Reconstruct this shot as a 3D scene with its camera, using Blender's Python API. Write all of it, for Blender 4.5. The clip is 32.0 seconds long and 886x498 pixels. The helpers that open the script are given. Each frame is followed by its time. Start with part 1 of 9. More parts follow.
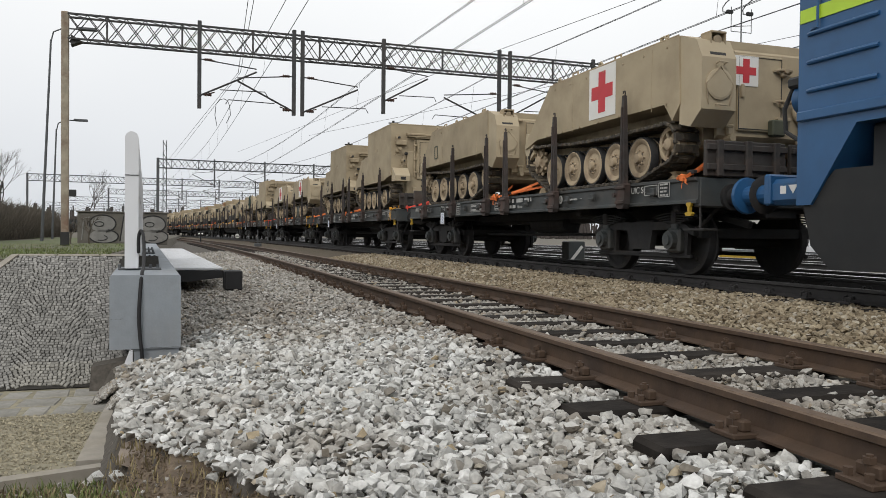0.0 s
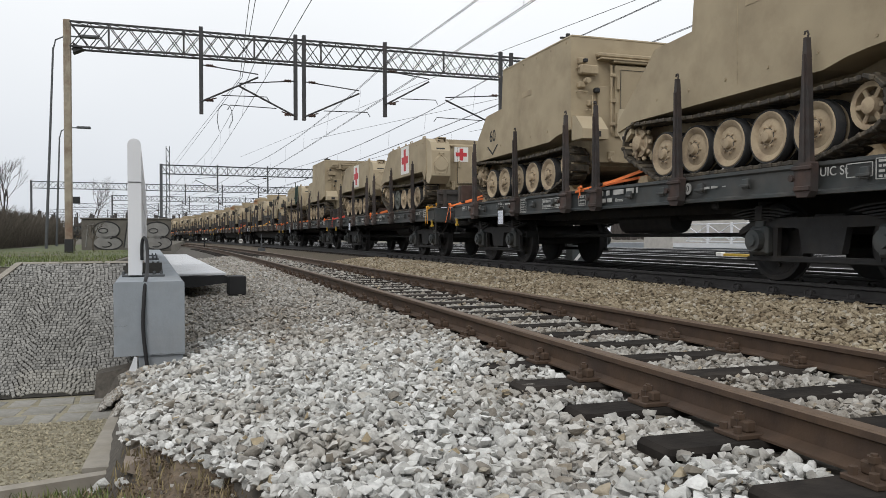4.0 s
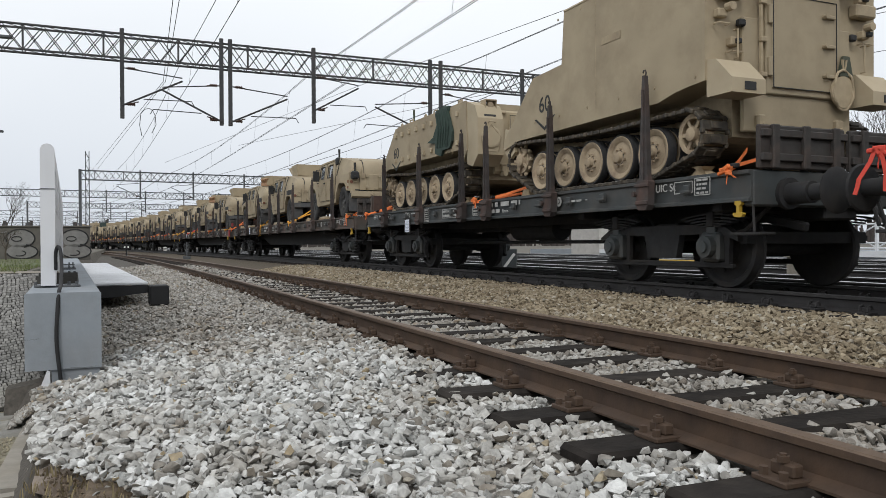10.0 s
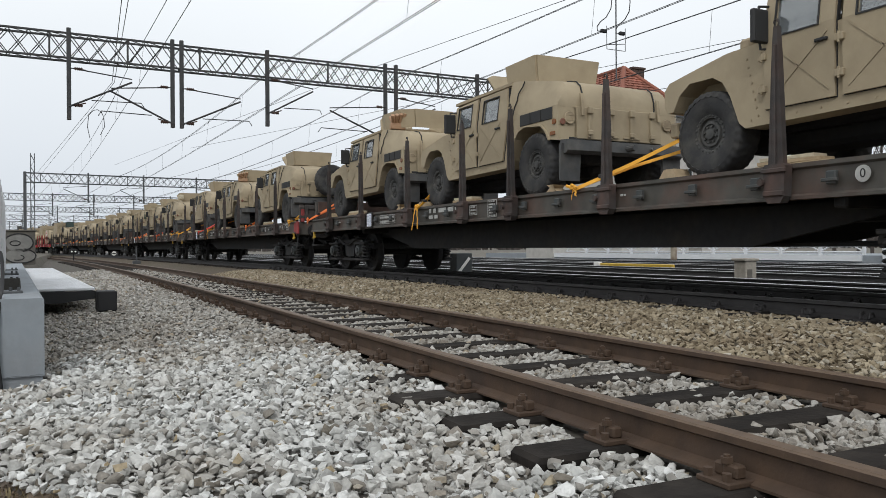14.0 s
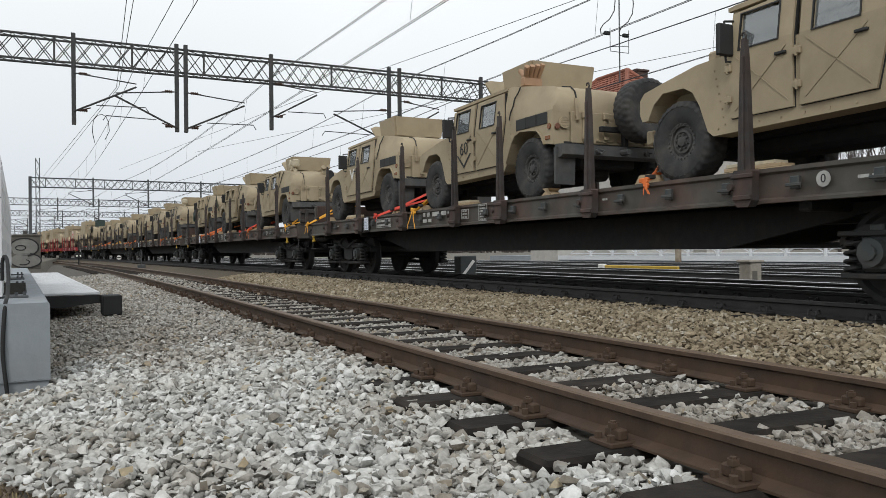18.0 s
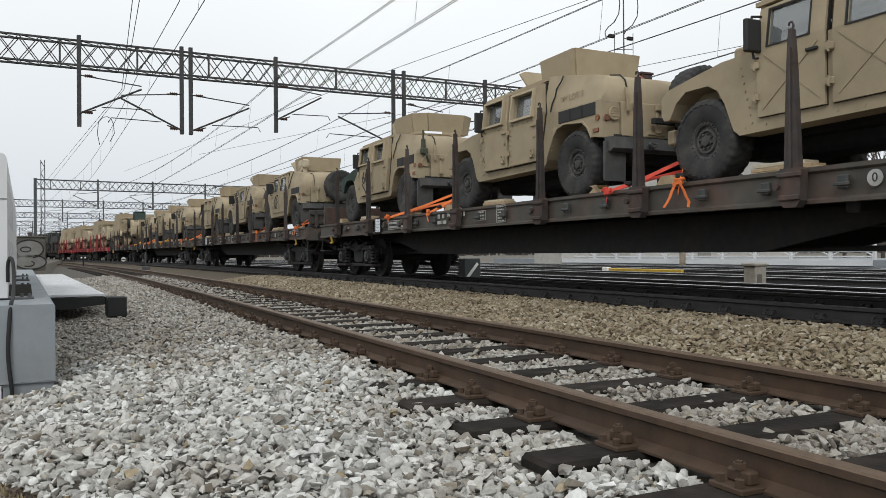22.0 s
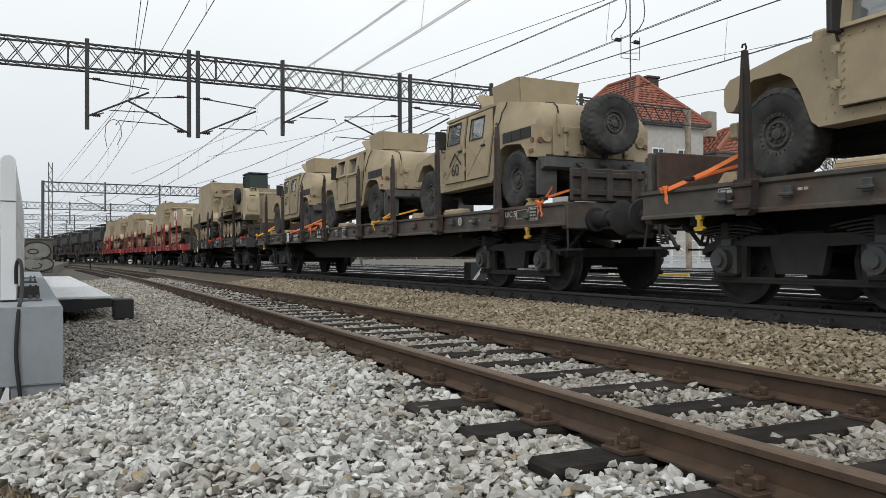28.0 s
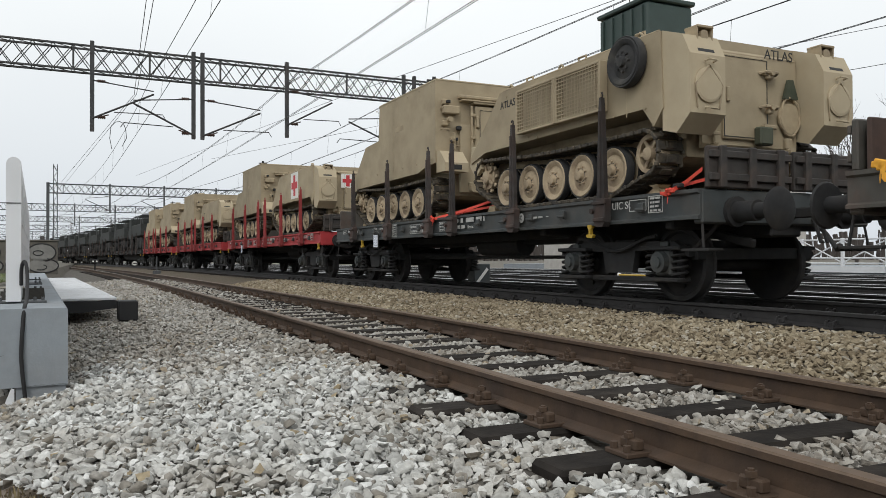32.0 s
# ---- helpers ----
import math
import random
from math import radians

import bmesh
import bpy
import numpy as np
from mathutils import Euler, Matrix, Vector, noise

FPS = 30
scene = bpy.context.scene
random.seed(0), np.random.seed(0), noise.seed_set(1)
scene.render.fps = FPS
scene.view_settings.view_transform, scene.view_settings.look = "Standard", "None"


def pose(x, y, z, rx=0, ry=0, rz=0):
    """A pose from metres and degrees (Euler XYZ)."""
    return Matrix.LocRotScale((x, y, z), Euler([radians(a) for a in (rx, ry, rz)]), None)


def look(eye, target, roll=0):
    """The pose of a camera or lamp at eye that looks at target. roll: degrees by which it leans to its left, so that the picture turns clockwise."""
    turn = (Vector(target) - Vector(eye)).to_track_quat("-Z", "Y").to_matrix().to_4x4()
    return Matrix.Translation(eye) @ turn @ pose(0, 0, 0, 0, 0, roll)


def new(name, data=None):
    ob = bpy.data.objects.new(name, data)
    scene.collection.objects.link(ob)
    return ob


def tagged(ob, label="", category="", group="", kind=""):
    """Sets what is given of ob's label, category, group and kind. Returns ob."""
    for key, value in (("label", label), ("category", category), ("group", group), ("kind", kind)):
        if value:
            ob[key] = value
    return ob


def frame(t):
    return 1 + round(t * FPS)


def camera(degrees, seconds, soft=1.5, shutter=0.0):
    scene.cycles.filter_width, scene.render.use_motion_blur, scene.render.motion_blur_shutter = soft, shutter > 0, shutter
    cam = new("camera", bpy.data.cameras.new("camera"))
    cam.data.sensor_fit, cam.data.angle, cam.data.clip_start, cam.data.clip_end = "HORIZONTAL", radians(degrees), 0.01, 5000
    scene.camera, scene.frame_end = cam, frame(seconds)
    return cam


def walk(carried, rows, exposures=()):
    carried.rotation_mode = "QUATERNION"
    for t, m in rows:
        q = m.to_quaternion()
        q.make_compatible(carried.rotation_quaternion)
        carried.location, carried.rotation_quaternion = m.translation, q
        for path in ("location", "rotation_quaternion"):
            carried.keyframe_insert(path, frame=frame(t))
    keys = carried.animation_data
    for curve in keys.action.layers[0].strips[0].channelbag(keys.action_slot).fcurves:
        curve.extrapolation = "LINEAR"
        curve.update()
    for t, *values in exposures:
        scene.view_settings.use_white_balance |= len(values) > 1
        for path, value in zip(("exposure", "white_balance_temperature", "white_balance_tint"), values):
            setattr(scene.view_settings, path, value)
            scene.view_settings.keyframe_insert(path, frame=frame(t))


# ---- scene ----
# ---- camera: seconds, degrees to the right of the track's line, tilt, roll, place ----
cam = camera(59.33, 32.0, soft=0.35)
PATH = [
    (0.0, 17.859, -1.042, 0.63, -0.037, 0.008, 0.662),
    (0.5, 17.824, -1.011, 0.39, -0.036, 0.007, 0.662),
    (1.0, 17.762, -0.991, 0.12, -0.035, 0.007, 0.663),
    (1.5, 17.728, -0.988, -0.13, -0.034, 0.006, 0.664),
    (2.0, 17.682, -0.955, -0.12, -0.034, 0.005, 0.665),
    (2.5, 17.638, -0.947, -0.14, -0.033, 0.005, 0.666),
    (3.0, 17.600, -0.903, -0.10, -0.032, 0.004, 0.667),
    (3.5, 17.555, -0.892, -0.08, -0.031, 0.003, 0.668),
    (5.5, 17.964, -0.779, -0.16, -0.028, 0.001, 0.672),
    (6.0, 18.159, -0.747, -0.18, -0.027, 0.000, 0.673),
    (6.5, 18.505, -0.699, -0.26, -0.025, 0.000, 0.673),
    (7.0, 18.788, -0.684, -0.31, -0.022, 0.000, 0.674),
    (7.5, 18.953, -0.650, -0.29, -0.020, 0.000, 0.674),
    (8.0, 19.084, -0.653, -0.24, -0.018, 0.000, 0.675),
    (8.5, 19.299, -0.594, -0.27, -0.016, -0.000, 0.675),
    (9.0, 19.844, -0.508, -0.38, -0.013, -0.000, 0.676),
    (9.5, 21.319, -0.438, -0.39, -0.006, 0.001, 0.676),
    (10.0, 22.656, -0.393, -0.30, 0.002, 0.002, 0.676),
    (10.5, 23.300, -0.355, -0.39, 0.009, 0.003, 0.676),
    (11.0, 23.755, -0.317, -0.47, 0.017, 0.004, 0.676),
    (11.5, 24.236, -0.293, -0.36, 0.019, 0.002, 0.678),
    (12.0, 25.095, -0.194, -0.27, 0.020, -0.001, 0.679),
    (12.5, 25.737, -0.183, -0.26, 0.022, -0.003, 0.680),
    (13.0, 25.869, -0.180, -0.24, 0.024, -0.005, 0.682),
    (13.5, 25.928, -0.141, -0.27, 0.023, -0.005, 0.682),
    (14.0, 25.896, -0.115, -0.35, 0.023, -0.005, 0.682),
    (14.5, 25.879, -0.079, -0.40, 0.023, -0.005, 0.682),
    (16.5, 25.731, 0.044, -0.55, 0.022, -0.004, 0.682),
    (17.0, 25.688, 0.043, -0.56, 0.021, -0.004, 0.682),
    (17.5, 25.638, 0.060, -0.58, 0.021, -0.004, 0.682),
    (18.0, 25.590, 0.096, -0.59, 0.021, -0.004, 0.682),
    (18.5, 25.541, 0.111, -0.65, 0.020, -0.003, 0.683),
    (19.0, 25.507, 0.135, -0.69, 0.020, -0.003, 0.683),
    (19.5, 25.483, 0.169, -0.61, 0.019, -0.003, 0.683),
    (20.0, 25.447, 0.200, -0.54, 0.018, -0.003, 0.682),
    (20.5, 25.413, 0.210, -0.46, 0.017, -0.002, 0.682),
    (21.0, 25.382, 0.242, -0.47, 0.016, -0.002, 0.682),
    (21.5, 25.347, 0.279, -0.45, 0.015, -0.001, 0.682),
    (22.0, 25.317, 0.291, -0.45, 0.015, -0.001, 0.682),
    (22.5, 25.295, 0.304, -0.45, 0.014, -0.001, 0.682),
    (23.0, 25.253, 0.338, -0.36, 0.013, -0.000, 0.682),
    (23.5, 25.201, 0.331, -0.28, 0.012, 0.000, 0.682),
    (24.0, 25.186, 0.361, -0.12, 0.011, 0.000, 0.682),
    (24.5, 25.136, 0.379, -0.08, 0.010, 0.001, 0.681),
    (25.0, 25.101, 0.389, -0.16, 0.009, 0.001, 0.681),
    (25.5, 25.040, 0.399, -0.18, 0.009, 0.001, 0.682),
    (27.5, 24.917, 0.510, -0.22, 0.008, -0.001, 0.682),
    (28.0, 24.897, 0.536, -0.28, 0.008, -0.001, 0.682),
    (28.5, 24.863, 0.553, -0.39, 0.008, -0.002, 0.683),
    (29.0, 24.822, 0.561, -0.38, 0.007, -0.002, 0.683),
    (29.5, 24.777, 0.560, -0.44, 0.007, -0.002, 0.683),
    (30.0, 24.747, 0.593, -0.31, 0.007, -0.003, 0.683),
    (30.5, 24.714, 0.608, -0.18, 0.007, -0.003, 0.683),
    (31.0, 24.661, 0.623, -0.15, 0.007, -0.004, 0.684),
    (31.5, 24.633, 0.655, -0.28, 0.006, -0.004, 0.684),
    (32.0, 24.612, 0.674, -0.23, 0.006, -0.005, 0.684),
]


def eye_pose(yaw, tilt, roll, x, y, z):
    a, b = radians(yaw), radians(tilt)
    way = Vector((math.sin(a) * math.cos(b), math.cos(a) * math.cos(b), math.sin(b)))
    eye = Vector((x, y, z))
    return look(eye, eye + way, roll)


walk(cam, [(t, eye_pose(*p)) for t, *p in PATH], exposures=[(0, 0.0, 6550, 10), (4, 0.0, 6420, 10), (7, -0.01, 6330, 10), (13, -0.03, 6280, 9), (19, -0.04, 6400, 8), (25, -0.04, 6420, 8), (32, -0.03, 6420, 8)])

# ---- overcast sky and soft sun ----
world = bpy.data.worlds.new("overcast_sky")
scene.world = world
world.use_nodes = True
wn, wl = world.node_tree.nodes, world.node_tree.links
wn.clear()
w_out = wn.new("ShaderNodeOutputWorld")
w_bg = wn.new("ShaderNodeBackground")
w_sky = wn.new("ShaderNodeTexSky")
w_sky.sky_type, w_sky.sun_disc = "NISHITA", False
w_sky.sun_elevation, w_sky.sun_rotation = radians(38), radians(210)
w_hsv = wn.new("ShaderNodeHueSaturation")
w_hsv.inputs["Saturation"].default_value = 0.12
w_hsv.inputs["Value"].default_value = 0.10
w_tex = wn.new("ShaderNodeTexCoord")
w_sep = wn.new("ShaderNodeSeparateXYZ")
w_ramp = wn.new("ShaderNodeValToRGB")
w_ramp.color_ramp.elements[0].position, w_ramp.color_ramp.elements[0].color = 0.0, (0.62, 0.66, 0.72, 1)
w_ramp.color_ramp.elements[1].position, w_ramp.color_ramp.elements[1].color = 0.40, (1.07, 1.09, 1.10, 1)
w_noise = wn.new("ShaderNodeTexNoise")
w_noise.inputs["Scale"].default_value, w_noise.inputs["Detail"].default_value = 2.2, 5
w_add = wn.new("ShaderNodeMath")
w_add.operation = "MULTIPLY_ADD"
w_add.inputs[1].default_value = 0.16
w_mix = wn.new("ShaderNodeMixRGB")
w_mix.inputs[0].default_value = 0.12
wl.new(w_tex.outputs["Generated"], w_sep.inputs[0])
wl.new(w_tex.outputs["Generated"], w_noise.inputs["Vector"])
wl.new(w_noise.outputs["Fac"], w_add.inputs[0])
wl.new(w_sep.outputs["Z"], w_add.inputs[2])
wl.new(w_add.outputs[0], w_ramp.inputs[0])
wl.new(w_sky.outputs[0], w_hsv.inputs["Color"])
wl.new(w_ramp.outputs[0], w_mix.inputs[1])
wl.new(w_hsv.outputs[0], w_mix.inputs[2])
wl.new(w_mix.outputs[0], w_bg.inputs[0])
w_bg.inputs[1].default_value = 1.0
wl.new(w_bg.outputs[0], w_out.inputs[0])

sun = new("sun", bpy.data.lights.new("sun", "SUN"))
sun.data.energy, sun.data.angle, sun.data.color = 1.15, radians(20), (1.0, 0.97, 0.93)
sun.matrix_basis = look((-30, -40, 45), (0, 0, 0))


# ---- materials ----
def mat(name, color, rough=0.7, metal=0.0, vary=0.25, scale=6.0, bump=0.0, bscale=40.0, stain=None, stain_amt=0.4, stain_scale=1.2, island=0.0, obj=0.0, spec=0.5):
    """Base colour broken by fine grain and by broad stains; bump at a finer scale; island and obj vary pieces one by one."""
    m = bpy.data.materials.new(name)
    m.use_nodes = True
    n, l = m.node_tree.nodes, m.node_tree.links
    b = n["Principled BSDF"]
    b.inputs["Roughness"].default_value, b.inputs["Metallic"].default_value = rough, metal
    b.inputs["Specular IOR Level"].default_value = spec
    tc = n.new("ShaderNodeTexCoord")
    t1 = n.new("ShaderNodeTexNoise")
    t1.inputs["Scale"].default_value, t1.inputs["Detail"].default_value = scale, 6
    l.new(tc.outputs["Object"], t1.inputs["Vector"])
    mr = n.new("ShaderNodeMapRange")
    mr.inputs["From Min"].default_value, mr.inputs["From Max"].default_value = 0.25, 0.75
    mr.inputs["To Min"].default_value, mr.inputs["To Max"].default_value = 1 - vary, 1 + vary
    l.new(t1.outputs["Fac"], mr.inputs["Value"])
    val = mr.outputs[0]
    for amount, kind in ((island, "g"), (obj, "o")):
        if amount:
            src = n.new("ShaderNodeNewGeometry").outputs["Random Per Island"] if kind == "g" else n.new("ShaderNodeObjectInfo").outputs["Random"]
            r2 = n.new("ShaderNodeMapRange")
            r2.inputs["To Min"].default_value, r2.inputs["To Max"].default_value = 1 - amount, 1 + amount
            l.new(src, r2.inputs["Value"])
            mu = n.new("ShaderNodeMath")
            mu.operation = "MULTIPLY"
            l.new(val, mu.inputs[0])
            l.new(r2.outputs[0], mu.inputs[1])
            val = mu.outputs[0]
    hs = n.new("ShaderNodeVectorMath")
    hs.operation = "SCALE"
    l.new(val, hs.inputs["Scale"])
    base = n.new("ShaderNodeMixRGB")
    base.inputs[1].default_value = (*color, 1)
    base.inputs[2].default_value = (*(stain or color), 1)
    base.inputs[0].default_value = 0
    if stain:
        t2 = n.new("ShaderNodeTexNoise")
        t2.inputs["Scale"].default_value, t2.inputs["Detail"].default_value = stain_scale, 8
        t2.inputs["Roughness"].default_value = 0.65
        l.new(tc.outputs["Object"], t2.inputs["Vector"])
        m2 = n.new("ShaderNodeMapRange")
        m2.inputs["From Min"].default_value, m2.inputs["From Max"].default_value = 0.45, 0.68
        m2.inputs["To Max"].default_value = stain_amt
        l.new(t2.outputs["Fac"], m2.inputs["Value"])
        l.new(m2.outputs[0], base.inputs[0])
    l.new(base.outputs[0], hs.inputs[0])
    l.new(hs.outputs[0], b.inputs["Base Color"])
    if bump:
        t3 = n.new("ShaderNodeTexNoise")
        t3.inputs["Scale"].default_value, t3.inputs["Detail"].default_value = bscale, 4
        l.new(tc.outputs["Object"], t3.inputs["Vector"])
        bp = n.new("ShaderNodeBump")
        bp.inputs["Strength"].default_value, bp.inputs["Distance"].default_value = bump, 0.01
        l.new(t3.outputs["Fac"], bp.inputs["Height"])
        l.new(bp.outputs[0], b.inputs["Normal"])
    return m


TAN = mat("sand_paint", (0.345, 0.282, 0.186), 0.75, 0, 0.10, 2.2, 0.10, 60, stain=(0.23, 0.18, 0.115), stain_amt=0.6, stain_scale=1.5, obj=0.07)
TAN_WHEEL = mat("muddy_sand_wheel_paint", (0.38, 0.30, 0.20), 0.85, 0, 0.15, 6, 0.1, 60, stain=(0.15, 0.105, 0.07), stain_amt=0.75, stain_scale=4, obj=0.12)
GREY_WHEEL = mat("grey_green_wheel_paint", (0.13, 0.14, 0.125), 0.85, 0, 0.15, 6, 0.1, 60, stain=(0.08, 0.075, 0.06), stain_amt=0.6, stain_scale=4)
TAN_PALE = mat("pale_sand_paint", (0.415, 0.345, 0.235), 0.75, 0, 0.06, 3, 0.08, 60, stain=(0.34, 0.26, 0.16), stain_amt=0.4, stain_scale=1.4, obj=0.05)
TAN_DUST = mat("dusty_sand_paint", (0.36, 0.29, 0.19), 0.85, 0, 0.15, 8, 0.1, 60, stain=(0.17, 0.13, 0.09), stain_amt=0.6, stain_scale=3)
OLIVE = mat("olive_paint", (0.045, 0.055, 0.035), 0.7, 0, 0.2, 5, 0.05, 50, stain=(0.10, 0.09, 0.06), stain_amt=0.4)
DARK_OLIVE = mat("dark_army_paint", (0.018, 0.021, 0.020), 0.75, 0, 0.25, 4, 0.05, 50, stain=(0.04, 0.038, 0.032), stain_amt=0.4)
RED_STAKE = mat("red_stake_paint", (0.26, 0.03, 0.03), 0.7, 0, 0.2, 5, 0.1, 60, stain=(0.10, 0.03, 0.028), stain_amt=0.5)
CAMO_GREEN = mat("green_camouflage_cloth", (0.028, 0.048, 0.038), 0.85, 0, 0.3, 7, 0.3, 60)
RUBBER = mat("dusty_black_rubber", (0.026, 0.026, 0.027), 0.85, 0, 0.2, 10, 0.2, 90, stain=(0.085, 0.078, 0.065), stain_amt=0.5, stain_scale=4)
TRACK_STEEL = mat("track_steel", (0.055, 0.048, 0.039), 0.7, 0.4, 0.3, 14, 0.2, 60, stain=(0.17, 0.135, 0.09), stain_amt=0.75, stain_scale=6)
DARK_STEEL = mat("grimy_dark_steel", (0.019, 0.019, 0.020), 0.8, 0.1, 0.3, 9, 0.1, 60, stain=(0.034, 0.027, 0.021), stain_amt=0.6, stain_scale=2.5)
WAGON_GREY = mat("dark_grey_wagon_paint", (0.040, 0.046, 0.047), 0.6, 0, 0.2, 5, 0.06, 60, stain=(0.075, 0.062, 0.05), stain_amt=0.5, stain_scale=2)
WAGON_BROWN = mat("weathered_brown_wagon_paint", (0.066, 0.061, 0.052), 0.7, 0, 0.25, 5, 0.1, 60, stain=(0.095, 0.052, 0.038), stain_amt=0.75, stain_scale=1.5)
WAGON_RED = mat("red_wagon_paint", (0.34, 0.025, 0.028), 0.6, 0, 0.15, 5, 0.05, 60, stain=(0.2, 0.03, 0.03), stain_amt=0.4)
STAKE_STEEL = mat("rusty_stake_steel", (0.046, 0.040, 0.038), 0.75, 0.2, 0.3, 7, 0.15, 60, stain=(0.085, 0.045, 0.032), stain_amt=0.6, stain_scale=2.2, obj=0.3)
FLAP_STEEL = mat("weathered_flap_steel", (0.040, 0.036, 0.033), 0.75, 0.1, 0.3, 7, 0.12, 50, stain=(0.075, 0.048, 0.036), stain_amt=0.6, stain_scale=2.2)
RUST_PLATE = mat("rust_brown_plate", (0.075, 0.045, 0.035), 0.8, 0.1, 0.25, 6, 0.15, 50, stain=(0.035, 0.028, 0.025), stain_amt=0.6, stain_scale=2.5)
DECK_WOOD = mat("worn_deck_planks", (0.11, 0.085, 0.065), 0.85, 0, 0.3, 12, 0.2, 30)
RAIL_RUST = mat("rusty_rail_steel", (0.070, 0.042, 0.025), 0.75, 0.1, 0.25, 9, 0.2, 60, stain=(0.045, 0.030, 0.024), stain_amt=0.6, stain_scale=3)
RAIL_TOP = mat("rail_running_surface", (0.12, 0.080, 0.052), 0.6, 0.15, 0.2, 20, 0.05, 80)
RAIL_BRIGHT = mat("polished_rail_head", (0.5, 0.5, 0.5), 0.25, 1.0, 0.1, 20)
RAIL_DARK = mat("dark_rail_steel", (0.032, 0.030, 0.030), 0.65, 0.2, 0.25, 9, 0.1, 60)
TIE_WOOD = mat("creosoted_sleeper_wood", (0.020, 0.017, 0.015), 0.9, 0, 0.35, 9, 0.5, 25, stain=(0.05, 0.042, 0.035), stain_amt=0.5, stain_scale=3, obj=0.2, spec=0.15)
def stone_mat(name, tones, stain, stain_amt, stain_scale, grain, per="island", bump=1.0, bscale=55):
    """Broken stone: tones picked stone by stone, fine grain, dust in broad patches."""
    m = mat(name, (0.5, 0.5, 0.48), 0.88, 0, 0.26, grain, bump, bscale, stain=stain, stain_amt=stain_amt, stain_scale=stain_scale, spec=0.3)
    n, l = m.node_tree.nodes, m.node_tree.links
    ramp = n.new("ShaderNodeValToRGB")
    el = ramp.color_ramp.elements
    while len(el) < len(tones):
        el.new(0.5)
    for e, (at_, col) in zip(el, tones):
        e.position, e.color = at_, (*col, 1)
    src = n.new("ShaderNodeNewGeometry").outputs["Random Per Island"] if per == "island" else n.new("ShaderNodeObjectInfo").outputs["Random"]
    l.new(src, ramp.inputs[0])
    base = next(q for q in n if q.type == "MIX_RGB")
    l.new(ramp.outputs[0], base.inputs[1])
    return m


WHITE_TONES = [(0.0, (0.139, 0.122, 0.096)), (0.04, (0.244, 0.226, 0.2)), (0.12, (0.322, 0.318, 0.3)), (0.45, (0.461, 0.457, 0.435)), (0.75, (0.574, 0.57, 0.548)), (0.965, (0.661, 0.661, 0.644)), (0.975, (0.4, 0.383, 0.348)), (0.994, (0.313, 0.252, 0.157))]
DUST_TONES = [(0.0, (0.132, 0.114, 0.097)), (0.10, (0.246, 0.229, 0.202)), (0.5, (0.343, 0.326, 0.295)), (0.9, (0.458, 0.444, 0.414)), (0.98, (0.299, 0.246, 0.176))]
TAN_TONES = [(0.0, (0.104, 0.08, 0.052)), (0.12, (0.2, 0.16, 0.104)), (0.5, (0.288, 0.24, 0.164)), (0.85, (0.36, 0.304, 0.216)), (0.97, (0.416, 0.384, 0.32))]
STONE_WHITE = stone_mat("white_quarry_stone", WHITE_TONES, (0.25, 0.205, 0.15), 0.55, 0.8, 30)
STONE_PIECE = stone_mat("white_quarry_stone_piece", WHITE_TONES, (0.28, 0.24, 0.17), 0.4, 0.8, 2.0, per="object", bscale=5)
STONE_TAN = stone_mat("yellowed_ballast_stone", TAN_TONES, (0.17, 0.125, 0.08), 0.6, 1.1, 14)
STONE_MID = stone_mat("dusty_track_stone", DUST_TONES, (0.21, 0.175, 0.135), 0.55, 1.2, 30)
# much darker than the white stones that lie on it
BED_WHITE = mat("dark_stone_bed", (0.075, 0.066, 0.055), 0.95, 0, 0.35, 30, 0.9, 22)
BED_TAN = mat("brown_ballast_bed", (0.085, 0.066, 0.043), 0.95, 0, 0.35, 30, 0.9, 22)
BED_DARK = mat("dark_yard_bed", (0.030, 0.028, 0.026), 0.95, 0, 0.35, 12, 0.9, 22, stain=(0.07, 0.062, 0.052), stain_amt=0.4, stain_scale=1.5)
RUBBER_PALE = mat("dusty_grey_rubber", (0.060, 0.062, 0.064), 0.85, 0, 0.2, 8, 0.1, 60, stain=(0.12, 0.11, 0.095), stain_amt=0.5, stain_scale=3)
RIM = mat("dusty_grey_rim", (0.06, 0.06, 0.058), 0.75, 0.1, 0.25, 12, 0, 40, stain=(0.11, 0.10, 0.085), stain_amt=0.5, stain_scale=5)
GROUND = mat("yard_ground", (0.12, 0.105, 0.085), 0.95, 0, 0.35, 2, 0.6, 10, stain=(0.07, 0.075, 0.045), stain_amt=0.6, stain_scale=0.25)
GRASS = mat("thin_winter_grass", (0.115, 0.145, 0.045), 0.9, 0, 0.3, 8, 0.6, 40, stain=(0.15, 0.125, 0.07), stain_amt=0.6, stain_scale=0.8, island=0.4)
SCRUB = mat("brown_winter_scrub", (0.085, 0.072, 0.056), 0.95, 0, 0.4, 3, 0.5, 10, island=0.4)
BARK = mat("bare_twig_bark", (0.06, 0.05, 0.045), 0.9, 0, 0.2, 8)
CONCRETE = mat("blue_grey_painted_concrete", (0.25, 0.275, 0.30), 0.85, 0, 0.07, 10, 0.15, 60, stain=(0.20, 0.20, 0.20), stain_amt=0.5, stain_scale=2.2)
SETT = mat("grey_granite_sett", (0.25, 0.243, 0.228), 0.85, 0, 0.2, 30, 0.4, 60, stain=(0.11, 0.105, 0.09), stain_amt=0.5, stain_scale=0.7, island=0.28)
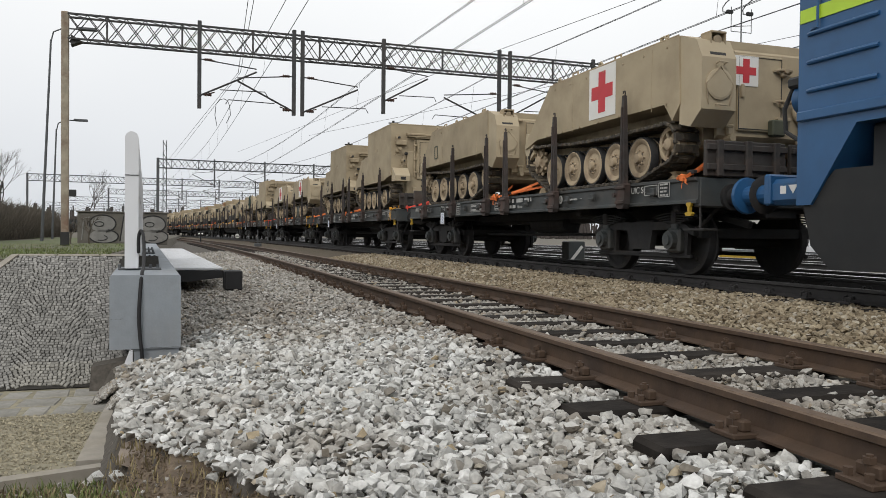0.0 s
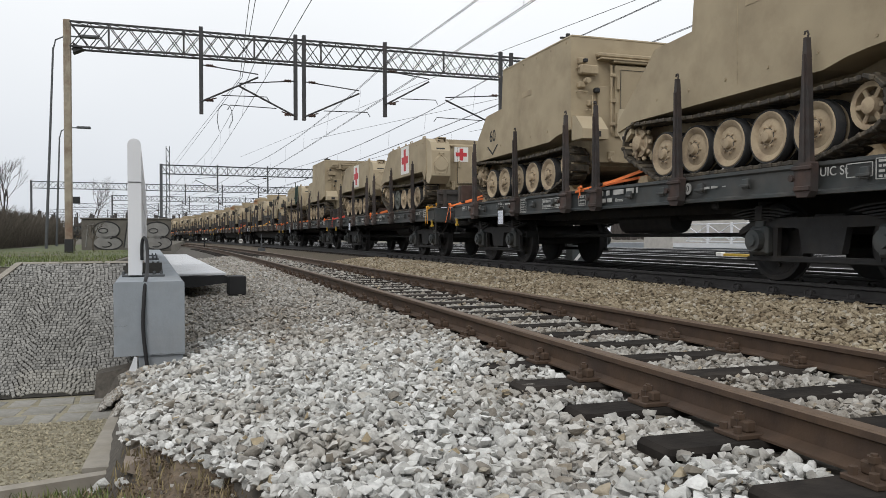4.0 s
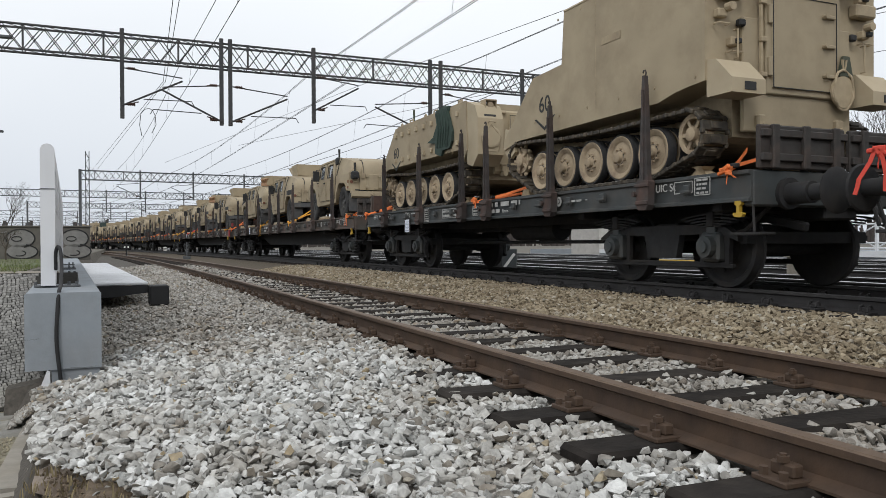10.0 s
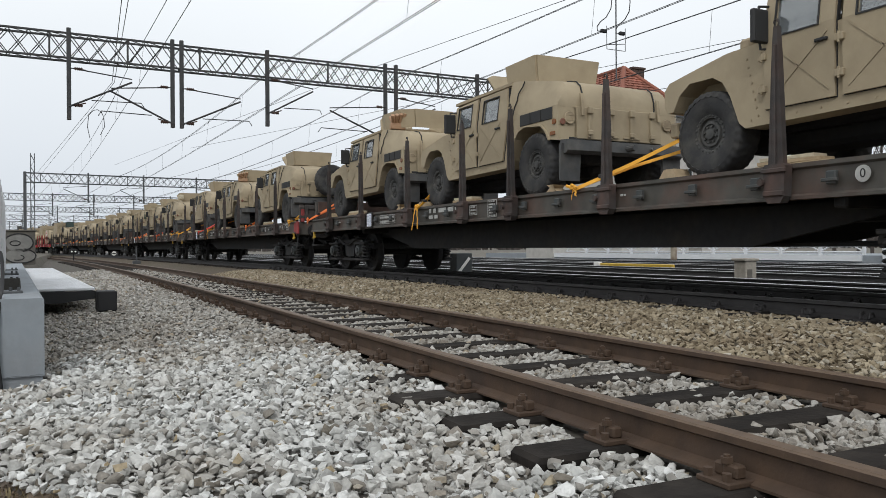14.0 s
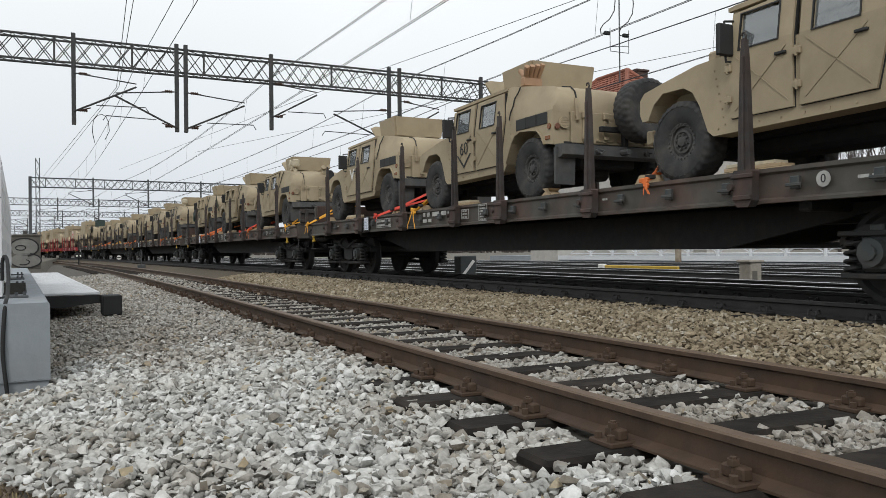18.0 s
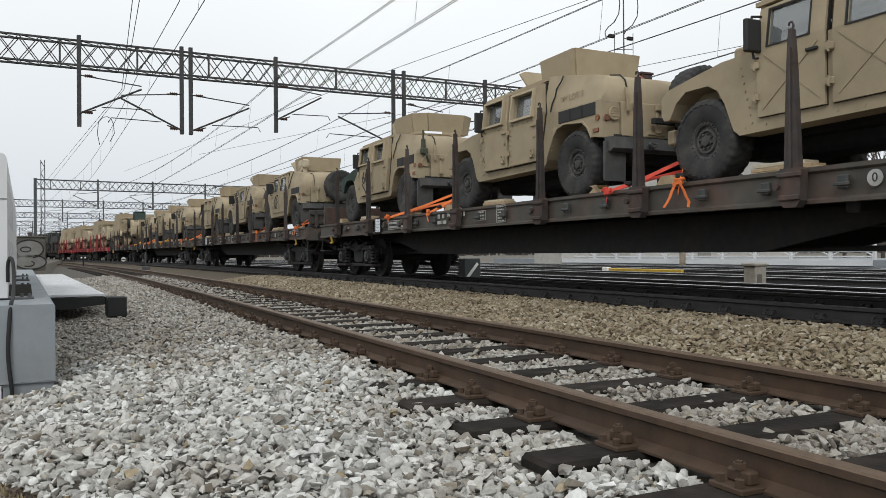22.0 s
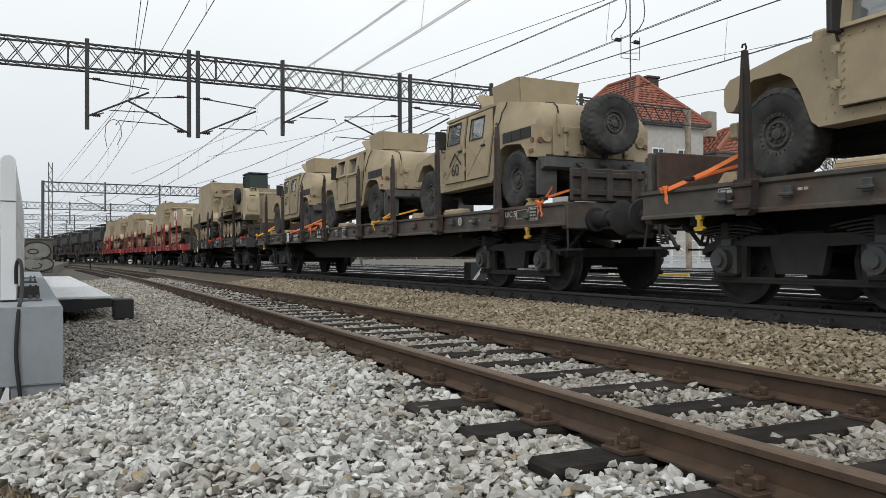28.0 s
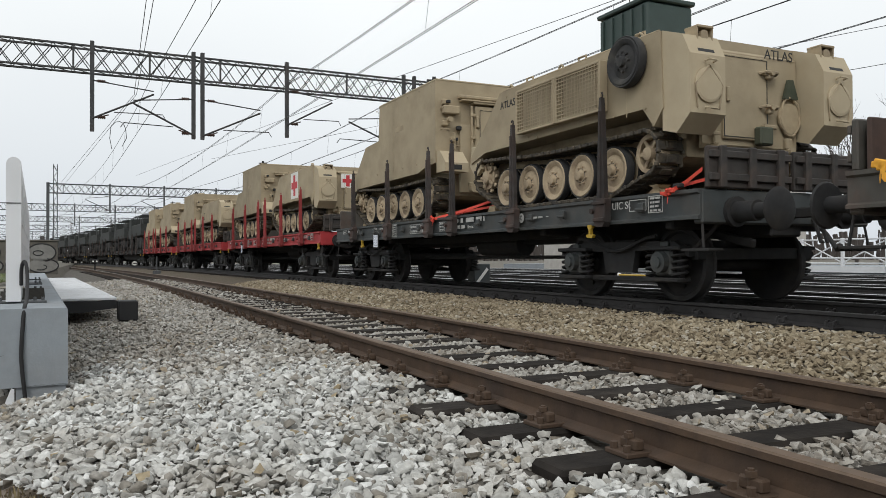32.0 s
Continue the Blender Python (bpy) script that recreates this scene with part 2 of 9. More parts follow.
SETT_PIECE = mat("grey_granite_sett_piece", (0.26, 0.25, 0.225), 0.85, 0, 0.2, 30, 0.4, 60, stain=(0.13, 0.115, 0.085), stain_amt=0.5, stain_scale=4, obj=0.25)
# sandy joints, with the shade between setts darkened into the colour
JOINT = mat("shaded_sand_joint", (0.03, 0.028, 0.024), 0.95, 0, 0.3, 20, 0.4, 50)
SAND = mat("sandy_paving", (0.25, 0.225, 0.16), 0.95, 0, 0.3, 18, 0.6, 40, stain=(0.13, 0.12, 0.08), stain_amt=0.5, stain_scale=3)
SOIL = mat("brown_soil", (0.115, 0.084, 0.056), 0.95, 0, 0.5, 14, 1.0, 26, stain=(0.16, 0.125, 0.085), stain_amt=0.5, stain_scale=5)
KERB = mat("weathered_kerb_concrete", (0.30, 0.275, 0.235), 0.9, 0, 0.15, 12, 0.3, 50, stain=(0.19, 0.165, 0.12), stain_amt=0.5, stain_scale=2)
WHITE_PAINT = mat("white_steel_paint", (0.68, 0.69, 0.71), 0.45, 0, 0.04, 6, 0, 40, stain=(0.50, 0.50, 0.50), stain_amt=0.3, stain_scale=1.5)
WHITE_DECK = mat("white_chequer_plate", (0.62, 0.63, 0.65), 0.5, 0, 0.06, 12, 0.3, 70, stain=(0.45, 0.44, 0.42), stain_amt=0.4, stain_scale=1.8)
BLACK = mat("black_rubber_block", (0.012, 0.012, 0.013), 0.7, 0, 0.2, 10)
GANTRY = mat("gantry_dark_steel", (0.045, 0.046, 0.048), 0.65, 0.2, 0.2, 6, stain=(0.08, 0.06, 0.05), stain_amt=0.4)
# paler than GANTRY: distant steelwork, lamp posts and small grey fittings
GANTRY_FAR = mat("pale_gantry_steel", (0.085, 0.09, 0.095), 0.7, 0.1, 0.2, 6)
POST = mat("rust_streaked_mast", (0.31, 0.27, 0.205), 0.8, 0, 0.2, 5, 0.1, 40, stain=(0.13, 0.065, 0.04), stain_amt=0.8, stain_scale=1.6)
WIRE = mat("copper_wire", (0.05, 0.05, 0.052), 0.6, 0.3, 0.1, 5)
INSUL = mat("brown_insulator", (0.05, 0.025, 0.018), 0.3, 0, 0.1, 5)
BLUE = mat("blue_locomotive_paint", (0.018, 0.085, 0.205), 0.4, 0, 0.08, 4, 0.02, 30, stain=(0.015, 0.06, 0.15), stain_amt=0.4, stain_scale=1.2)
LIME = mat("lime_stripe_paint", (0.42, 0.62, 0.03), 0.4, 0, 0.06, 4)
LOCO_GREY = mat("loco_underframe_grey", (0.010, 0.011, 0.012), 0.7, 0, 0.2, 6, stain=(0.022, 0.02, 0.018), stain_amt=0.5)
RED_CROSS = mat("red_marking_paint", (0.50, 0.035, 0.045), 0.6, 0, 0.06, 5)
WHITE_MARK = mat("white_marking_paint", (0.72, 0.71, 0.68), 0.6, 0, 0.06, 5, stain=(0.55, 0.5, 0.42), stain_amt=0.3)
WAGON_MARK = mat("grimy_white_stencil", (0.40, 0.40, 0.38), 0.7, 0, 0.2, 14, stain=(0.16, 0.15, 0.14), stain_amt=0.7, stain_scale=5)
BLACK_MARK = mat("black_marking_paint", (0.02, 0.02, 0.02), 0.7, 0, 0.1, 5)
STRAP = mat("orange_lashing_strap", (0.72, 0.17, 0.035), 0.7, 0, 0.12, 12, 0.1, 80)
STRAP_R = mat("red_lashing_strap", (0.62, 0.06, 0.035), 0.7, 0, 0.12, 12, 0.1, 80)
STRAP_Y = mat("yellow_lashing_strap", (0.75, 0.36, 0.03), 0.7, 0, 0.12, 12, 0.1, 80)
YELLOW = mat("yellow_hook_paint", (0.45, 0.29, 0.03), 0.6, 0, 0.15, 8)
PAPER = mat("white_waybill_paper", (0.72, 0.74, 0.80), 0.6, 0, 0.03, 8)
LENS_DULL = mat("dusty_brown_lamp_lens", (0.15, 0.06, 0.035), 0.5, 0, 0.2, 9)
LENS_AMBER = mat("amber_lamp_lens", (0.20, 0.075, 0.025), 0.25, 0, 0.05, 5)
DARK_GLASS = mat("dark_tinted_window", (0.03, 0.035, 0.035), 0.08, 0, 0.05, 5)
LIGHT_GLASS = mat("pale_dusty_window", (0.18, 0.21, 0.22), 0.10, 0, 0.1, 5)
CLEAR_GLASS = bpy.data.materials.new("sky_sheen_window")
CLEAR_GLASS.use_nodes = True
cn, cl_ = CLEAR_GLASS.node_tree.nodes, CLEAR_GLASS.node_tree.links
c_tr, c_gl, c_mix, c_fr = cn.new("ShaderNodeBsdfTransparent"), cn.new("ShaderNodeBsdfGlossy"), cn.new("ShaderNodeMixShader"), cn.new("ShaderNodeFresnel")
c_fr.inputs["IOR"].default_value = 2.6
c_tr.inputs[0].default_value, c_gl.inputs["Roughness"].default_value = (0.78, 0.81, 0.81, 1), 0.05
cl_.new(c_fr.outputs[0], c_mix.inputs[0])
# blue-grey diffuse film: the reflected sky put into the pane's own colour
c_df, c_dm = cn.new("ShaderNodeBsdfDiffuse"), cn.new("ShaderNodeMixShader")
c_df.inputs[0].default_value, c_dm.inputs[0].default_value = (0.42, 0.46, 0.48, 1), 0.30
cl_.new(c_tr.outputs[0], c_dm.inputs[1])
cl_.new(c_df.outputs[0], c_dm.inputs[2])
cl_.new(c_dm.outputs[0], c_mix.inputs[1])
cl_.new(c_gl.outputs[0], c_mix.inputs[2])
cl_.new(c_mix.outputs[0], cn["Material Output"].inputs[0])
SAND_GRIT = mat("pale_sand_grit", (0.27, 0.24, 0.17), 0.95, 0, 0.2, 20, island=0.35)
DRY_GRASS = mat("dry_straw_grass", (0.20, 0.16, 0.085), 0.9, 0, 0.25, 12, island=0.35)
SPRAY_GREY = mat("pale_grey_spray_paint", (0.215, 0.21, 0.20), 0.8, 0, 0.2, 5, stain=(0.2, 0.19, 0.175), stain_amt=0.6)
WOOD = mat("pale_chock_timber", (0.38, 0.29, 0.18), 0.8, 0, 0.2, 12, 0.2, 40)
ROOF_TILE = mat("red_clay_roof_tile", (0.245, 0.092, 0.060), 0.85, 0, 0.12, 8, 0.2, 30, obj=0.18, island=0.2)
PLASTER = mat("pale_grey_render", (0.44, 0.42, 0.39), 0.9, 0, 0.1, 4, 0.1, 40, stain=(0.32, 0.3, 0.27), stain_amt=0.4)
GRAFFITI_WALL = mat("grey_brown_wall_render", (0.125, 0.115, 0.10), 0.9, 0, 0.15, 4, 0.2, 30, stain=(0.12, 0.11, 0.1), stain_amt=0.5)
GREEN_BOX = mat("dark_green_plastic", (0.03, 0.05, 0.045), 0.6, 0, 0.12, 6)
SMOKE_TUBE = mat("reddish_tan_tube", (0.36, 0.22, 0.13), 0.7, 0, 0.1, 6)
TARP = mat("pale_tarpaulin_cover", (0.48, 0.42, 0.31), 0.9, 0, 0.15, 14, 0.4, 30)


# ---- building helpers ----
class Geo:
    """Gathers vertices and faces of one mesh."""

    def __init__(self):
        self.v, self.f, self.m = [], [], []
        self.slot = 0

    def add(self, verts, faces):
        k = len(self.v)
        self.v += [tuple(p) for p in verts]
        self.f += [tuple(i + k for i in q) for q in faces]
        self.m += [self.slot] * len(faces)
        return self

    def box(self, c, s, bev=0.0, rot=None):
        hx, hy, hz = s[0] / 2, s[1] / 2, s[2] / 2
        b = min(bev, hx * 0.45, hy * 0.45, hz * 0.45)
        if b <= 0:
            vs = [(x * hx, y * hy, z * hz) for x in (-1, 1) for y in (-1, 1) for z in (-1, 1)]
            fs = [(0, 1, 3, 2), (4, 6, 7, 5), (0, 4, 5, 1), (2, 3, 7, 6), (0, 2, 6, 4), (1, 5, 7, 3)]
        else:
            vs, fs, idx = [], [], {}
            for x in (-1, 1):
                for y in (-1, 1):
                    for z in (-1, 1):
                        for a in range(3):
                            d = [hx - b, hy - b, hz - b]
                            d[a] += b
                            idx[x, y, z, a] = len(vs)
                            vs.append((x * d[0], y * d[1], z * d[2]))
            for a in range(3):
                o = [i for i in range(3) if i != a]
                for sg in (-1, 1):
                    q = []
                    for p, r in ((-1, -1), (1, -1), (1, 1), (-1, 1)):
                        k = [0, 0, 0]
                        k[a], k[o[0]], k[o[1]] = sg, p, r
                        q.append(idx[(*k, a)])
                    fs.append(tuple(q))
                for p in (-1, 1):
                    for r in (-1, 1):
                        k0, k1 = [0, 0, 0], [0, 0, 0]
                        k0[a], k1[a] = -1, 1
                        k0[o[0]] = k1[o[0]] = p
                        k0[o[1]] = k1[o[1]] = r
                        fs.append((idx[(*k0, o[0])], idx[(*k1, o[0])], idx[(*k1, o[1])], idx[(*k0, o[1])]))
            for x in (-1, 1):
                for y in (-1, 1):
                    for z in (-1, 1):
                        fs.append(tuple(idx[x, y, z, a] for a in range(3)))
        if rot is not None:
            vs = [rot @ Vector(p) for p in vs]
        return self.add([(p[0] + c[0], p[1] + c[1], p[2] + c[2]) for p in vs], fs)

    def prism(self, pts, lo, hi, axis="x"):
        """A polygon in the two other axes, pushed along axis from lo to hi."""
        n = len(pts)
        put = {"x": lambda u, p: (u, p[0], p[1]), "y": lambda u, p: (p[0], u, p[1]), "z": lambda u, p: (p[0], p[1], u)}[axis]
        vs = [put(lo, p) for p in pts] + [put(hi, p) for p in pts]
        fs = [tuple(range(n))[::-1], tuple(range(n, 2 * n))] + [(i, (i + 1) % n, n + (i + 1) % n, n + i) for i in range(n)]
        return self.add(vs, fs)

    def cyl(self, p0, p1, r, n=12, r2=None):
        p0, p1 = Vector(p0), Vector(p1)
        d = (p1 - p0).normalized()
        u = d.orthogonal().normalized()
        w = d.cross(u)
        r2 = r if r2 is None else r2
        ring = [(math.cos(2 * math.pi * i / n), math.sin(2 * math.pi * i / n)) for i in range(n)]
        vs = [p0 + (u * a + w * b) * r for a, b in ring] + [p1 + (u * a + w * b) * r2 for a, b in ring]
        fs = [tuple(range(n))[::-1], tuple(range(n, 2 * n))] + [(i, (i + 1) % n, n + (i + 1) % n, n + i) for i in range(n)]
        return self.add(vs, fs)

    def tube(self, pts, r, n=6):
        pts = [Vector(p) for p in pts]
        vs, fs = [], []
        u = None
        for i, p in enumerate(pts):
            d = (pts[min(i + 1, len(pts) - 1)] - pts[max(i - 1, 0)]).normalized()
            u = d.orthogonal().normalized() if u is None else (u - d * u.dot(d)).normalized()
            w = d.cross(u)
            vs += [p + (u * math.cos(2 * math.pi * j / n) + w * math.sin(2 * math.pi * j / n)) * r for j in range(n)]
        for i in range(len(pts) - 1):
            for j in range(n):
                a, b = i * n + j, i * n + (j + 1) % n
                fs.append((a, b, b + n, a + n))
        fs += [tuple(range(n))[::-1], tuple(range(len(vs) - n, len(vs)))]
        return self.add(vs, fs)

    def strip(self, pts, width, thick=0.004, side=(1, 0, 0)):
        """A flat band along points, its width along side."""
        s = Vector(side).normalized() * width / 2
        pts = [Vector(p) for p in pts]
        for a, b in zip(pts, pts[1:]):
            d = (b - a).normalized()
            nrm = d.cross(s).normalized() * thick / 2
            vs = [a - s - nrm, a + s - nrm, a + s + nrm, a - s + nrm, b - s - nrm, b + s - nrm, b + s + nrm, b - s + nrm]
            self.add(vs, [(0, 1, 2, 3), (7, 6, 5, 4), (0, 4, 5, 1), (1, 5, 6, 2), (2, 6, 7, 3), (3, 7, 4, 0)])
        return self

    def lathe(self, prof, c=(0, 0, 0), axis="x", n=20, caps=True):
        """prof: (radius, along) pairs, turned about axis."""
        vs, fs = [], []
        for r, a in prof:
            for j in range(n):
                co, si = r * math.cos(2 * math.pi * j / n), r * math.sin(2 * math.pi * j / n)
                p = {"x": (a, co, si), "y": (co, a, si), "z": (co, si, a)}[axis]
                vs.append((p[0] + c[0], p[1] + c[1], p[2] + c[2]))
        for i in range(len(prof) - 1):
            for j in range(n):
                k, q = i * n + j, i * n + (j + 1) % n
                fs.append((k, q, q + n, k + n))
        if caps:
            fs += [tuple(range(n))[::-1], tuple(range(len(vs) - n, len(vs)))]
        return self.add(vs, fs)


def mesh(name, geo, *mats, smooth=False):
    me = bpy.data.meshes.new(name)
    me.from_pydata(geo.v, [], geo.f)
    for m in mats:
        me.materials.append(m)
    if len(mats) > 1:
        me.polygons.foreach_set("material_index", geo.m)
    bm = bmesh.new()
    bm.from_mesh(me)
    bmesh.ops.recalc_face_normals(bm, faces=bm.faces)
    bm.to_mesh(me)
    bm.free()
    if smooth:
        me.shade_smooth()
        me.set_sharp_from_angle(angle=radians(40))
    me.update()
    return me


STORE = {}


def shared(key, make, *mats, smooth=False):
    """The mesh built once under this key."""
    if key not in STORE:
        g = Geo()
        make(g)
        STORE[key] = mesh(key if isinstance(key, str) else str(key[0]), g, *mats, smooth=smooth)
    return STORE[key]


def put(name, me, parent, at=None, label=""):
    ob = new(name, me)
    ob.parent = parent
    if at is not None:
        ob.matrix_basis = at
    if label:
        ob["label"] = label
    return ob


def part(name, geo, material, parent, label="", at=None, smooth=False):
    mats = material if isinstance(material, (list, tuple)) else (material,)
    return put(name, mesh(name, geo, *mats, smooth=smooth), parent, at, label)


def thing(name, label, category, group="", kind="", at=None, data=None):
    ob = new(name, data)
    if at is not None:
        ob.matrix_basis = at
    return tagged(ob, label, category, group, kind)


# ---- the plan: tracks bend gently to the left, radius 842 m ----
BEND = 842.0
RAIL1, TRAIN_MID, TRAIN_Z = 2.979, 7.403, 0.144


def on_track(s, side, z=0.0):
    a = s / BEND
    return Vector((-BEND + (BEND + side) * math.cos(a), (BEND + side) * math.sin(a), z))


def track_pose(s, side, z=0.0):
    p = on_track(s, side, z)
    return pose(p.x, p.y, p.z, 0, 0, math.degrees(s / BEND))



# ---- ground ----
def sweep(g, prof, side, svals, z=0.0, closed=True):
    """A cross-section (across, up) pushed along the bend."""
    n = len(prof)
    vs = [on_track(s, side + x, z + h) for s in svals for x, h in prof]
    fs = []
    for i in range(len(svals) - 1):
        for j in range(n if closed else n - 1):
            a, b = i * n + j, i * n + (j + 1) % n
            fs.append((a, b, b + n, a + n))
    if closed:
        fs += [tuple(range(n))[::-1], tuple(range(len(vs) - n, len(vs)))]
    return g.add(vs, fs)


def ground_height(x, y):
    if y > 14.6 and x < -1.6:
        return 0.17
    if y > 14.6 and x < -0.9:
        return -0.3
    return -0.74 if x < -0.5 and -1 < y < 14.6 else -0.62


g = Geo()
xs = [-2500, -600, -150, -60, -30, -16, -9, -5, -2.2, -1.61, -1.3, -0.89, 0, 4, 9, 16, 30, 60, 150, 600, 2500]
ys = [-2500, -600, -100, -30, -8, 0, 6, 12, 14.55, 14.65, 18, 25, 35, 50, 80, 150, 300, 800, 2500]
nx = len(xs)
g.add([(x, y, ground_height(x, y)) for y in ys for x in xs],
      [(j * nx + i, j * nx + i + 1, (j + 1) * nx + i + 1, (j + 1) * nx + i) for j in range(len(ys) - 1) for i in range(nx - 1)])
tagged(new("ground", mesh("ground", g, GROUND)), "bare brown yard soil with patches of thin grass", "ground", kind="structure")

S_LONG = [-12 + 2.0 * i for i in range(30)] + [50 + 5.0 * i for i in range(50)]


def earth_edge(s):
    """Where the stones give way to bare earth, across the track."""
    return float(np.interp(s, [1.0, 3.0, 3.7, 4.25, 5.3, 6.4], [0.95, 0.24, -0.04, -0.40, -0.45, -0.57]))


def white_bed(x, s):
    z = float(np.interp(x, [-0.8, -0.6, -0.3, 0.5, 1.2, 1.7, 1.72, 4.4], [-0.46, -0.43, -0.37, -0.285, -0.235, -0.215, -0.205, -0.205]))
    drop = min(1.0, max(0.0, (earth_edge(s) + 0.02 - x) / 0.12)) if s < 7.0 else 0.0
    return z - 0.34 * drop


bx = [-0.80, -0.62, -0.45, -0.38, -0.3, -0.15, 0.0, 0.15, 0.3, 0.45, 0.6, 0.8, 1.0, 1.2, 1.45, 1.7, 2.2, 3.0, 3.7, 4.4]
bs_ = [-12, -6, -2] + [0.25 * k for k in range(32)] + [8 + 1.5 * k for k in range(30)] + [60 + 8 * k for k in range(16)]
g = Geo()
nb = len(bx)
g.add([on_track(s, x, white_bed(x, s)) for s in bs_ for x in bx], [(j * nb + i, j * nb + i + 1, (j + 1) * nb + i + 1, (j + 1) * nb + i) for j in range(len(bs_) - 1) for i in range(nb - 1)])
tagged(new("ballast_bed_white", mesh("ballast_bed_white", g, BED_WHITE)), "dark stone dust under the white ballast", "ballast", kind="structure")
g = Geo()
sweep(g, [(4.405, -0.62), (4.405, -0.20), (4.8, -0.165), (5.5, -0.06), (5.8, -0.045), (8.9, -0.045), (9.6, -0.15), (9.6, -0.62)], 0, S_LONG)
tagged(new("ballast_bed_brown", mesh("ballast_bed_brown", g, BED_TAN)), "yellow-brown ballast bed of the running line", "ballast", kind="structure")
g = Geo()
sweep(g, [(9.61, -0.62), (9.61, -0.17), (10.4, -0.22), (28.8, -0.22), (28.8, -0.62)], 0, S_LONG)
tagged(new("ballast_bed_dark", mesh("ballast_bed_dark", g, BED_DARK)), "dark grimy ballast of the far tracks", "ballast", kind="structure")

# ---- tracks ----
RAIL_PROF = [(-0.036, -0.008), (-0.030, 0.0), (0.030, 0.0), (0.036, -0.008), (0.036, -0.034), (0.010, -0.048), (0.008, -0.125), (0.062, -0.150), (0.062, -0.160),
             (-0.062, -0.160), (-0.062, -0.150), (-0.008, -0.125), (-0.010, -0.048), (-0.036, -0.034)]


def rail_geo(side, z, svals):
    g = Geo()
    sweep(g, RAIL_PROF, side, svals, z)
    n = len(RAIL_PROF)
    for k in range(len(g.m) - 2):
        if k % n in (0, 1, 2):
            g.m[k] = 1
    return g


def sleeper_mesh(g):
    g.box((0, 0, -0.08), (2.55, 0.25, 0.16), 0.02)


def plate_mesh(g):
    g.box((0, 0, 0.011), (0.34, 0.16, 0.022), 0.004)
    for sx in (-1, 1):
        g.box((sx * 0.085, 0, 0.045), (0.05, 0.11, 0.05), 0.008)
        g.cyl((sx * 0.10, 0, 0.02), (sx * 0.10, 0, 0.10), 0.013, 8)
        g.cyl((sx * 0.10, 0, 0.070), (sx * 0.10, 0, 0.092), 0.024, 6)
        for sy in (-1, 1):
            g.cyl((sx * 0.145, sy * 0.045, 0.02), (sx * 0.145, sy * 0.045, 0.05), 0.018, 6)


def clip_mesh(g):
    g.box((0, 0, 0.012), (0.36, 0.17, 0.02), 0.004)
    for sx in (-1, 1):
        for sy in (-0.045, 0.045):
            g.tube([(sx * 0.06, sy, 0.05), (sx * 0.085, sy, 0.085), (sx * 0.12, sy, 0.075), (sx * 0.13, sy, 0.03)], 0.011, 6)
        g.box((sx * 0.10, 0, 0.045), (0.04, 0.05, 0.05), 0.006)


def railway_track(name, label, side, z, s0, s1, rail_mats, tie_mat, first, fast, near, step=0.6):
    root = thing(name, label, "railway track", kind="structure")
    sv = [s for s in S_LONG if s0 <= s <= s1]
    for sx in (-0.7535, 0.7535):
        part("rail", rail_geo(side + sx, z, sv), rail_mats, root, "long steel rail on wooden sleepers")
    me = shared(("sleeper", tie_mat.name), sleeper_mesh, tie_mat)
    fm = shared("rail_chair" if fast is plate_mesh else "rail_clip", fast, RAIL_RUST if fast is plate_mesh else RAIL_DARK)
    s = first
    rng = random.Random(5)
    while s < min(s1, near[0]):
        tie = put("sleeper", me, root, track_pose(s, side + rng.uniform(-0.02, 0.02), z - 0.160) @ pose(0, 0, 0, 0, 0, rng.uniform(-0.8, 0.8)))
        if s < near[1]:
            for sx in (-0.7535, 0.7535):
                put("rail_fastening", fm, tie, pose(sx, 0, 0.0))
        s += step
    return root


railway_track("siding_track", "rusty siding rails on dark wooden sleepers in white ballast", RAIL1, 0.0, -8, 190, (RAIL_RUST, RAIL_TOP), TIE_WOOD, -5.285, plate_mesh, (60, 22), 0.665)
railway_track("train_track", "dark running rails with spring clips under the train", TRAIN_MID, TRAIN_Z, -12, 290, (RAIL_DARK, RAIL_DARK), TIE_WOOD, -8.0, clip_mesh, (60, 26))
for k, side in enumerate((12.2, 16.8, 21.4, 26.0)):
    railway_track("far_track", "running rails of the station yard", side, 0.0, -12, 190, (RAIL_DARK, RAIL_BRIGHT), TIE_WOOD, -10.0, clip_mesh, (40, -99))

# ---- overhead line gantries ----
def bay_mesh(g, w=0.45, h=0.80, d=0.5):
    for sy in (-d / 2, d / 2):
        g.cyl((0, sy, 0), (w, sy, h), 0.016, 5)
        g.cyl((w, sy, 0), (0, sy, h), 0.016, 5)
    for z in (0, h):
        g.cyl((0, -d / 2, z), (w, d / 2, z), 0.014, 5)


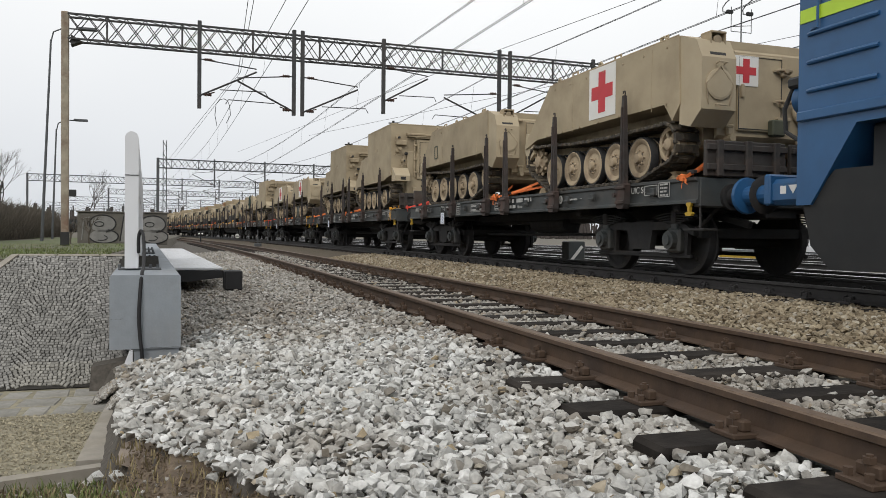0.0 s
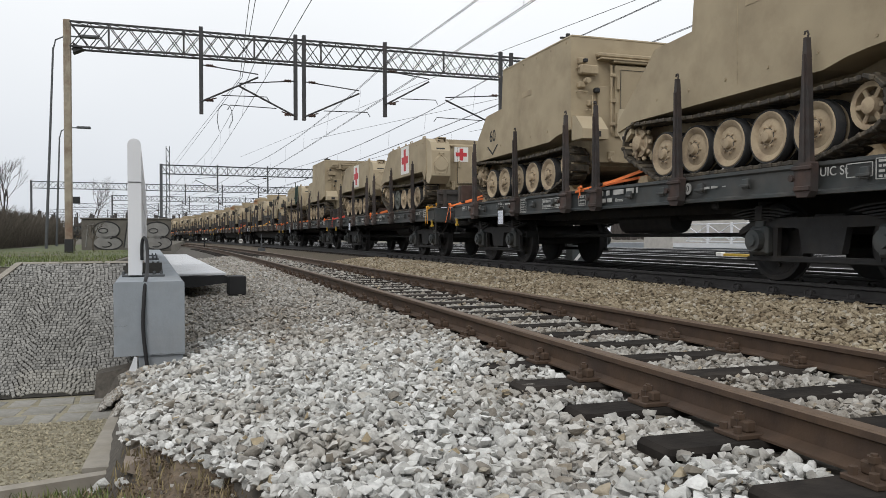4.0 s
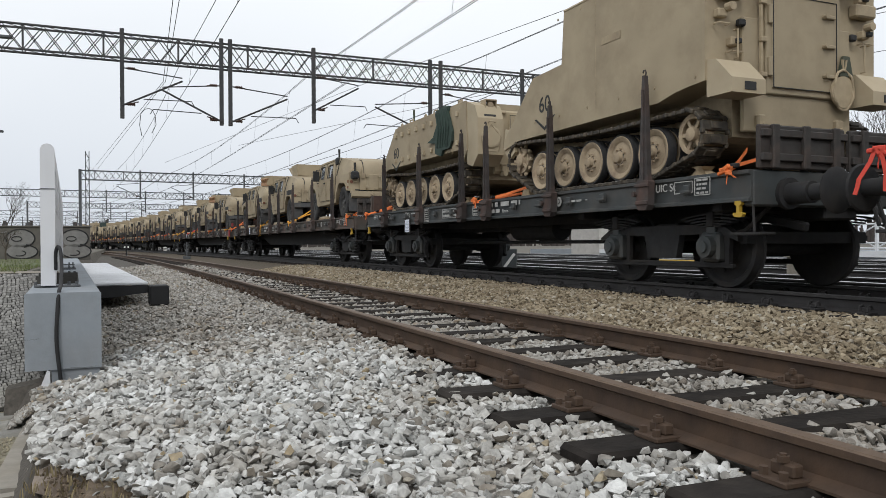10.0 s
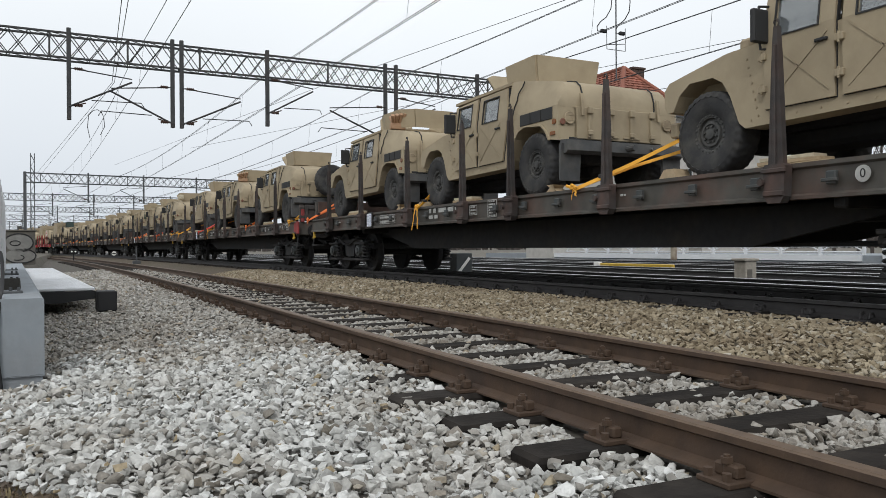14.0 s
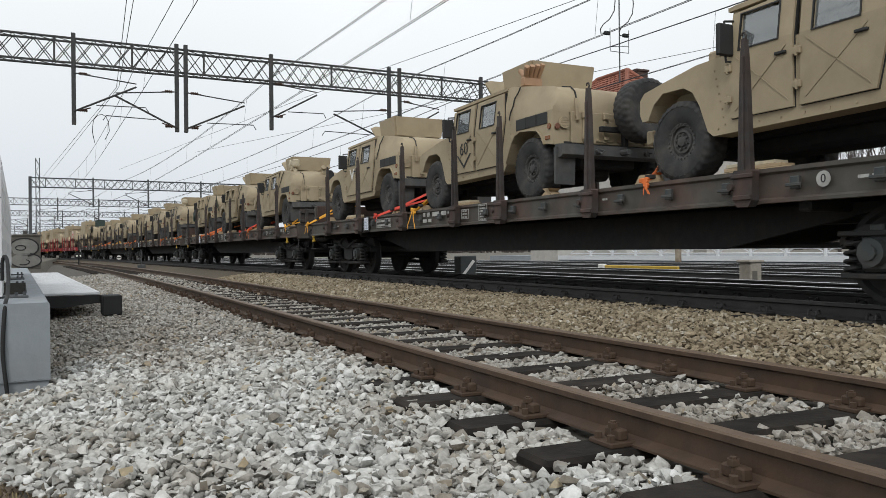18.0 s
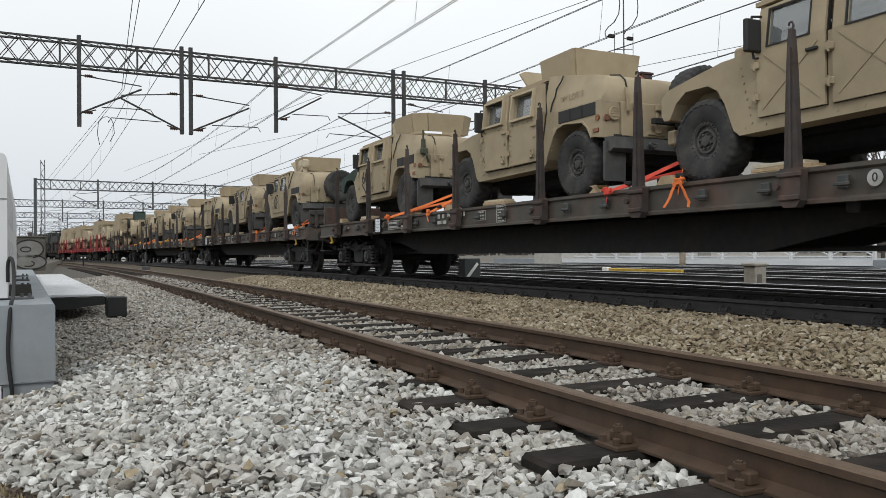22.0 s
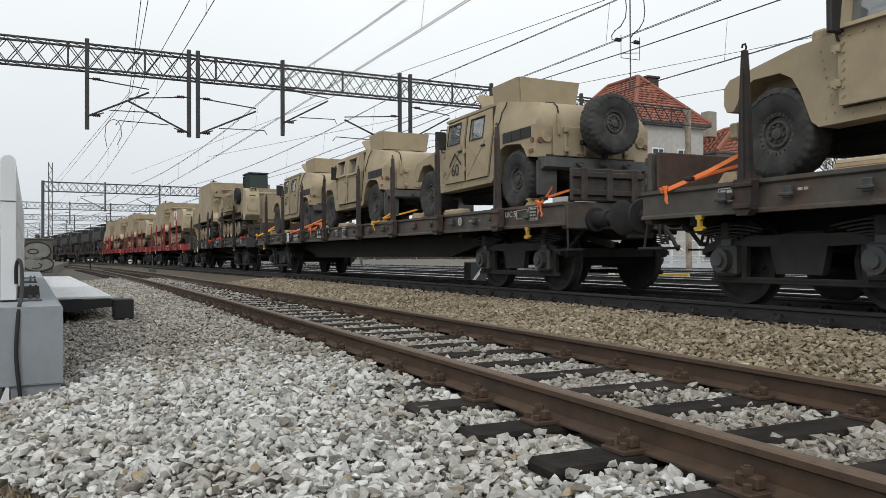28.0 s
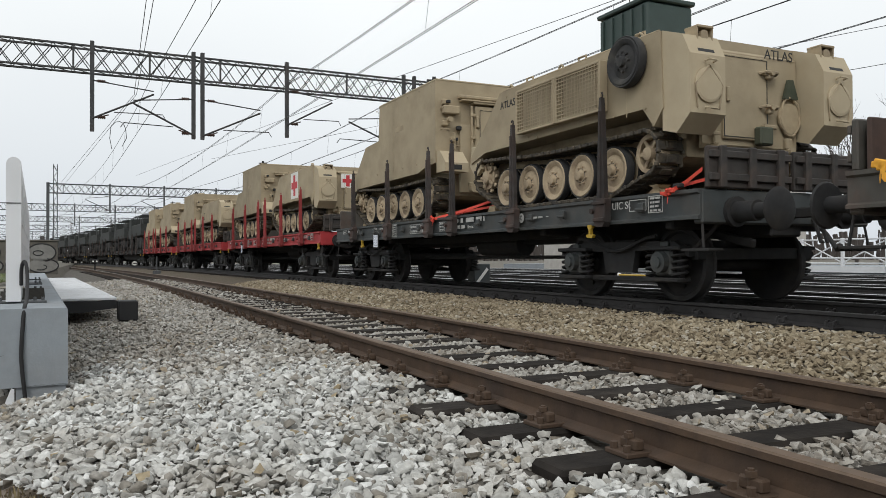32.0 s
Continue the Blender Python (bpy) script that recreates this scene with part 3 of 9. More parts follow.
def gantry(s, lo, hi, z0, h, mat_, label, drops=(), posts=(), d=0.5, fine=True):
    root = thing("catenary_gantry", label, "gantry", group="catenary gantries", at=track_pose(s, 0, 0))
    for z in (0, h):
        for sy in (-d / 2, d / 2):
            part("chord", Geo().box(((lo + hi) / 2, sy, z0 + z), (hi - lo, 0.065, 0.065), 0.01), mat_, root)
    w = 0.58 if fine else 1.6
    n = int((hi - lo) / w)
    w = (hi - lo) / n
    bm_ = shared(("lattice_bay", round(w, 3), h, mat_.name), lambda q: bay_mesh(q, w, h, d), mat_)
    for i in range(n):
        put("lattice_bay", bm_, root, pose(lo + i * w, 0, z0))
        if i % 4 == 2:
            part("batten", Geo().box((lo + i * w, -d / 2, z0 + h / 2), (0.06, 0.05, h), 0.0), mat_, root)
    for x, zb in drops:
        part("drop_post", Geo().box((x, -d / 2 - 0.09, (zb + z0 + h + 0.15) / 2), (0.13, 0.13, z0 + h + 0.15 - zb), 0.01), mat_, root)
    for x, zb, r in posts:
        part("mast", Geo().box((x, 0, (zb + z0 + h + 0.1) / 2), (r, r, z0 + h + 0.1 - zb), 0.02), POST if mat_ is GANTRY else mat_, root, "rust-streaked steel mast")
    return root


def cantilever(root, x, z, reach, mat_=GANTRY):
    """Bracket arm with insulator, stay and steady arm; reach is signed."""
    sgn = 1 if reach > 0 else -1
    arm = part("cantilever", Geo().tube([(x, -0.4, z), (x + reach, -0.4, z + 0.95 * (1 if abs(reach) > 1.6 else 0.4))], 0.032, 6), mat_, root)
    part("stay", Geo().tube([(x, -0.4, z + 1.25), (x + reach, -0.4, z + 1.05)], 0.02, 6), mat_, arm)
    part("steady_arm", Geo().tube([(x + reach * 0.35, -0.4, z + 0.25), (x + reach * 1.15, -0.4, z + 0.28), (x + reach * 1.2, -0.4, z + 0.12)], 0.016, 6), mat_, arm)
    for z0, dz in ((0.05, 0.02), (1.24, -0.005)):
        ins = Geo().cyl((x + sgn * 0.12, -0.4, z + z0 - dz), (x + sgn * 0.50, -0.4, z + z0 + 5 * dz), 0.02, 6)
        ins.lathe([(r_, sgn * (0.16 + 0.03 * k_)) for k_, r_ in enumerate((0.03, 0.06, 0.03, 0.06, 0.03, 0.06, 0.03, 0.06, 0.03))], (x, -0.4, z + z0), "x", 8)
        part("insulator", ins, INSUL, arm, "brown ribbed insulator")


G1 = gantry(28.2, -3.45, 27.0, 6.90, 0.80, GANTRY, "dark lattice catenary gantry spanning the tracks on a rusty mast",
            drops=[(0.62, 4.88), (3.82, 4.83), (4.12, 4.83), (7.1, 5.1), (11.75, 4.7), (12.2, 4.7), (15.9, 4.7), (20.5, 4.7)], posts=[(-3.55, 0.17, 0.225), (27.1, -0.3, 0.225)])
for x, z, r in ((0.62, 5.3, 1.9), (3.82, 4.95, -1.95), (4.12, 4.95, 2.0), (7.1, 5.55, 1.7), (11.75, 4.9, -2.3), (12.2, 5.3, 1.7), (15.9, 4.9, -1.6), (20.5, 4.9, -1.7)):
    cantilever(G1, x, z, r)
part("mast_foot", Geo().box((-3.55, 0, 0.40), (0.25, 0.25, 0.46), 0.02), BLACK_MARK, G1, "black-painted foot of the mast")
part("mast_bracket", Geo().prism([(-3.37, 6.7), (-3.37, 7.05), (-3.05, 6.85)], -0.2, 0.2, "y"), GANTRY, G1)
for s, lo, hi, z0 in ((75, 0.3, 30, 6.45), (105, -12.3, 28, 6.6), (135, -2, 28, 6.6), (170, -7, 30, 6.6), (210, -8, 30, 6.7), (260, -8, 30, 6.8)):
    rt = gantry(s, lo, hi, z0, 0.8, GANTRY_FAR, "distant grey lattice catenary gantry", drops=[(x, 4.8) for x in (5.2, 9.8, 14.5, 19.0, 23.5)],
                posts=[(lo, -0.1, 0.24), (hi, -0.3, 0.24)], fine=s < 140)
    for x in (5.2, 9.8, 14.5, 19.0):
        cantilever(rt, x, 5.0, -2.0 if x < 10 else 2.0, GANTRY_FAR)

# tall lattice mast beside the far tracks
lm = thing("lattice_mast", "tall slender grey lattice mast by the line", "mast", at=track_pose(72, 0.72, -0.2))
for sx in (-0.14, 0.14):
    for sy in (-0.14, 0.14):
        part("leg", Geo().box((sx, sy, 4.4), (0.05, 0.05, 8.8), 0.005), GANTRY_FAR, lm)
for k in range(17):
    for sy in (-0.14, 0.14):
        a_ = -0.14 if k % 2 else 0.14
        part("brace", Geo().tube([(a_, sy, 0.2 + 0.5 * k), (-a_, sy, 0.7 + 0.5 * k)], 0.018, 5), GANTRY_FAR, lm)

# contact wires: one thing a line, with messenger, contact wire and droppers
for side, zc, rise in ((2.53, 5.45, 1.42), (7.18, 5.75, 1.30), (12.28, 6.0, 1.36), (16.3, 6.0, 1.5)):
    root = thing("overhead_line", "thin copper contact wire hung from a sagging carrier wire", "overhead line", group="overhead lines")
    joints = [-30, 28.2, 75, 135, 210, 260]
    top, low = [], []
    for a, b in zip(joints, joints[1:]):
        for k in range(14):
            u = k / 14
            s = a + (b - a) * u
            stag = 0.22 * math.cos(math.pi * (u + joints.index(a)))
            sag = 0.42 * (b - a) / 55 * 4 * u * (1 - u)
            top.append(on_track(s, side + stag * 0.3, zc + rise - sag))
            low.append(on_track(s, side + stag, zc))
    part("carrier_wire", Geo().tube(top, 0.010, 5), WIRE, root)
    part("contact_wire", Geo().tube(low, 0.009, 5), WIRE, root)
    if side > 3:
        part("carrier_wire", Geo().tube([p + Vector((0.07, 0, 0.01)) for p in top], 0.009, 5), WIRE, root)
        part("contact_wire", Geo().tube([p + Vector((0.06, 0, 0)) for p in low], 0.009, 5), WIRE, root)
    for i in range(1, len(top) - 28, 2):
        part("dropper", Geo().tube([top[i], low[i]], 0.005, 4), WIRE, root)
feed = thing("feeder_wire", "pair of thin feeder wires above the siding", "overhead line", group="overhead lines")
part("wire", Geo().tube([(0.3, -20, 6.2), (0.85, 0, 6.15), (1.3, 18, 6.2), (1.52, 28, 6.23), on_track(75, 1.35, 6.9)], 0.009, 5), WIRE, feed)
part("wire", Geo().tube([(0.1, -20, 6.1), (0.65, 0, 6.1), (1.16, 18, 6.18), (1.45, 28, 6.22), on_track(75, 0.9, 6.8)], 0.009, 5), WIRE, feed)
part("jumper", Geo().tube([(1.22, 45, 6.56), (1.11, 45, 7.15), (1.17, 45, 7.76), (1.38, 45, 8.02), (1.59, 45, 8.08), (1.78, 45, 7.98), (1.90, 45, 7.7), (1.94, 45, 7.2), (1.72, 45, 6.74)], 0.018, 6), WIRE, feed)
cross_feed = thing("feeder_wire", "single thin feeder wire crossing the tracks", "overhead line", group="overhead lines")
part("wire", Geo().tube([(16.0, -3.4, 7.3), (12.76, 17.7, 7.6), (11.1, 28.5, 7.82), (10.6, 31.9, 7.9), (4.0, 75, 8.2)], 0.010, 5), WIRE, cross_feed)
for a_, b_ in (((22.46, 13.6, 7.6), (19.2, 22.92, 7.6)), ((21.4, 12.9, 6.2), (19.68, 18.63, 6.2))):
    slant = thing("feeder_wire", "thin wire slanting over the far tracks", "overhead line", group="overhead lines")
    a_, b_ = Vector(a_), Vector(b_)
    part("wire", Geo().tube([a_ - (b_ - a_) * 2.0, a_, b_, b_ + (b_ - a_) * 3.5], 0.010, 5), WIRE, slant)
jump = thing("jumper_loop", "slack jumper cables looping between two wires", "overhead line", group="overhead lines")
for dx in (0.0, 0.55):
    part("jumper", Geo().tube([(11.75 + dx, 15, 7.3), (11.81 + dx, 15, 6.95), (11.85 + dx, 15, 6.62), (11.82 + dx, 15, 6.38), (11.68 + dx, 15, 6.16), (11.50 + dx, 15, 6.02), (11.41 + dx, 15, 5.90), (11.42 + dx, 15, 5.80), (11.56 + dx, 15, 5.81)], 0.013, 6), WIRE, jump)
    part("clamp", Geo().box((11.60 + dx, 15, 5.82), (0.16, 0.08, 0.08), 0.01), BLACK, jump)

# ---- loading ramp beside the siding: its head is a steep bank faced with small setts ----
HEAD_Y, HEAD_Z, HEAD_LEN = 7.06, -0.62, 1.573
SLOPE = radians(41.4)


def on_head(u, v, up=0.0):
    """A point of the bank: u across, v up the slope, lifted off it by up."""
    return Vector((u, HEAD_Y + v * math.cos(SLOPE) - up * math.sin(SLOPE), HEAD_Z + v * math.sin(SLOPE) + up * math.cos(SLOPE)))


def head_left(v):
    """The bank's slanting outer edge."""
    return -2.71 + 1.08 * v / HEAD_LEN


TOP = on_head(0, HEAD_LEN)
g = Geo()
ring = [on_head(-2.72, -0.02), on_head(-0.36, -0.02), on_head(-0.36, HEAD_LEN), on_head(-1.63, HEAD_LEN)]
g.add([*ring, *[Vector((p.x, p.y + 0.6, p.z - 0.3)) for p in ring]], [(0, 1, 2, 3), (7, 6, 5, 4), (0, 4, 5, 1), (1, 5, 6, 2), (2, 6, 7, 3), (3, 7, 4, 0)])
SETT_RAMP = tagged(new("sett_ramp", mesh("sett_ramp", g, JOINT)), "steep ramp head paved with small grey granite setts", "pavement", kind="structure")
kb = thing("ramp_kerb", "pale stone edging along the top of the ramp", "kerb", kind="structure")
x_ = -1.66
while x_ < -0.74:
    part("edging", Geo().box((x_ + 0.19, TOP.y + 0.05, TOP.z - 0.035), (0.37, 0.10, 0.10), 0.012), KERB, kb)
    x_ += 0.38
part("edging", Geo().strip([on_head(head_left(0), 0), on_head(head_left(HEAD_LEN), HEAD_LEN)], 0.06, 0.04, (1, 0, 0)), KERB, kb)
# grassy top of the ramp and its outer flank, falling gently away from the head
g = Geo()
tops = [(TOP.y + 0.08, TOP.z - 0.03), (10.0, 0.34), (12.0, 0.27), (14.7, 0.185)]
g.add([v for y_, z_ in tops for v in ((-8.0, y_ + 0.4, -0.62 if y_ < 12 else 0.1), (-3.2, y_ + 0.25, z_ - 0.62), (-1.67, y_, z_), (-0.70, y_, z_))], [(4 * i + j, 4 * i + j + 1, 4 * i + j + 5, 4 * i + j + 4) for i in range(3) for j in range(3)])
g.add([(-8.0, HEAD_Y, -0.62), (-2.74, HEAD_Y, -0.62), (-1.67, TOP.y + 0.08, TOP.z - 0.03), (-3.2, TOP.y + 0.33, TOP.z - 0.65), (-8.0, TOP.y + 0.48, -0.62)], [(0, 1, 2, 3, 4)])
tagged(new("ramp_bank", mesh("ramp_bank", g, GROUND)), "grassy top and flank of the loading ramp", "bank", kind="structure")

# the ramp stands 3 degrees off the line of the tracks; x across from the wall's face, y along it
RAMP = pose(-0.124, 6.62, 0, 0, 0, 3.0)


def smooth_path(pts, n=6):
    """A rounded path through points."""
    p = [Vector(q) for q in pts]
    p = [p[0] * 2 - p[1]] + p + [p[-1] * 2 - p[-2]]
    out = []
    for i in range(1, len(p) - 2):
        for k in range(n):
            u = k / n
            out.append(0.5 * ((2 * p[i]) + (p[i + 1] - p[i - 1]) * u + (2 * p[i - 1] - 5 * p[i] + 4 * p[i + 1] - p[i + 2]) * u * u + (3 * p[i] - p[i - 1] - 3 * p[i + 1] + p[i + 2]) * u ** 3))
    return out + [p[-2]]


edge = thing("ramp_edge_wall", "blue-grey painted concrete wall along the loading ramp", "concrete wall", at=RAMP)
part("wall_head", Geo().prism([(-0.53, -0.27), (0, -0.27), (0, 0.303), (-0.014, 0.317), (-0.516, 0.317), (-0.53, 0.303)], 0, 17.5, "y"), CONCRETE, edge)
part("wall_foot", Geo().prism([(-0.35, -0.62), (-0.012, -0.62), (-0.012, -0.272), (-0.35, -0.272)], 0.02, 17.5, "y"), CONCRETE, edge)
cr = Geo()
rng = random.Random(9)
for x0, z0, w in ((-0.53, -0.03, 0.10), (-0.26, -0.262, 0.25)):
    cr.tube([(x0 + w * k / 6, -0.0005, z0 + rng.uniform(-0.006, 0.006)) for k in range(7)], 0.0013, 4)
part("hairline_crack", cr, GANTRY_FAR, edge)
wd = Geo().prism([(-0.565, -0.44), (-0.475, -0.44), (-0.478, -0.27), (-0.498, -0.262)], 6.50, 6.54, "y")
tagged(new("stone_wedge", mesh("stone_wedge", wd, WHITE_DECK)), "pale stone wedge leaning at the wall's foot", "stone")

# white guard barrier: rounded hollow steel sections bolted end to end on the wall
rail = thing("guard_barrier", "white-painted steel guard barrier bolted to the wall", "railing", at=RAMP)
W2, ZT, BX = 0.056, 1.49, -0.385
prof = [(BX - W2, 0.335), (BX + W2, 0.335)] + [(BX + W2 * math.cos(a), ZT + W2 * math.sin(a)) for a in [math.pi * k / 8 for k in range(9)]]
for k in range(3):
    s0 = 0.80 + k * 3.0
    part("barrier_section", Geo().prism(prof, s0, s0 + 2.985, "y"), WHITE_PAINT, rail)
    for j in range(2):
        for z in (1.16, 0.66):
            part("recessed_panel", Geo().box((BX + W2 + 0.002, s0 + 0.78 + j * 1.4, z), (0.006, 1.05, 0.34), 0.002), WHITE_DECK, rail)
    for j in range(2):
        fp = Geo().box((BX + 0.07, s0 + 0.12 + j * 2.5, 0.326), (0.36, 0.16, 0.018), 0.004)
        for sx in (-0.10, 0.16, 0.22):
            fp.cyl((BX + sx, s0 + 0.12 + j * 2.5, 0.33), (BX + sx, s0 + 0.12 + j * 2.5, 0.365), 0.014, 6)
        part("foot_plate", fp, GANTRY_FAR, rail, "bolted grey foot plate")
part("seam", Geo().box((BX, 0.797, 1.16), (0.112, 0.005, 0.007)), GANTRY_FAR, rail)
cable = Geo().tube(smooth_path([(-0.492, 7.40, 0.47), (-0.490, 7.38, 0.61), (-0.472, 7.36, 0.668), (-0.448, 7.30, 0.63), (-0.432, 7.15, 0.50), (-0.420, 6.85, 0.37), (-0.420, 6.64, 0.325), (-0.428, 6.597, 0.20), (-0.437, 6.585, 0.0), (-0.430, 6.585, -0.15), (-0.412, 6.585, -0.33), (-0.400, 6.59, -0.50)]), 0.0145, 10)
tagged(new("cable", mesh("cable", cable, BLACK, smooth=True)), "thick black cable hanging down the wall", "cable")

# white bridging plate beside the wall with its dark hinge and rubber block
plate = thing("bridging_plate", "white chequered steel bridging plate lying by the wall", "loading plate", at=RAMP)
for k in range(4):
    part("plate_top", Geo().box((0.45, 8.15 + k * 3.7, 0.082), (0.86, 3.69, 0.040), 0.006), WHITE_DECK, plate)
    for j in range(20):
        part("anti_slip_bar", Geo().box((0.45, 6.40 + k * 3.7 + j * 0.184, 0.1035), (0.80, 0.036, 0.003)), WHITE_DECK, plate)
for x in (0.06, 0.45, 0.84):
    part("stringer", Geo().box((x, 13.7, 0.0), (0.04, 14.7, 0.12)), BLACK, plate)
for k in range(4):
    part("support_leg", Geo().box((0.10, 8.0 + k * 3.0, -0.16), (0.10, 0.10, 0.30), 0.01), BLACK, plate)
part("rubber_block", Geo().box((1.02, 6.15, -0.09), (0.27, 0.38, 0.30), 0.014), BLACK, plate, "black rubber buffer block")
part("hinge_wing", Geo().prism([(0.05, 0.055), (0.88, 0.055), (0.88, -0.06), (0.58, -0.09), (0.40, -0.12), (0.05, -0.11)], 6.25, 6.31, "y"), BLACK, plate)

# kerb and sandy paving in front, at yard level
YARD = pose(0.005, -0.001, -0.094) @ Matrix.Diagonal((1.142, 1.142, 1.142, 1))
kb = thing("low_kerb", "weathered pale kerb stone sunk in the ground", "kerb", kind="structure", at=YARD)
part("kerb_stone", Geo().prism([(-0.56, 4.05), (-0.38, 4.05), (-0.41, 5.40), (-0.55, 5.40)], -0.62, -0.435, "z"), KERB, kb)
part("kerb_stone", Geo().prism([(-1.6, 3.62), (-0.35, 4.0), (-0.37, 4.06), (-1.65, 3.72)], -0.62, -0.449, "z"), KERB, kb)
q = Geo().add([(-3.4, 3.7, -0.455), (-0.56, 4.0, -0.455), (-0.55, 5.2, -0.455), (-3.4, 5.2, -0.455), (-3.4, 3.7, -0.62), (-0.56, 4.0, -0.62), (-0.55, 5.2, -0.62), (-3.4, 5.2, -0.62)],
              [(0, 1, 2, 3), (4, 7, 6, 5), (0, 4, 5, 1), (1, 5, 6, 2), (2, 6, 7, 3), (3, 7, 4, 0)])
tagged(new("sandy_strip", mesh("sandy_strip", q, SAND)), "sandy strip of gravel and dead moss", "pavement", kind="structure").matrix_basis = YARD
q = Geo().add([(-3.6, 5.02, -0.480), (-0.45, 5.02, -0.480), (-0.45, 6.20, -0.480), (-3.6, 6.20, -0.480), (-3.6, 5.02, -0.62), (-0.45, 5.02, -0.62), (-0.45, 6.20, -0.62), (-3.6, 6.20, -0.62)],
              [(0, 1, 2, 3), (4, 7, 6, 5), (0, 4, 5, 1), (1, 5, 6, 2), (2, 6, 7, 3), (3, 7, 4, 0)])
SLAB_STRIP = tagged(new("slab_strip", mesh("slab_strip", q, SAND)), "strip of large worn paving stones with earthy joints", "pavement", kind="structure")
SLAB_STRIP.matrix_basis = YARD
rng = random.Random(21)
for row in range(4):
    x = -3.3 + rng.uniform(0, 0.1)
    while x < -0.50:
        w = rng.uniform(0.14, 0.27)
        d = 0.272 * rng.uniform(0.90, 0.99)
        st = Geo().box((0, 0, 0), (w - 0.018, d - 0.012, 0.06), 0.020)
        part("paving_stone", st, SETT_PIECE, SLAB_STRIP, at=pose(x + w / 2, 5.17 + row * 0.272 + rng.uniform(-0.008, 0.008), -0.5055 + rng.uniform(-0.004, 0.004), rng.uniform(-1.0, 1.0), rng.uniform(-1, 1), rng.uniform(-5, 5)))
        x += w

# loose grit on the sandy strip, grey gravel at the wall's foot
def grit(name, label, spots, count, r0, r1, material, seed):
    rng_ = random.Random(seed)
    q_ = Geo()
    for _ in range(count):
        x0, x1, y0, y1, z0, z1 = spots[rng_.randrange(len(spots))]
        u, v = rng_.random(), rng_.random()
        r = rng_.uniform(r0, r1)
        q_.box((x0 + (x1 - x0) * u, y0 + (y1 - y0) * v, z0 + (z1 - z0) * u), (r * rng_.uniform(1, 2), r * rng_.uniform(1, 2), r), 0, Matrix.Rotation(rng_.uniform(0, 3), 3, (rng_.random(), rng_.random(), rng_.random() + 0.1)))
    me_ = bpy.data.meshes.new(name)
    me_.from_pydata(q_.v, [], q_.f)
    me_.materials.append(material)
    return tagged(new(name, me_), label, "gravel", kind="stuff")


grit("grit", "fine pale grit strewn over the sandy strip", [(-2.6, -0.57, 3.95, 5.2, -0.453, -0.453), (-1.8, -0.57, 4.1, 5.2, -0.453, -0.453)], 5200, 0.003, 0.010, SAND_GRIT, 61).matrix_basis = YARD
grit("foot_gravel", "small grey gravel heaped at the wall's foot", [(-0.46, -0.12, 5.5, 6.6, -0.455, -0.345), (-0.46, -0.2, 5.35, 6.0, -0.455, -0.385)], 2600, 0.010, 0.028, STONE_WHITE, 62)
grit("kerb_gravel", "small grey gravel spilling down to the kerb", [(-0.74, -0.42, 6.3, 7.02, -0.635, -0.40), (-0.60, -0.42, 5.9, 6.9, -0.60, -0.42), (-0.475, -0.40, 4.7, 6.0, -0.60, -0.45)], 4200, 0.008, 0.022, STONE_MID, 64)
grit("earth_clods", "crumbs of brown earth and small pebbles", [(-0.35, 0.75, 2.6, 4.2, -0.392, -0.388), (-0.3, 0.4, 3.2, 4.1, -0.390, -0.386), (-1.2, -0.4, 3.2, 3.8, -0.472, -0.468)], 2400, 0.003, 0.009, SOIL, 65)
grit("pebbles", "scattered pale pebbles on the earth", [(-0.35, 0.6, 2.9, 4.0, -0.386, -0.382), (-1.2, -0.4, 3.3, 3.8, -0.468, -0.464)], 130, 0.005, 0.015, STONE_MID, 66)
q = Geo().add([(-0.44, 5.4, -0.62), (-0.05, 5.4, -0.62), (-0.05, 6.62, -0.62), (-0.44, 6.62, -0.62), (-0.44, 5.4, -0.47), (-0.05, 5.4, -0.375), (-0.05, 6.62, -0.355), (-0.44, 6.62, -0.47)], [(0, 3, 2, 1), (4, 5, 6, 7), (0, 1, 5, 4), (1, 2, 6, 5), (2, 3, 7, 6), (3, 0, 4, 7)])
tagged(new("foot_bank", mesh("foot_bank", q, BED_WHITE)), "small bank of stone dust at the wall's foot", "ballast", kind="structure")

# soil mound at the corner of the ballast
def mound(name, label, x0, x1, y0, y1, zc, amp, material, seed, cat="soil"):
    rng_ = random.Random(seed)
    nx_, ny_ = 26, 26
    vs_ = []
    for j in range(ny_ + 1):
        for i in range(nx_ + 1):
            u, v = i / nx_, j / ny_
            e = min(u, 1 - u, v, 1 - v) * 4
            e = min(1, e)
            p_ = Vector((u * 5 + seed, v * 5, 0))
            vs_.append((x0 + (x1 - x0) * u, y0 + (y1 - y0) * v, -0.62 + (zc + 0.62) * min(1, e * 1.3) + amp * e * (noise.noise(p_) + 0.5 * noise.noise(p_ * 3))))
    w_ = nx_ + 1
    fs_ = [(j * w_ + i, j * w_ + i + 1, (j + 1) * w_ + i + 1, (j + 1) * w_ + i) for j in range(ny_) for i in range(nx_)]
    return tagged(new(name, mesh(name, Geo().add(vs_, fs_), material, smooth=True)), label, cat, kind="structure")


mound("soil_mound", "brown earth heaped at the edge of the ballast", -0.43, 1.15, 1.6, 4.55, -0.385, 0.045, SOIL, 4)
mound("soil_patch", "brown trampled earth with roots", -4.0, -0.4, 1.0, 4.1, -0.475, 0.025, SOIL, 8)


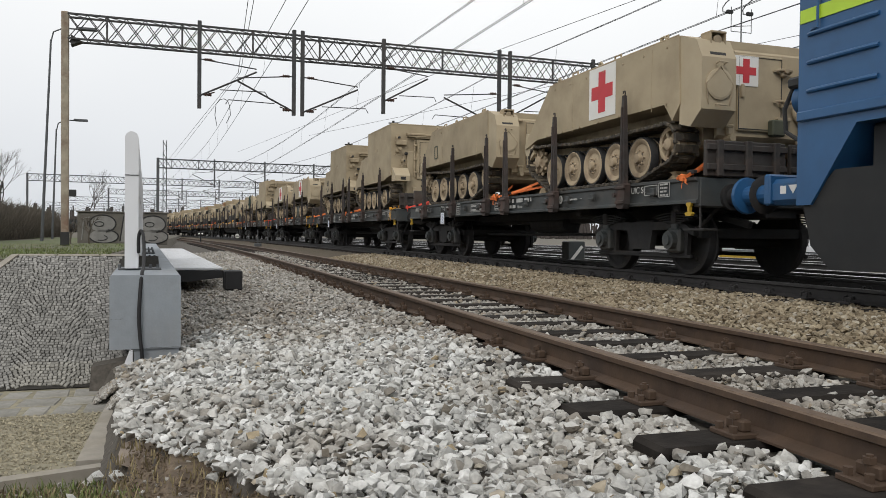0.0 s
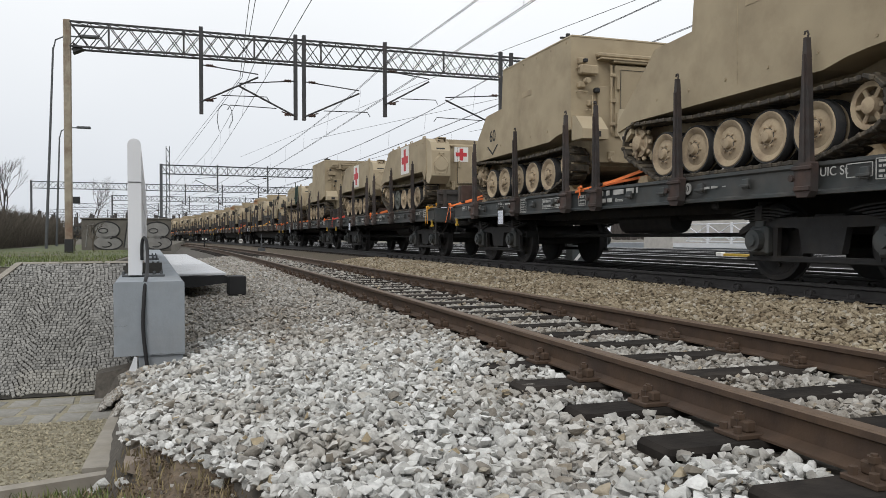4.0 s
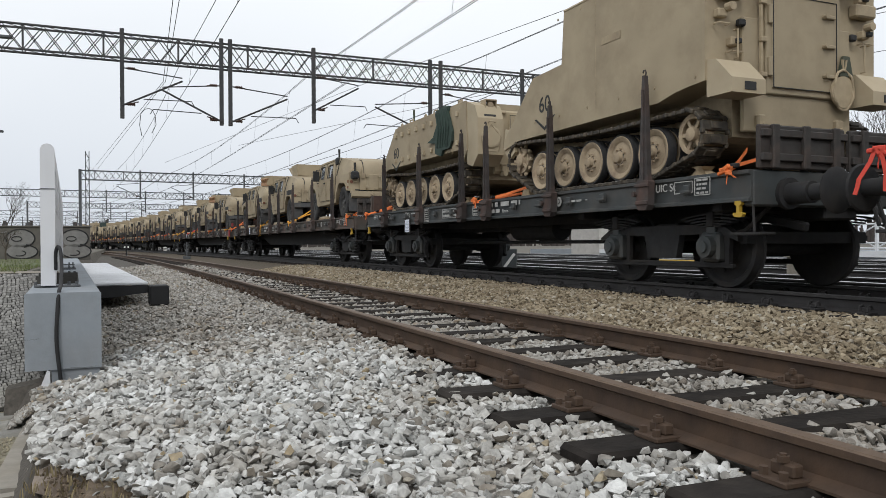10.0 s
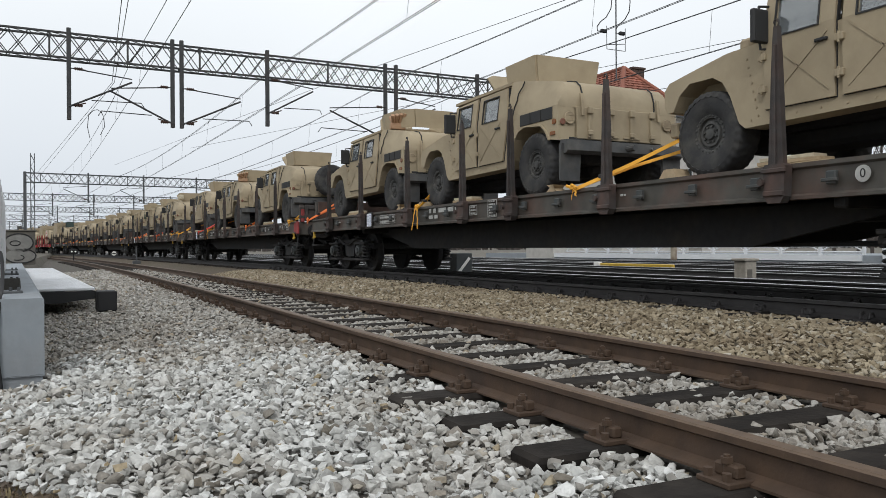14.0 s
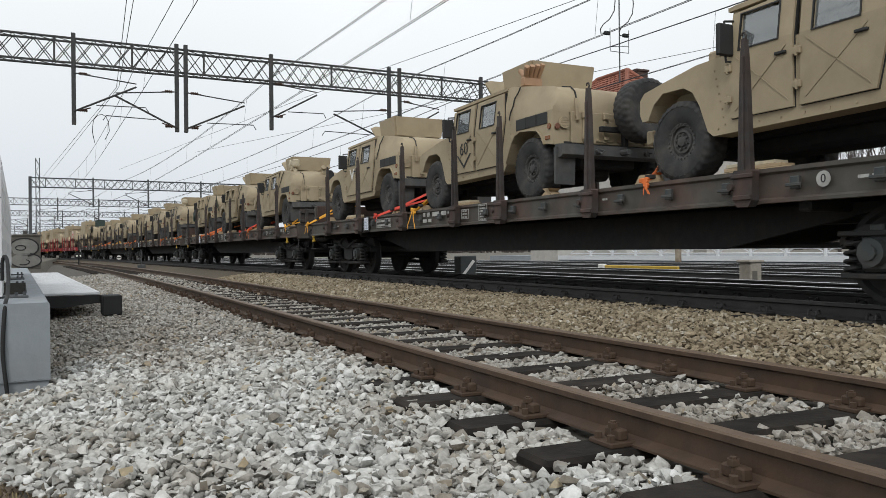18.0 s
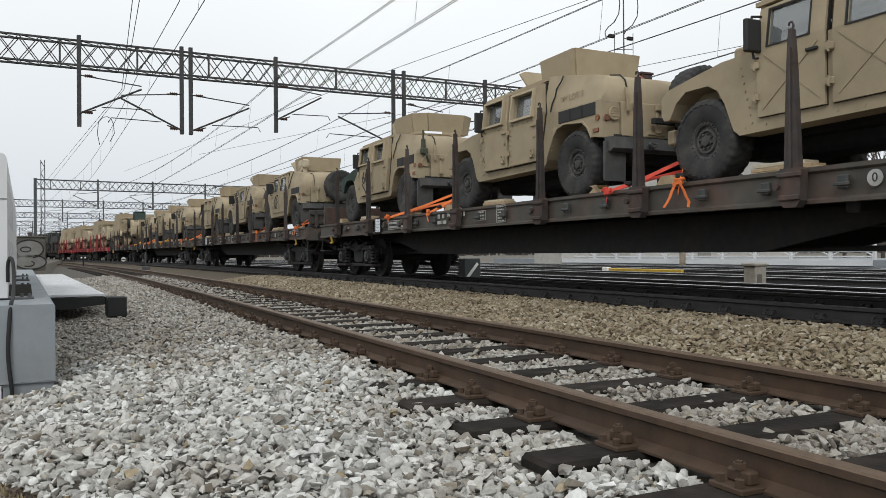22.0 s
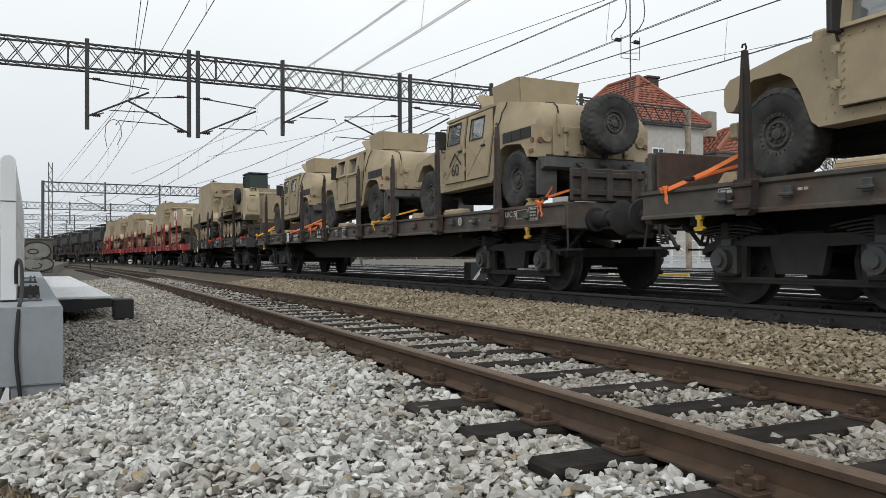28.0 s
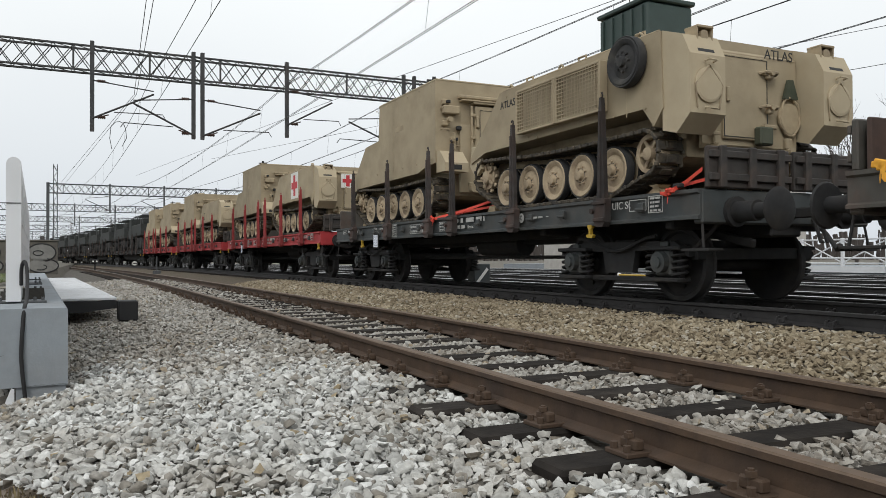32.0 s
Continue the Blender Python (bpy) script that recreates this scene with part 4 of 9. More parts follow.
def blades(name, label, spots, count, hmin, hmax, material, seed):
    rng_ = random.Random(seed)
    q_ = Geo()
    for _ in range(count):
        x0, x1, y0, y1, zf = spots[rng_.randrange(len(spots))]
        x, y = rng_.uniform(x0, x1), rng_.uniform(y0, y1)
        z = zf(x, y) if callable(zf) else zf
        h = rng_.uniform(hmin, hmax)
        a = rng_.uniform(0, 6.28)
        dx, dy = math.cos(a) * h * 0.5, math.sin(a) * h * 0.5
        w = 0.05 * h + 0.002
        px, py = -math.sin(a) * w, math.cos(a) * w
        q_.add([(x - px, y - py, z), (x + px, y + py, z), (x + dx * 0.4 + px * 0.6, y + dy * 0.4 + py * 0.6, z + h * 0.6), (x + dx * 0.4 - px * 0.6, y + dy * 0.4 - py * 0.6, z + h * 0.6), (x + dx, y + dy, z + h)],
               [(0, 1, 2, 3), (3, 2, 4)])
    me_ = bpy.data.meshes.new(name)
    me_.from_pydata(q_.v, [], q_.f)
    me_.materials.append(material)
    return tagged(new(name, me_), label, "grass", kind="stuff")


blades("grass_tufts", "short green grass tufts in trampled earth", [(-1.5, -0.4, 3.3, 3.75, -0.46), (-1.1, -0.2, 3.0, 3.6, -0.46)], 2600, 0.012, 0.05, GRASS, 2)
blades("dead_grass", "dry straw-coloured grass on the earth", [(-1.2, -0.3, 3.0, 3.7, -0.47), (-0.4, 0.7, 2.3, 4.1, -0.385)], 2800, 0.012, 0.06, DRY_GRASS, 12)
VERGE = mat("mossy_verge", (0.085, 0.105, 0.042), 0.95, 0, 0.35, 3, 0.7, 18, stain=(0.13, 0.105, 0.065), stain_amt=0.7, stain_scale=0.35)
g = Geo()
rows_ = [14.66, 17, 20, 24, 29, 35, 44, 60]
for i, y in enumerate(rows_):
    g.v += [(x, y, 0.182 + 0.05 * noise.noise(Vector((x * 0.5, y * 0.4, 1.0)))) for x in (-40, -20, -12, -8, -6, -4.5, -3.2, -1.75)]
for i in range(len(rows_) - 1):
    for j in range(7):
        g.f.append((i * 8 + j, i * 8 + j + 1, i * 8 + j + 9, i * 8 + j + 8))
        g.m.append(0)
tagged(new("verge", mesh("verge", g, VERGE, smooth=True)), "mossy winter grass verge behind the ramp", "grass", kind="structure")
blades("grass_verge", "thin winter grass on the verge", [(-16, -1.7, 15, 30, 0.16), (-9, -1.7, 15, 22, 0.16)], 16000, 0.03, 0.11, GRASS, 3)
blades("bank_grass", "short winter grass on top of the ramp", [(-1.66, -0.72, TOP.y + 0.12, 14.6, lambda x, y: float(np.interp(y, [TOP.y + 0.08, 10.0, 12.0, 14.7], [TOP.z - 0.03, 0.34, 0.27, 0.185])))], 7000, 0.015, 0.05, GRASS, 13)


# ---- wall with graffiti, lamp posts, scrub and trees on the verge ----
gw = thing("graffiti_wall", "low grey wall sprayed with bold black and white graffiti", "wall", at=pose(-2.65, 33.2, 0.1, 0, 0, 2))
part("wall_body", Geo().box((0, 0.3, 0.66), (3.3, 0.6, 1.26), 0.02), GRAFFITI_WALL, gw)
part("wall_cap", Geo().box((0, 0.3, 1.315), (3.4, 0.7, 0.05), 0.015), GRAFFITI_WALL, gw)


def ring_pts(cx, cz, rx, rz, a0, a1, n=16):
    return [(cx + rx * math.cos(radians(a0 + (a1 - a0) * k / n)), cz + rz * math.sin(radians(a0 + (a1 - a0) * k / n))) for k in range(n + 1)]


def spray(pts, r, material):
    part("graffiti_stroke", Geo().tube([(x, -0.004, z) for x, z in pts], r, 6), material, gw)


def fill(pts):
    part("graffiti_fill", Geo().prism(pts, -0.004, 0.004, "y"), SPRAY_GREY, gw)


for dx in (-0.75, 1.10):
    fill(ring_pts(dx, 0.86, 0.48, 0.34, 0, 360))
    fill(ring_pts(dx + 0.05, 0.36, 0.52, 0.27, 0, 360))
    spray(ring_pts(dx, 0.86, 0.48, 0.34, 215, -75), 0.026, BLACK_MARK)
    spray(ring_pts(dx + 0.05, 0.36, 0.52, 0.27, 75, -165), 0.026, BLACK_MARK)
    spray(ring_pts(dx - 0.12, 0.84, 0.17, 0.09, 0, 360), 0.020, BLACK_MARK)
    spray(ring_pts(dx - 0.05, 0.30, 0.22, 0.10, 60, -120), 0.020, BLACK_MARK)
fill([(-0.1, 0.15), (0.35, 0.15), (0.45, 1.15), (0.05, 1.15)])
spray([(-0.12, 0.18), (0.02, 1.16), (0.20, 1.16), (0.22, 0.7), (0.36, 0.7), (0.40, 1.16), (0.52, 1.14), (0.40, 0.18)], 0.024, BLACK_MARK)
spray([(-1.5, 0.2), (-1.42, 1.05), (-1.2, 1.1)], 0.024, SPRAY_GREY)


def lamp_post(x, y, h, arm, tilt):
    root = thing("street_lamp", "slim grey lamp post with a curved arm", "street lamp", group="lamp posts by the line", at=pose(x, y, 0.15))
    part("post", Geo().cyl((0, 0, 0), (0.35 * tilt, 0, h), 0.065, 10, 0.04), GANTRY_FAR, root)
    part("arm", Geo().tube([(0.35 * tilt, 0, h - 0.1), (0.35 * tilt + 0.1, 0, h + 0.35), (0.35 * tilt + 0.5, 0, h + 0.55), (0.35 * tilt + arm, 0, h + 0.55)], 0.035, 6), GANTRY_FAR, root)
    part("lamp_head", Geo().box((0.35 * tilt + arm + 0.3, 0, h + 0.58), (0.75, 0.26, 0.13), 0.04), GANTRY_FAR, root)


lamp_post(-6.35, 38.0, 8.9, 1.2, 1)
lamp_post(-7.8, 50.0, 6.4, 1.0, 0.6)
sg = thing("signal_post", "thin post with a dark signal board", "signal", at=pose(-6.3, 45, 0.15))
part("post", Geo().cyl((0, 0, 0), (0, 0, 2.9), 0.05, 8), GANTRY_FAR, sg)
part("board", Geo().box((0.2, 0, 2.5), (0.45, 0.1, 0.36), 0.02), BLACK_MARK, sg)
ds = thing("dwarf_signal", "small black dwarf signal between the tracks", "signal", at=pose(0.55, 62, -0.3))
part("signal_mast", Geo().cyl((0, 0, 0), (0, 0, 0.7), 0.05, 8), BLACK, ds)
part("signal_head", Geo().box((0, 0, 0.85), (0.55, 0.2, 0.34), 0.03), BLACK, ds)
for sx in (-0.12, 0.12):
    part("signal_lens", Geo().cyl((sx, -0.1, 0.85), (sx, -0.13, 0.85), 0.06, 12), WHITE_MARK, ds)
tp = thing("track_marker", "thin post with a round white disc beside the rails", "marker", at=track_pose(46.5, 4.9, -0.1))
part("post", Geo().cyl((0, 0, 0), (0, 0, 0.95), 0.03, 8).box((0, 0, 0.05), (0.4, 0.3, 0.2), 0.02), GANTRY_FAR, tp)
tm = thing("point_marker", "round white disc marker beside the rails", "marker", at=track_pose(60, 5.3, -0.1))
part("disc", Geo().cyl((0, 0, 0.5), (0, -0.05, 0.5), 0.16, 16), WHITE_MARK, tm)
part("disc_bar", Geo().box((0, -0.06, 0.5), (0.28, 0.02, 0.07)), BLACK, tm)


def bare_tree(name, label, x, y, z, h, seed, spread=0.5, levels=5, material=BARK, trunk=0.12):
    rng_ = random.Random(seed)
    root = thing(name, label, "tree" if h > 3 else "bush", group="bare winter trees" if h > 3 else "bare bushes", at=pose(x, y, z))
    lv = {}

    def grow(p, d, ln, r, k):
        if k >= levels:
            return
        q_ = lv.setdefault("trunk" if k < 2 else "crown", Geo())
        e = p + d * ln
        mid = p + d * ln * 0.5 + Vector((rng_.uniform(-1, 1), rng_.uniform(-1, 1), rng_.uniform(-0.4, 0.4))) * ln * 0.06
        q_.tube([p, mid, e], r, 5 if k < 2 else 3)
        for _ in range(3 if k else 4):
            nd = (d + Vector((rng_.uniform(-1, 1), rng_.uniform(-1, 1), rng_.uniform(-0.2, 0.7))) * spread).normalized()
            grow(p + (e - p) * rng_.uniform(0.55, 1.0), nd, ln * rng_.uniform(0.55, 0.78), r * 0.55, k + 1)

    grow(Vector((0, 0, 0)), Vector((0, 0, 1)), h * 0.36, trunk, 0)
    for nm, q_ in lv.items():
        part(nm, q_, material, root)
    return root


for k, (x, y, h) in enumerate(((-13, 62, 8), (-19, 75, 9), (-11, 95, 9), (-24, 90, 10), (8, 330, 12), (-8, 300, 12), (22, 340, 14), (-26, 60, 8))):
    bare_tree("bare_tree", "leafless winter tree with fine twigs", x, y, 0.0, h, 30 + k, 0.55, 6, trunk=0.07)
for k, (x, y, h) in enumerate(((57, 43.5, 14.5), (61, 43, 15.5), (66, 48, 15), (70, 46, 14), (62, 38.5, 13.5))):
    bare_tree("bare_tree", "leafless winter tree with fine twigs", x, y, -0.3, h, 60 + k, 0.6, 6, trunk=0.16)
for k, (x, y, h) in enumerate(((-3.6, 30.8, 1.5), (-4.3, 31.5, 1.2), (-9.5, 34, 2.4), (-11, 31, 2.6))):
    bare_tree("bare_bush", "small leafless bush by the wall", x, y, 0.12, h, 90 + k, 0.9, 5, SCRUB, 0.03)

# brown thicket along the left side
q = Geo()
rng = random.Random(77)
for _ in range(11000):
    y = rng.uniform(22, 70)
    x = -7.2 - (y - 22) * 0.06 - abs(rng.gauss(0, 2.6)) - (rng.random() < 0.1) * rng.uniform(0, 6)
    h = rng.uniform(0.35, 1.0) * (1.1 + min(1.0, max(0, (-7 - x) * 0.45)))
    b = Vector((x, y, 0.15))
    t_ = b + Vector((rng.gauss(0, 0.35) * h, rng.gauss(0, 0.35) * h, h))
    q.tube([b, (b + t_) / 2 + Vector((rng.gauss(0, 0.08), rng.gauss(0, 0.08), 0)), t_], 0.009, 3)
    for _k in range(2):
        u = rng.uniform(0.4, 0.9)
        s_ = b + (t_ - b) * u
        q.tube([s_, s_ + Vector((rng.gauss(0, 0.3), rng.gauss(0, 0.3), rng.uniform(0.1, 0.5)))], 0.006, 3)
me = bpy.data.meshes.new("thicket")
me.from_pydata(q.v, [], q.f)
me.materials.append(SCRUB)
tagged(new("thicket", me), "brown leafless thicket along the line", "thicket", kind="stuff")
fir = thing("fir_tree", "dark evergreen tree behind the thicket", "tree", at=pose(-13.2, 40, 0.1))
part("trunk", Geo().cyl((0, 0, 0), (0, 0, 4.4), 0.12, 8, 0.03), BARK, fir)
q = Geo()
for _ in range(900):
    z = rng.uniform(0.4, 4.6)
    r = (4.8 - z) * 0.34
    a = rng.uniform(0, 6.28)
    b = Vector((0.2 * math.cos(a), 0.2 * math.sin(a), z))
    e = Vector((r * math.cos(a) * rng.uniform(0.6, 1.1), r * math.sin(a) * rng.uniform(0.6, 1.1), z - rng.uniform(0, 0.35)))
    q.strip([b, e], 0.16, 0.03, (-math.sin(a), math.cos(a), 0.3))
me = bpy.data.meshes.new("foliage")
me.from_pydata(q.v, [], q.f)
me.materials.append(CAMO_GREEN)
put("foliage", me, fir)

# low far wood line that closes the horizon
q = Geo()
rng = random.Random(5)
for _ in range(2600):
    a = rng.uniform(-1.2, 2.2)
    d = rng.uniform(330, 520)
    b = Vector((d * math.sin(a), d * math.cos(a), -0.6))
    h = rng.uniform(5, 13)
    q.tube([b, b + Vector((rng.gauss(0, 1), rng.gauss(0, 1), h))], rng.uniform(0.3, 1.1), 4)
me = bpy.data.meshes.new("far_woods")
me.from_pydata(q.v, [], q.f)
me.materials.append(BARK)
tagged(new("far_woods", me), "low grey line of distant bare woods", "woods", kind="stuff")

# ---- far side: platform with white fence, station house, sheds ----
pf = thing("far_platform", "low concrete platform beyond the yard", "platform", kind="structure")
q = Geo()
sweep(q, [(29.0, -0.5), (29.0, 0.26), (36.0, 0.26), (36.0, -0.5)], 0, [8, 16, 24, 32, 40, 48])
part("platform_slab", q, CONCRETE, pf)
q = Geo()
sweep(q, [(28.9, 0.02), (28.99, 0.02), (28.99, 0.28), (28.9, 0.28)], 0, [20, 28, 36, 40])
part("platform_edge", q, WHITE_PAINT, pf, "white-painted platform edge")
fence = thing("platform_fence", "white lattice fence along the far platform", "fence")
sp = [20 + 1.9 * k for k in range(11)]
for a_, b_ in zip(sp, sp[1:]):
    part("post", Geo().box(on_track(a_, 29.1, 0.86), (0.12, 0.12, 1.2), 0.01), WHITE_PAINT, fence)
    for z0, z1 in ((0.42, 1.36), (1.36, 0.42)):
        part("brace", Geo().tube([on_track(a_, 29.1, z0), on_track(b_, 29.1, z1)], 0.03, 6), WHITE_PAINT, fence)
    for z in (0.40, 0.62, 1.40):
        part("bar", Geo().tube([on_track(a_, 29.1, z), on_track(b_, 29.1, z)], 0.035, 6), WHITE_PAINT, fence)
cb = thing("switch_cabinet", "white switch cabinet on the far side", "cabinet", at=track_pose(18.6, 29.2, 0.0))
part("cabinet_body", Geo().box((0, 0, 0.45), (0.8, 1.0, 1.3), 0.02), WHITE_PAINT, cb)
part("cabinet_door", Geo().box((-0.41, 0, 0.45), (0.02, 0.9, 1.15), 0.01), WHITE_PAINT, cb)
hut = thing("platform_hut", "grey rendered hut at the end of the fence", "hut", at=track_pose(41.5, 30.0, 0.0))
part("hut_wall", Geo().box((0, 0, 0.9), (2.2, 3.0, 2.2), 0.02), PLASTER, hut)
part("hut_roof", Geo().box((0, 0, 2.05), (2.6, 3.4, 0.12), 0.02), GANTRY_FAR, hut)
bs = thing("concrete_stub", "weathered concrete block standing between the rails", "concrete block", at=pose(13.6, 12.6, -0.26))
part("block", Geo().box((0, 0, 0.30), (0.34, 0.34, 0.62), 0.02), KERB, bs)
part("cap", Geo().box((0, 0, 0.63), (0.44, 0.40, 0.06), 0.015), KERB, bs)
part("recess", Geo().box((-0.05, -0.175, 0.25), (0.14, 0.01, 0.34)), GRAFFITI_WALL, bs)
yb = thing("yellow_guard", "yellow timber guard laid along the rails", "guard board", at=track_pose(21.5, 18.6, 0.0))
part("board", Geo().box((0, 0, 0.0), (0.12, 3.8, 0.12), 0.02), YELLOW, yb)
part("end_mark", Geo().box((0, 2.1, 0.0), (0.2, 0.3, 0.2), 0.02), WHITE_MARK, yb)
pd = thing("yard_post", "grey box post with a white diagonal mark", "marker post", at=pose(9.9, 19.2, -0.2))
part("box", Geo().box((0, 0, 0.35), (0.5, 0.4, 0.75), 0.02), WAGON_GREY, pd)
part("diagonal", Geo().box((0, -0.205, 0.4), (0.08, 0.006, 0.5), 0, Matrix.Rotation(radians(40), 3, "Y")), WHITE_MARK, pd)


def hip_house(name, label, x0, x1, y0, y1, ze, zr, run):
    root = thing(name, label, "house", at=pose((x0 + x1) / 2, (y0 + y1) / 2, -0.3))
    hx, hy = (x1 - x0) / 2, (y1 - y0) / 2
    part("wall", Geo().box((0, 0, ze / 2), (2 * hx - 0.7, 2 * hy - 0.7, ze), 0.02), PLASTER, root)
    part("cornice", Geo().box((0, 0, ze - 0.1), (2 * hx - 0.3, 2 * hy - 0.3, 0.22), 0.03), PLASTER, root)
    r0, r1 = Vector((0, -hy + run, zr)), Vector((0, hy - run, zr))
    c = [Vector((-hx, -hy, ze)), Vector((hx, -hy, ze)), Vector((hx, hy, ze)), Vector((-hx, hy, ze))]
    roof = part("roof", Geo().add([*c, r0 - Vector((0, 0, 0.05)), r1 - Vector((0, 0, 0.05))], [(0, 1, 4), (1, 2, 5, 4), (2, 3, 5), (3, 0, 4, 5), (3, 2, 1, 0)]), ROOF_TILE, root, "red clay tile hip roof")
    # tile courses on each slope, one strip of tiles a course
    for a_, b_, t0, t1 in ((c[0], c[1], r0, r0), (c[3], c[0], r1, r0), (c[1], c[2], r0, r1), (c[2], c[3], r1, r1)):
        n_ = 17
        nrm = (b_ - a_).cross(t0 - a_).normalized()
        for k in range(n_):
            u, w_ = k / n_, (k + 1.15) / n_
            p0, p1 = a_.lerp(t0, u), b_.lerp(t1, u)
            q0, q1 = a_.lerp(t0, min(1, w_)), b_.lerp(t1, min(1, w_))
            m_ = max(1, int((p1 - p0).length / 0.45))
            crs = Geo()
            for j in range(m_):
                e0, e1, f0, f1 = p0.lerp(p1, j / m_), p0.lerp(p1, (j + 0.93) / m_), q0.lerp(q1, j / m_), q0.lerp(q1, (j + 0.93) / m_)
                crs.add([e0 + nrm * 0.09, e1 + nrm * 0.09, f1 + nrm * 0.03, f0 + nrm * 0.03, e0 + nrm * 0.02, e1 + nrm * 0.02, (e0 + e1) / 2 + nrm * 0.13, (f0 + f1) / 2 + nrm * 0.06],
                        [(0, 6, 7, 3), (6, 1, 2, 7), (4, 5, 1, 6, 0)])
            part("tile_course", crs, ROOF_TILE, roof)
    for a_, t_ in ((c[0], r0), (c[1], r0), (c[2], r1), (c[3], r1)):
        part("hip_ridge", Geo().tube([a_ + Vector((0, 0, 0.1)), t_ + Vector((0, 0, 0.12))], 0.16, 8), ROOF_TILE, roof)
    part("top_ridge", Geo().tube([r0 + Vector((0, 0, 0.12)), r1 + Vector((0, 0, 0.12))], 0.16, 8), ROOF_TILE, roof)
    part("gutter", Geo().tube([p + Vector((0, 0, -0.02)) for p in (*c, c[0])], 0.09, 6), GANTRY_FAR, root)
    for side in (-1, 1):
        for k in range(3):
            w_ = part("window", Geo().box((side * (hx - 0.36), -hy + (k + 1) * 2 * hy / 4, ze - 2.4), (0.08, 1.0, 1.5), 0.01), WHITE_PAINT, root)
            part("pane", Geo().box((side * (hx - 0.31), -hy + (k + 1) * 2 * hy / 4, ze - 2.4), (0.04, 0.8, 1.3)), DARK_GLASS, w_)
    for k in range(2):
        w_ = part("window", Geo().box((-hx + (k + 1) * 2 * hx / 3, -hy + 0.36, ze - 2.4), (1.0, 0.08, 1.5), 0.01), WHITE_PAINT, root)
        part("pane", Geo().box((-hx + (k + 1) * 2 * hx / 3, -hy + 0.31, ze - 2.4), (0.8, 0.04, 1.3)), DARK_GLASS, w_)
        part("glazing_bar", Geo().box((-hx + (k + 1) * 2 * hx / 3, -hy + 0.28, ze - 2.4), (0.06, 0.03, 1.3)), WHITE_PAINT, w_)
    return root


hs = hip_house("station_house", "pale rendered house with a red tiled hip roof", 32.2, 38.6, 40.0, 50.6, 9.7, 13.4, 3.6)
part("chimney", Geo().box((1.6, -1.0, 12.5), (1.0, 0.8, 2.4), 0.03).box((1.6, -1.0, 13.7), (1.15, 0.95, 0.16), 0.02), RUST_PLATE, hs)
an = Geo().cyl((-0.9, -2.0, 11.6), (-0.9, -2.0, 19.0), 0.05, 6)
for x in (-1.7, -0.1):
    an.tube([(-0.9 + (x + 0.9), -2.0, 14.6), (-0.9 + (x + 0.9), -2.0, 16.2)], 0.025, 5)
an.tube([(-1.7, -2.0, 14.9), (-0.1, -2.0, 15.1)], 0.025, 5).tube([(-1.7, -2.0, 14.6), (-0.1, -2.0, 14.6)], 0.025, 5)
part("roof_aerial", an, GANTRY_FAR, hs, "tall thin radio aerial")
hb = hip_house("rear_house", "lower house with a red tiled roof behind", 42.5, 52.0, 43.5, 50.5, 8.6, 11.0, 3.0)
part("chimney", Geo().box((-2.6, -0.5, 11.2), (0.9, 0.8, 2.0), 0.03), KERB, hb)

# ---- flat wagons; y runs back along the train, 0 at the wagon's middle, z from the rail head ----
DECK = 1.285


def wheelset_mesh(g):
    for sx in (-1, 1):
        g.lathe([(0.10, sx * 0.70), (0.36, sx * 0.70), (0.40, sx * 0.685), (0.475, sx * 0.685), (0.49, sx * 0.705), (0.46, sx * 0.715), (0.455, sx * 0.82), (0.40, sx * 0.825), (0.37, sx * 0.79), (0.16, sx * 0.775), (0.13, sx * 0.84), (0.06, sx * 0.86)], n=28)
        for k in range(3):
            a = k * 2.09
            g.cyl((sx * 0.79, 0.27 * math.cos(a), 0.27 * math.sin(a)), (sx * 0.802, 0.27 * math.cos(a), 0.27 * math.sin(a)), 0.03, 8)
    g.cyl((-0.7, 0, 0), (0.7, 0, 0), 0.085, 10)


def bolster_mesh(g):
    g.box((0, 0, 0.66), (1.9, 0.45, 0.22), 0.03)


def side_frame_mesh(g):
    g.prism([(-1.30, 0.60), (-1.05, 0.73), (-0.5, 0.74), (0.5, 0.74), (1.05, 0.73), (1.30, 0.60), (1.30, 0.54), (1.0, 0.64), (0.45, 0.62), (-0.45, 0.62), (-1.0, 0.64), (-1.30, 0.54)], -0.05, 0.05)
    g.prism([(-0.34, 0.64), (0.34, 0.64), (0.27, 0.34), (-0.27, 0.34)], -0.045, 0.045)
    for sy in (-1, 1):
        for dy in (-0.20, 0.20):
            g.prism([(sy * 0.91 + dy - 0.045, 0.66), (sy * 0.91 + dy + 0.045, 0.66), (sy * 0.91 + dy + 0.03, 0.27), (sy * 0.91 + dy - 0.03, 0.27)], -0.03, 0.03)
    g.box((0, 0, 0.28), (0.05, 2.3, 0.045), 0.008)


def brake_beam_mesh(g):
    g.box((0, 0, 0), (0.05, 2.4, 0.05), 0.008)


def axlebox_mesh(g):
    g.box((0, 0, 0), (0.18, 0.30, 0.34), 0.03)
    g.cyl((-0.09, 0, 0), (-0.17, 0, 0), 0.125, 14)
    g.cyl((-0.17, 0, 0), (-0.20, 0, 0), 0.07, 10)
    g.box((-0.02, 0, 0.20), (0.10, 0.14, 0.10), 0.01)


def leaf_spring_mesh(g):
    for k in range(5):
        ln = 1.02 - k * 0.17
        pts = [(0, -ln / 2 + ln * i / 6, 0.055 * (1 - (2 * i / 6 - 1) ** 2) * (ln ** 2) - k * 0.022) for i in range(7)]
        g.strip(pts, 0.10, 0.018)
    g.box((0, 0, 0.0), (0.13, 0.12, 0.18), 0.01)


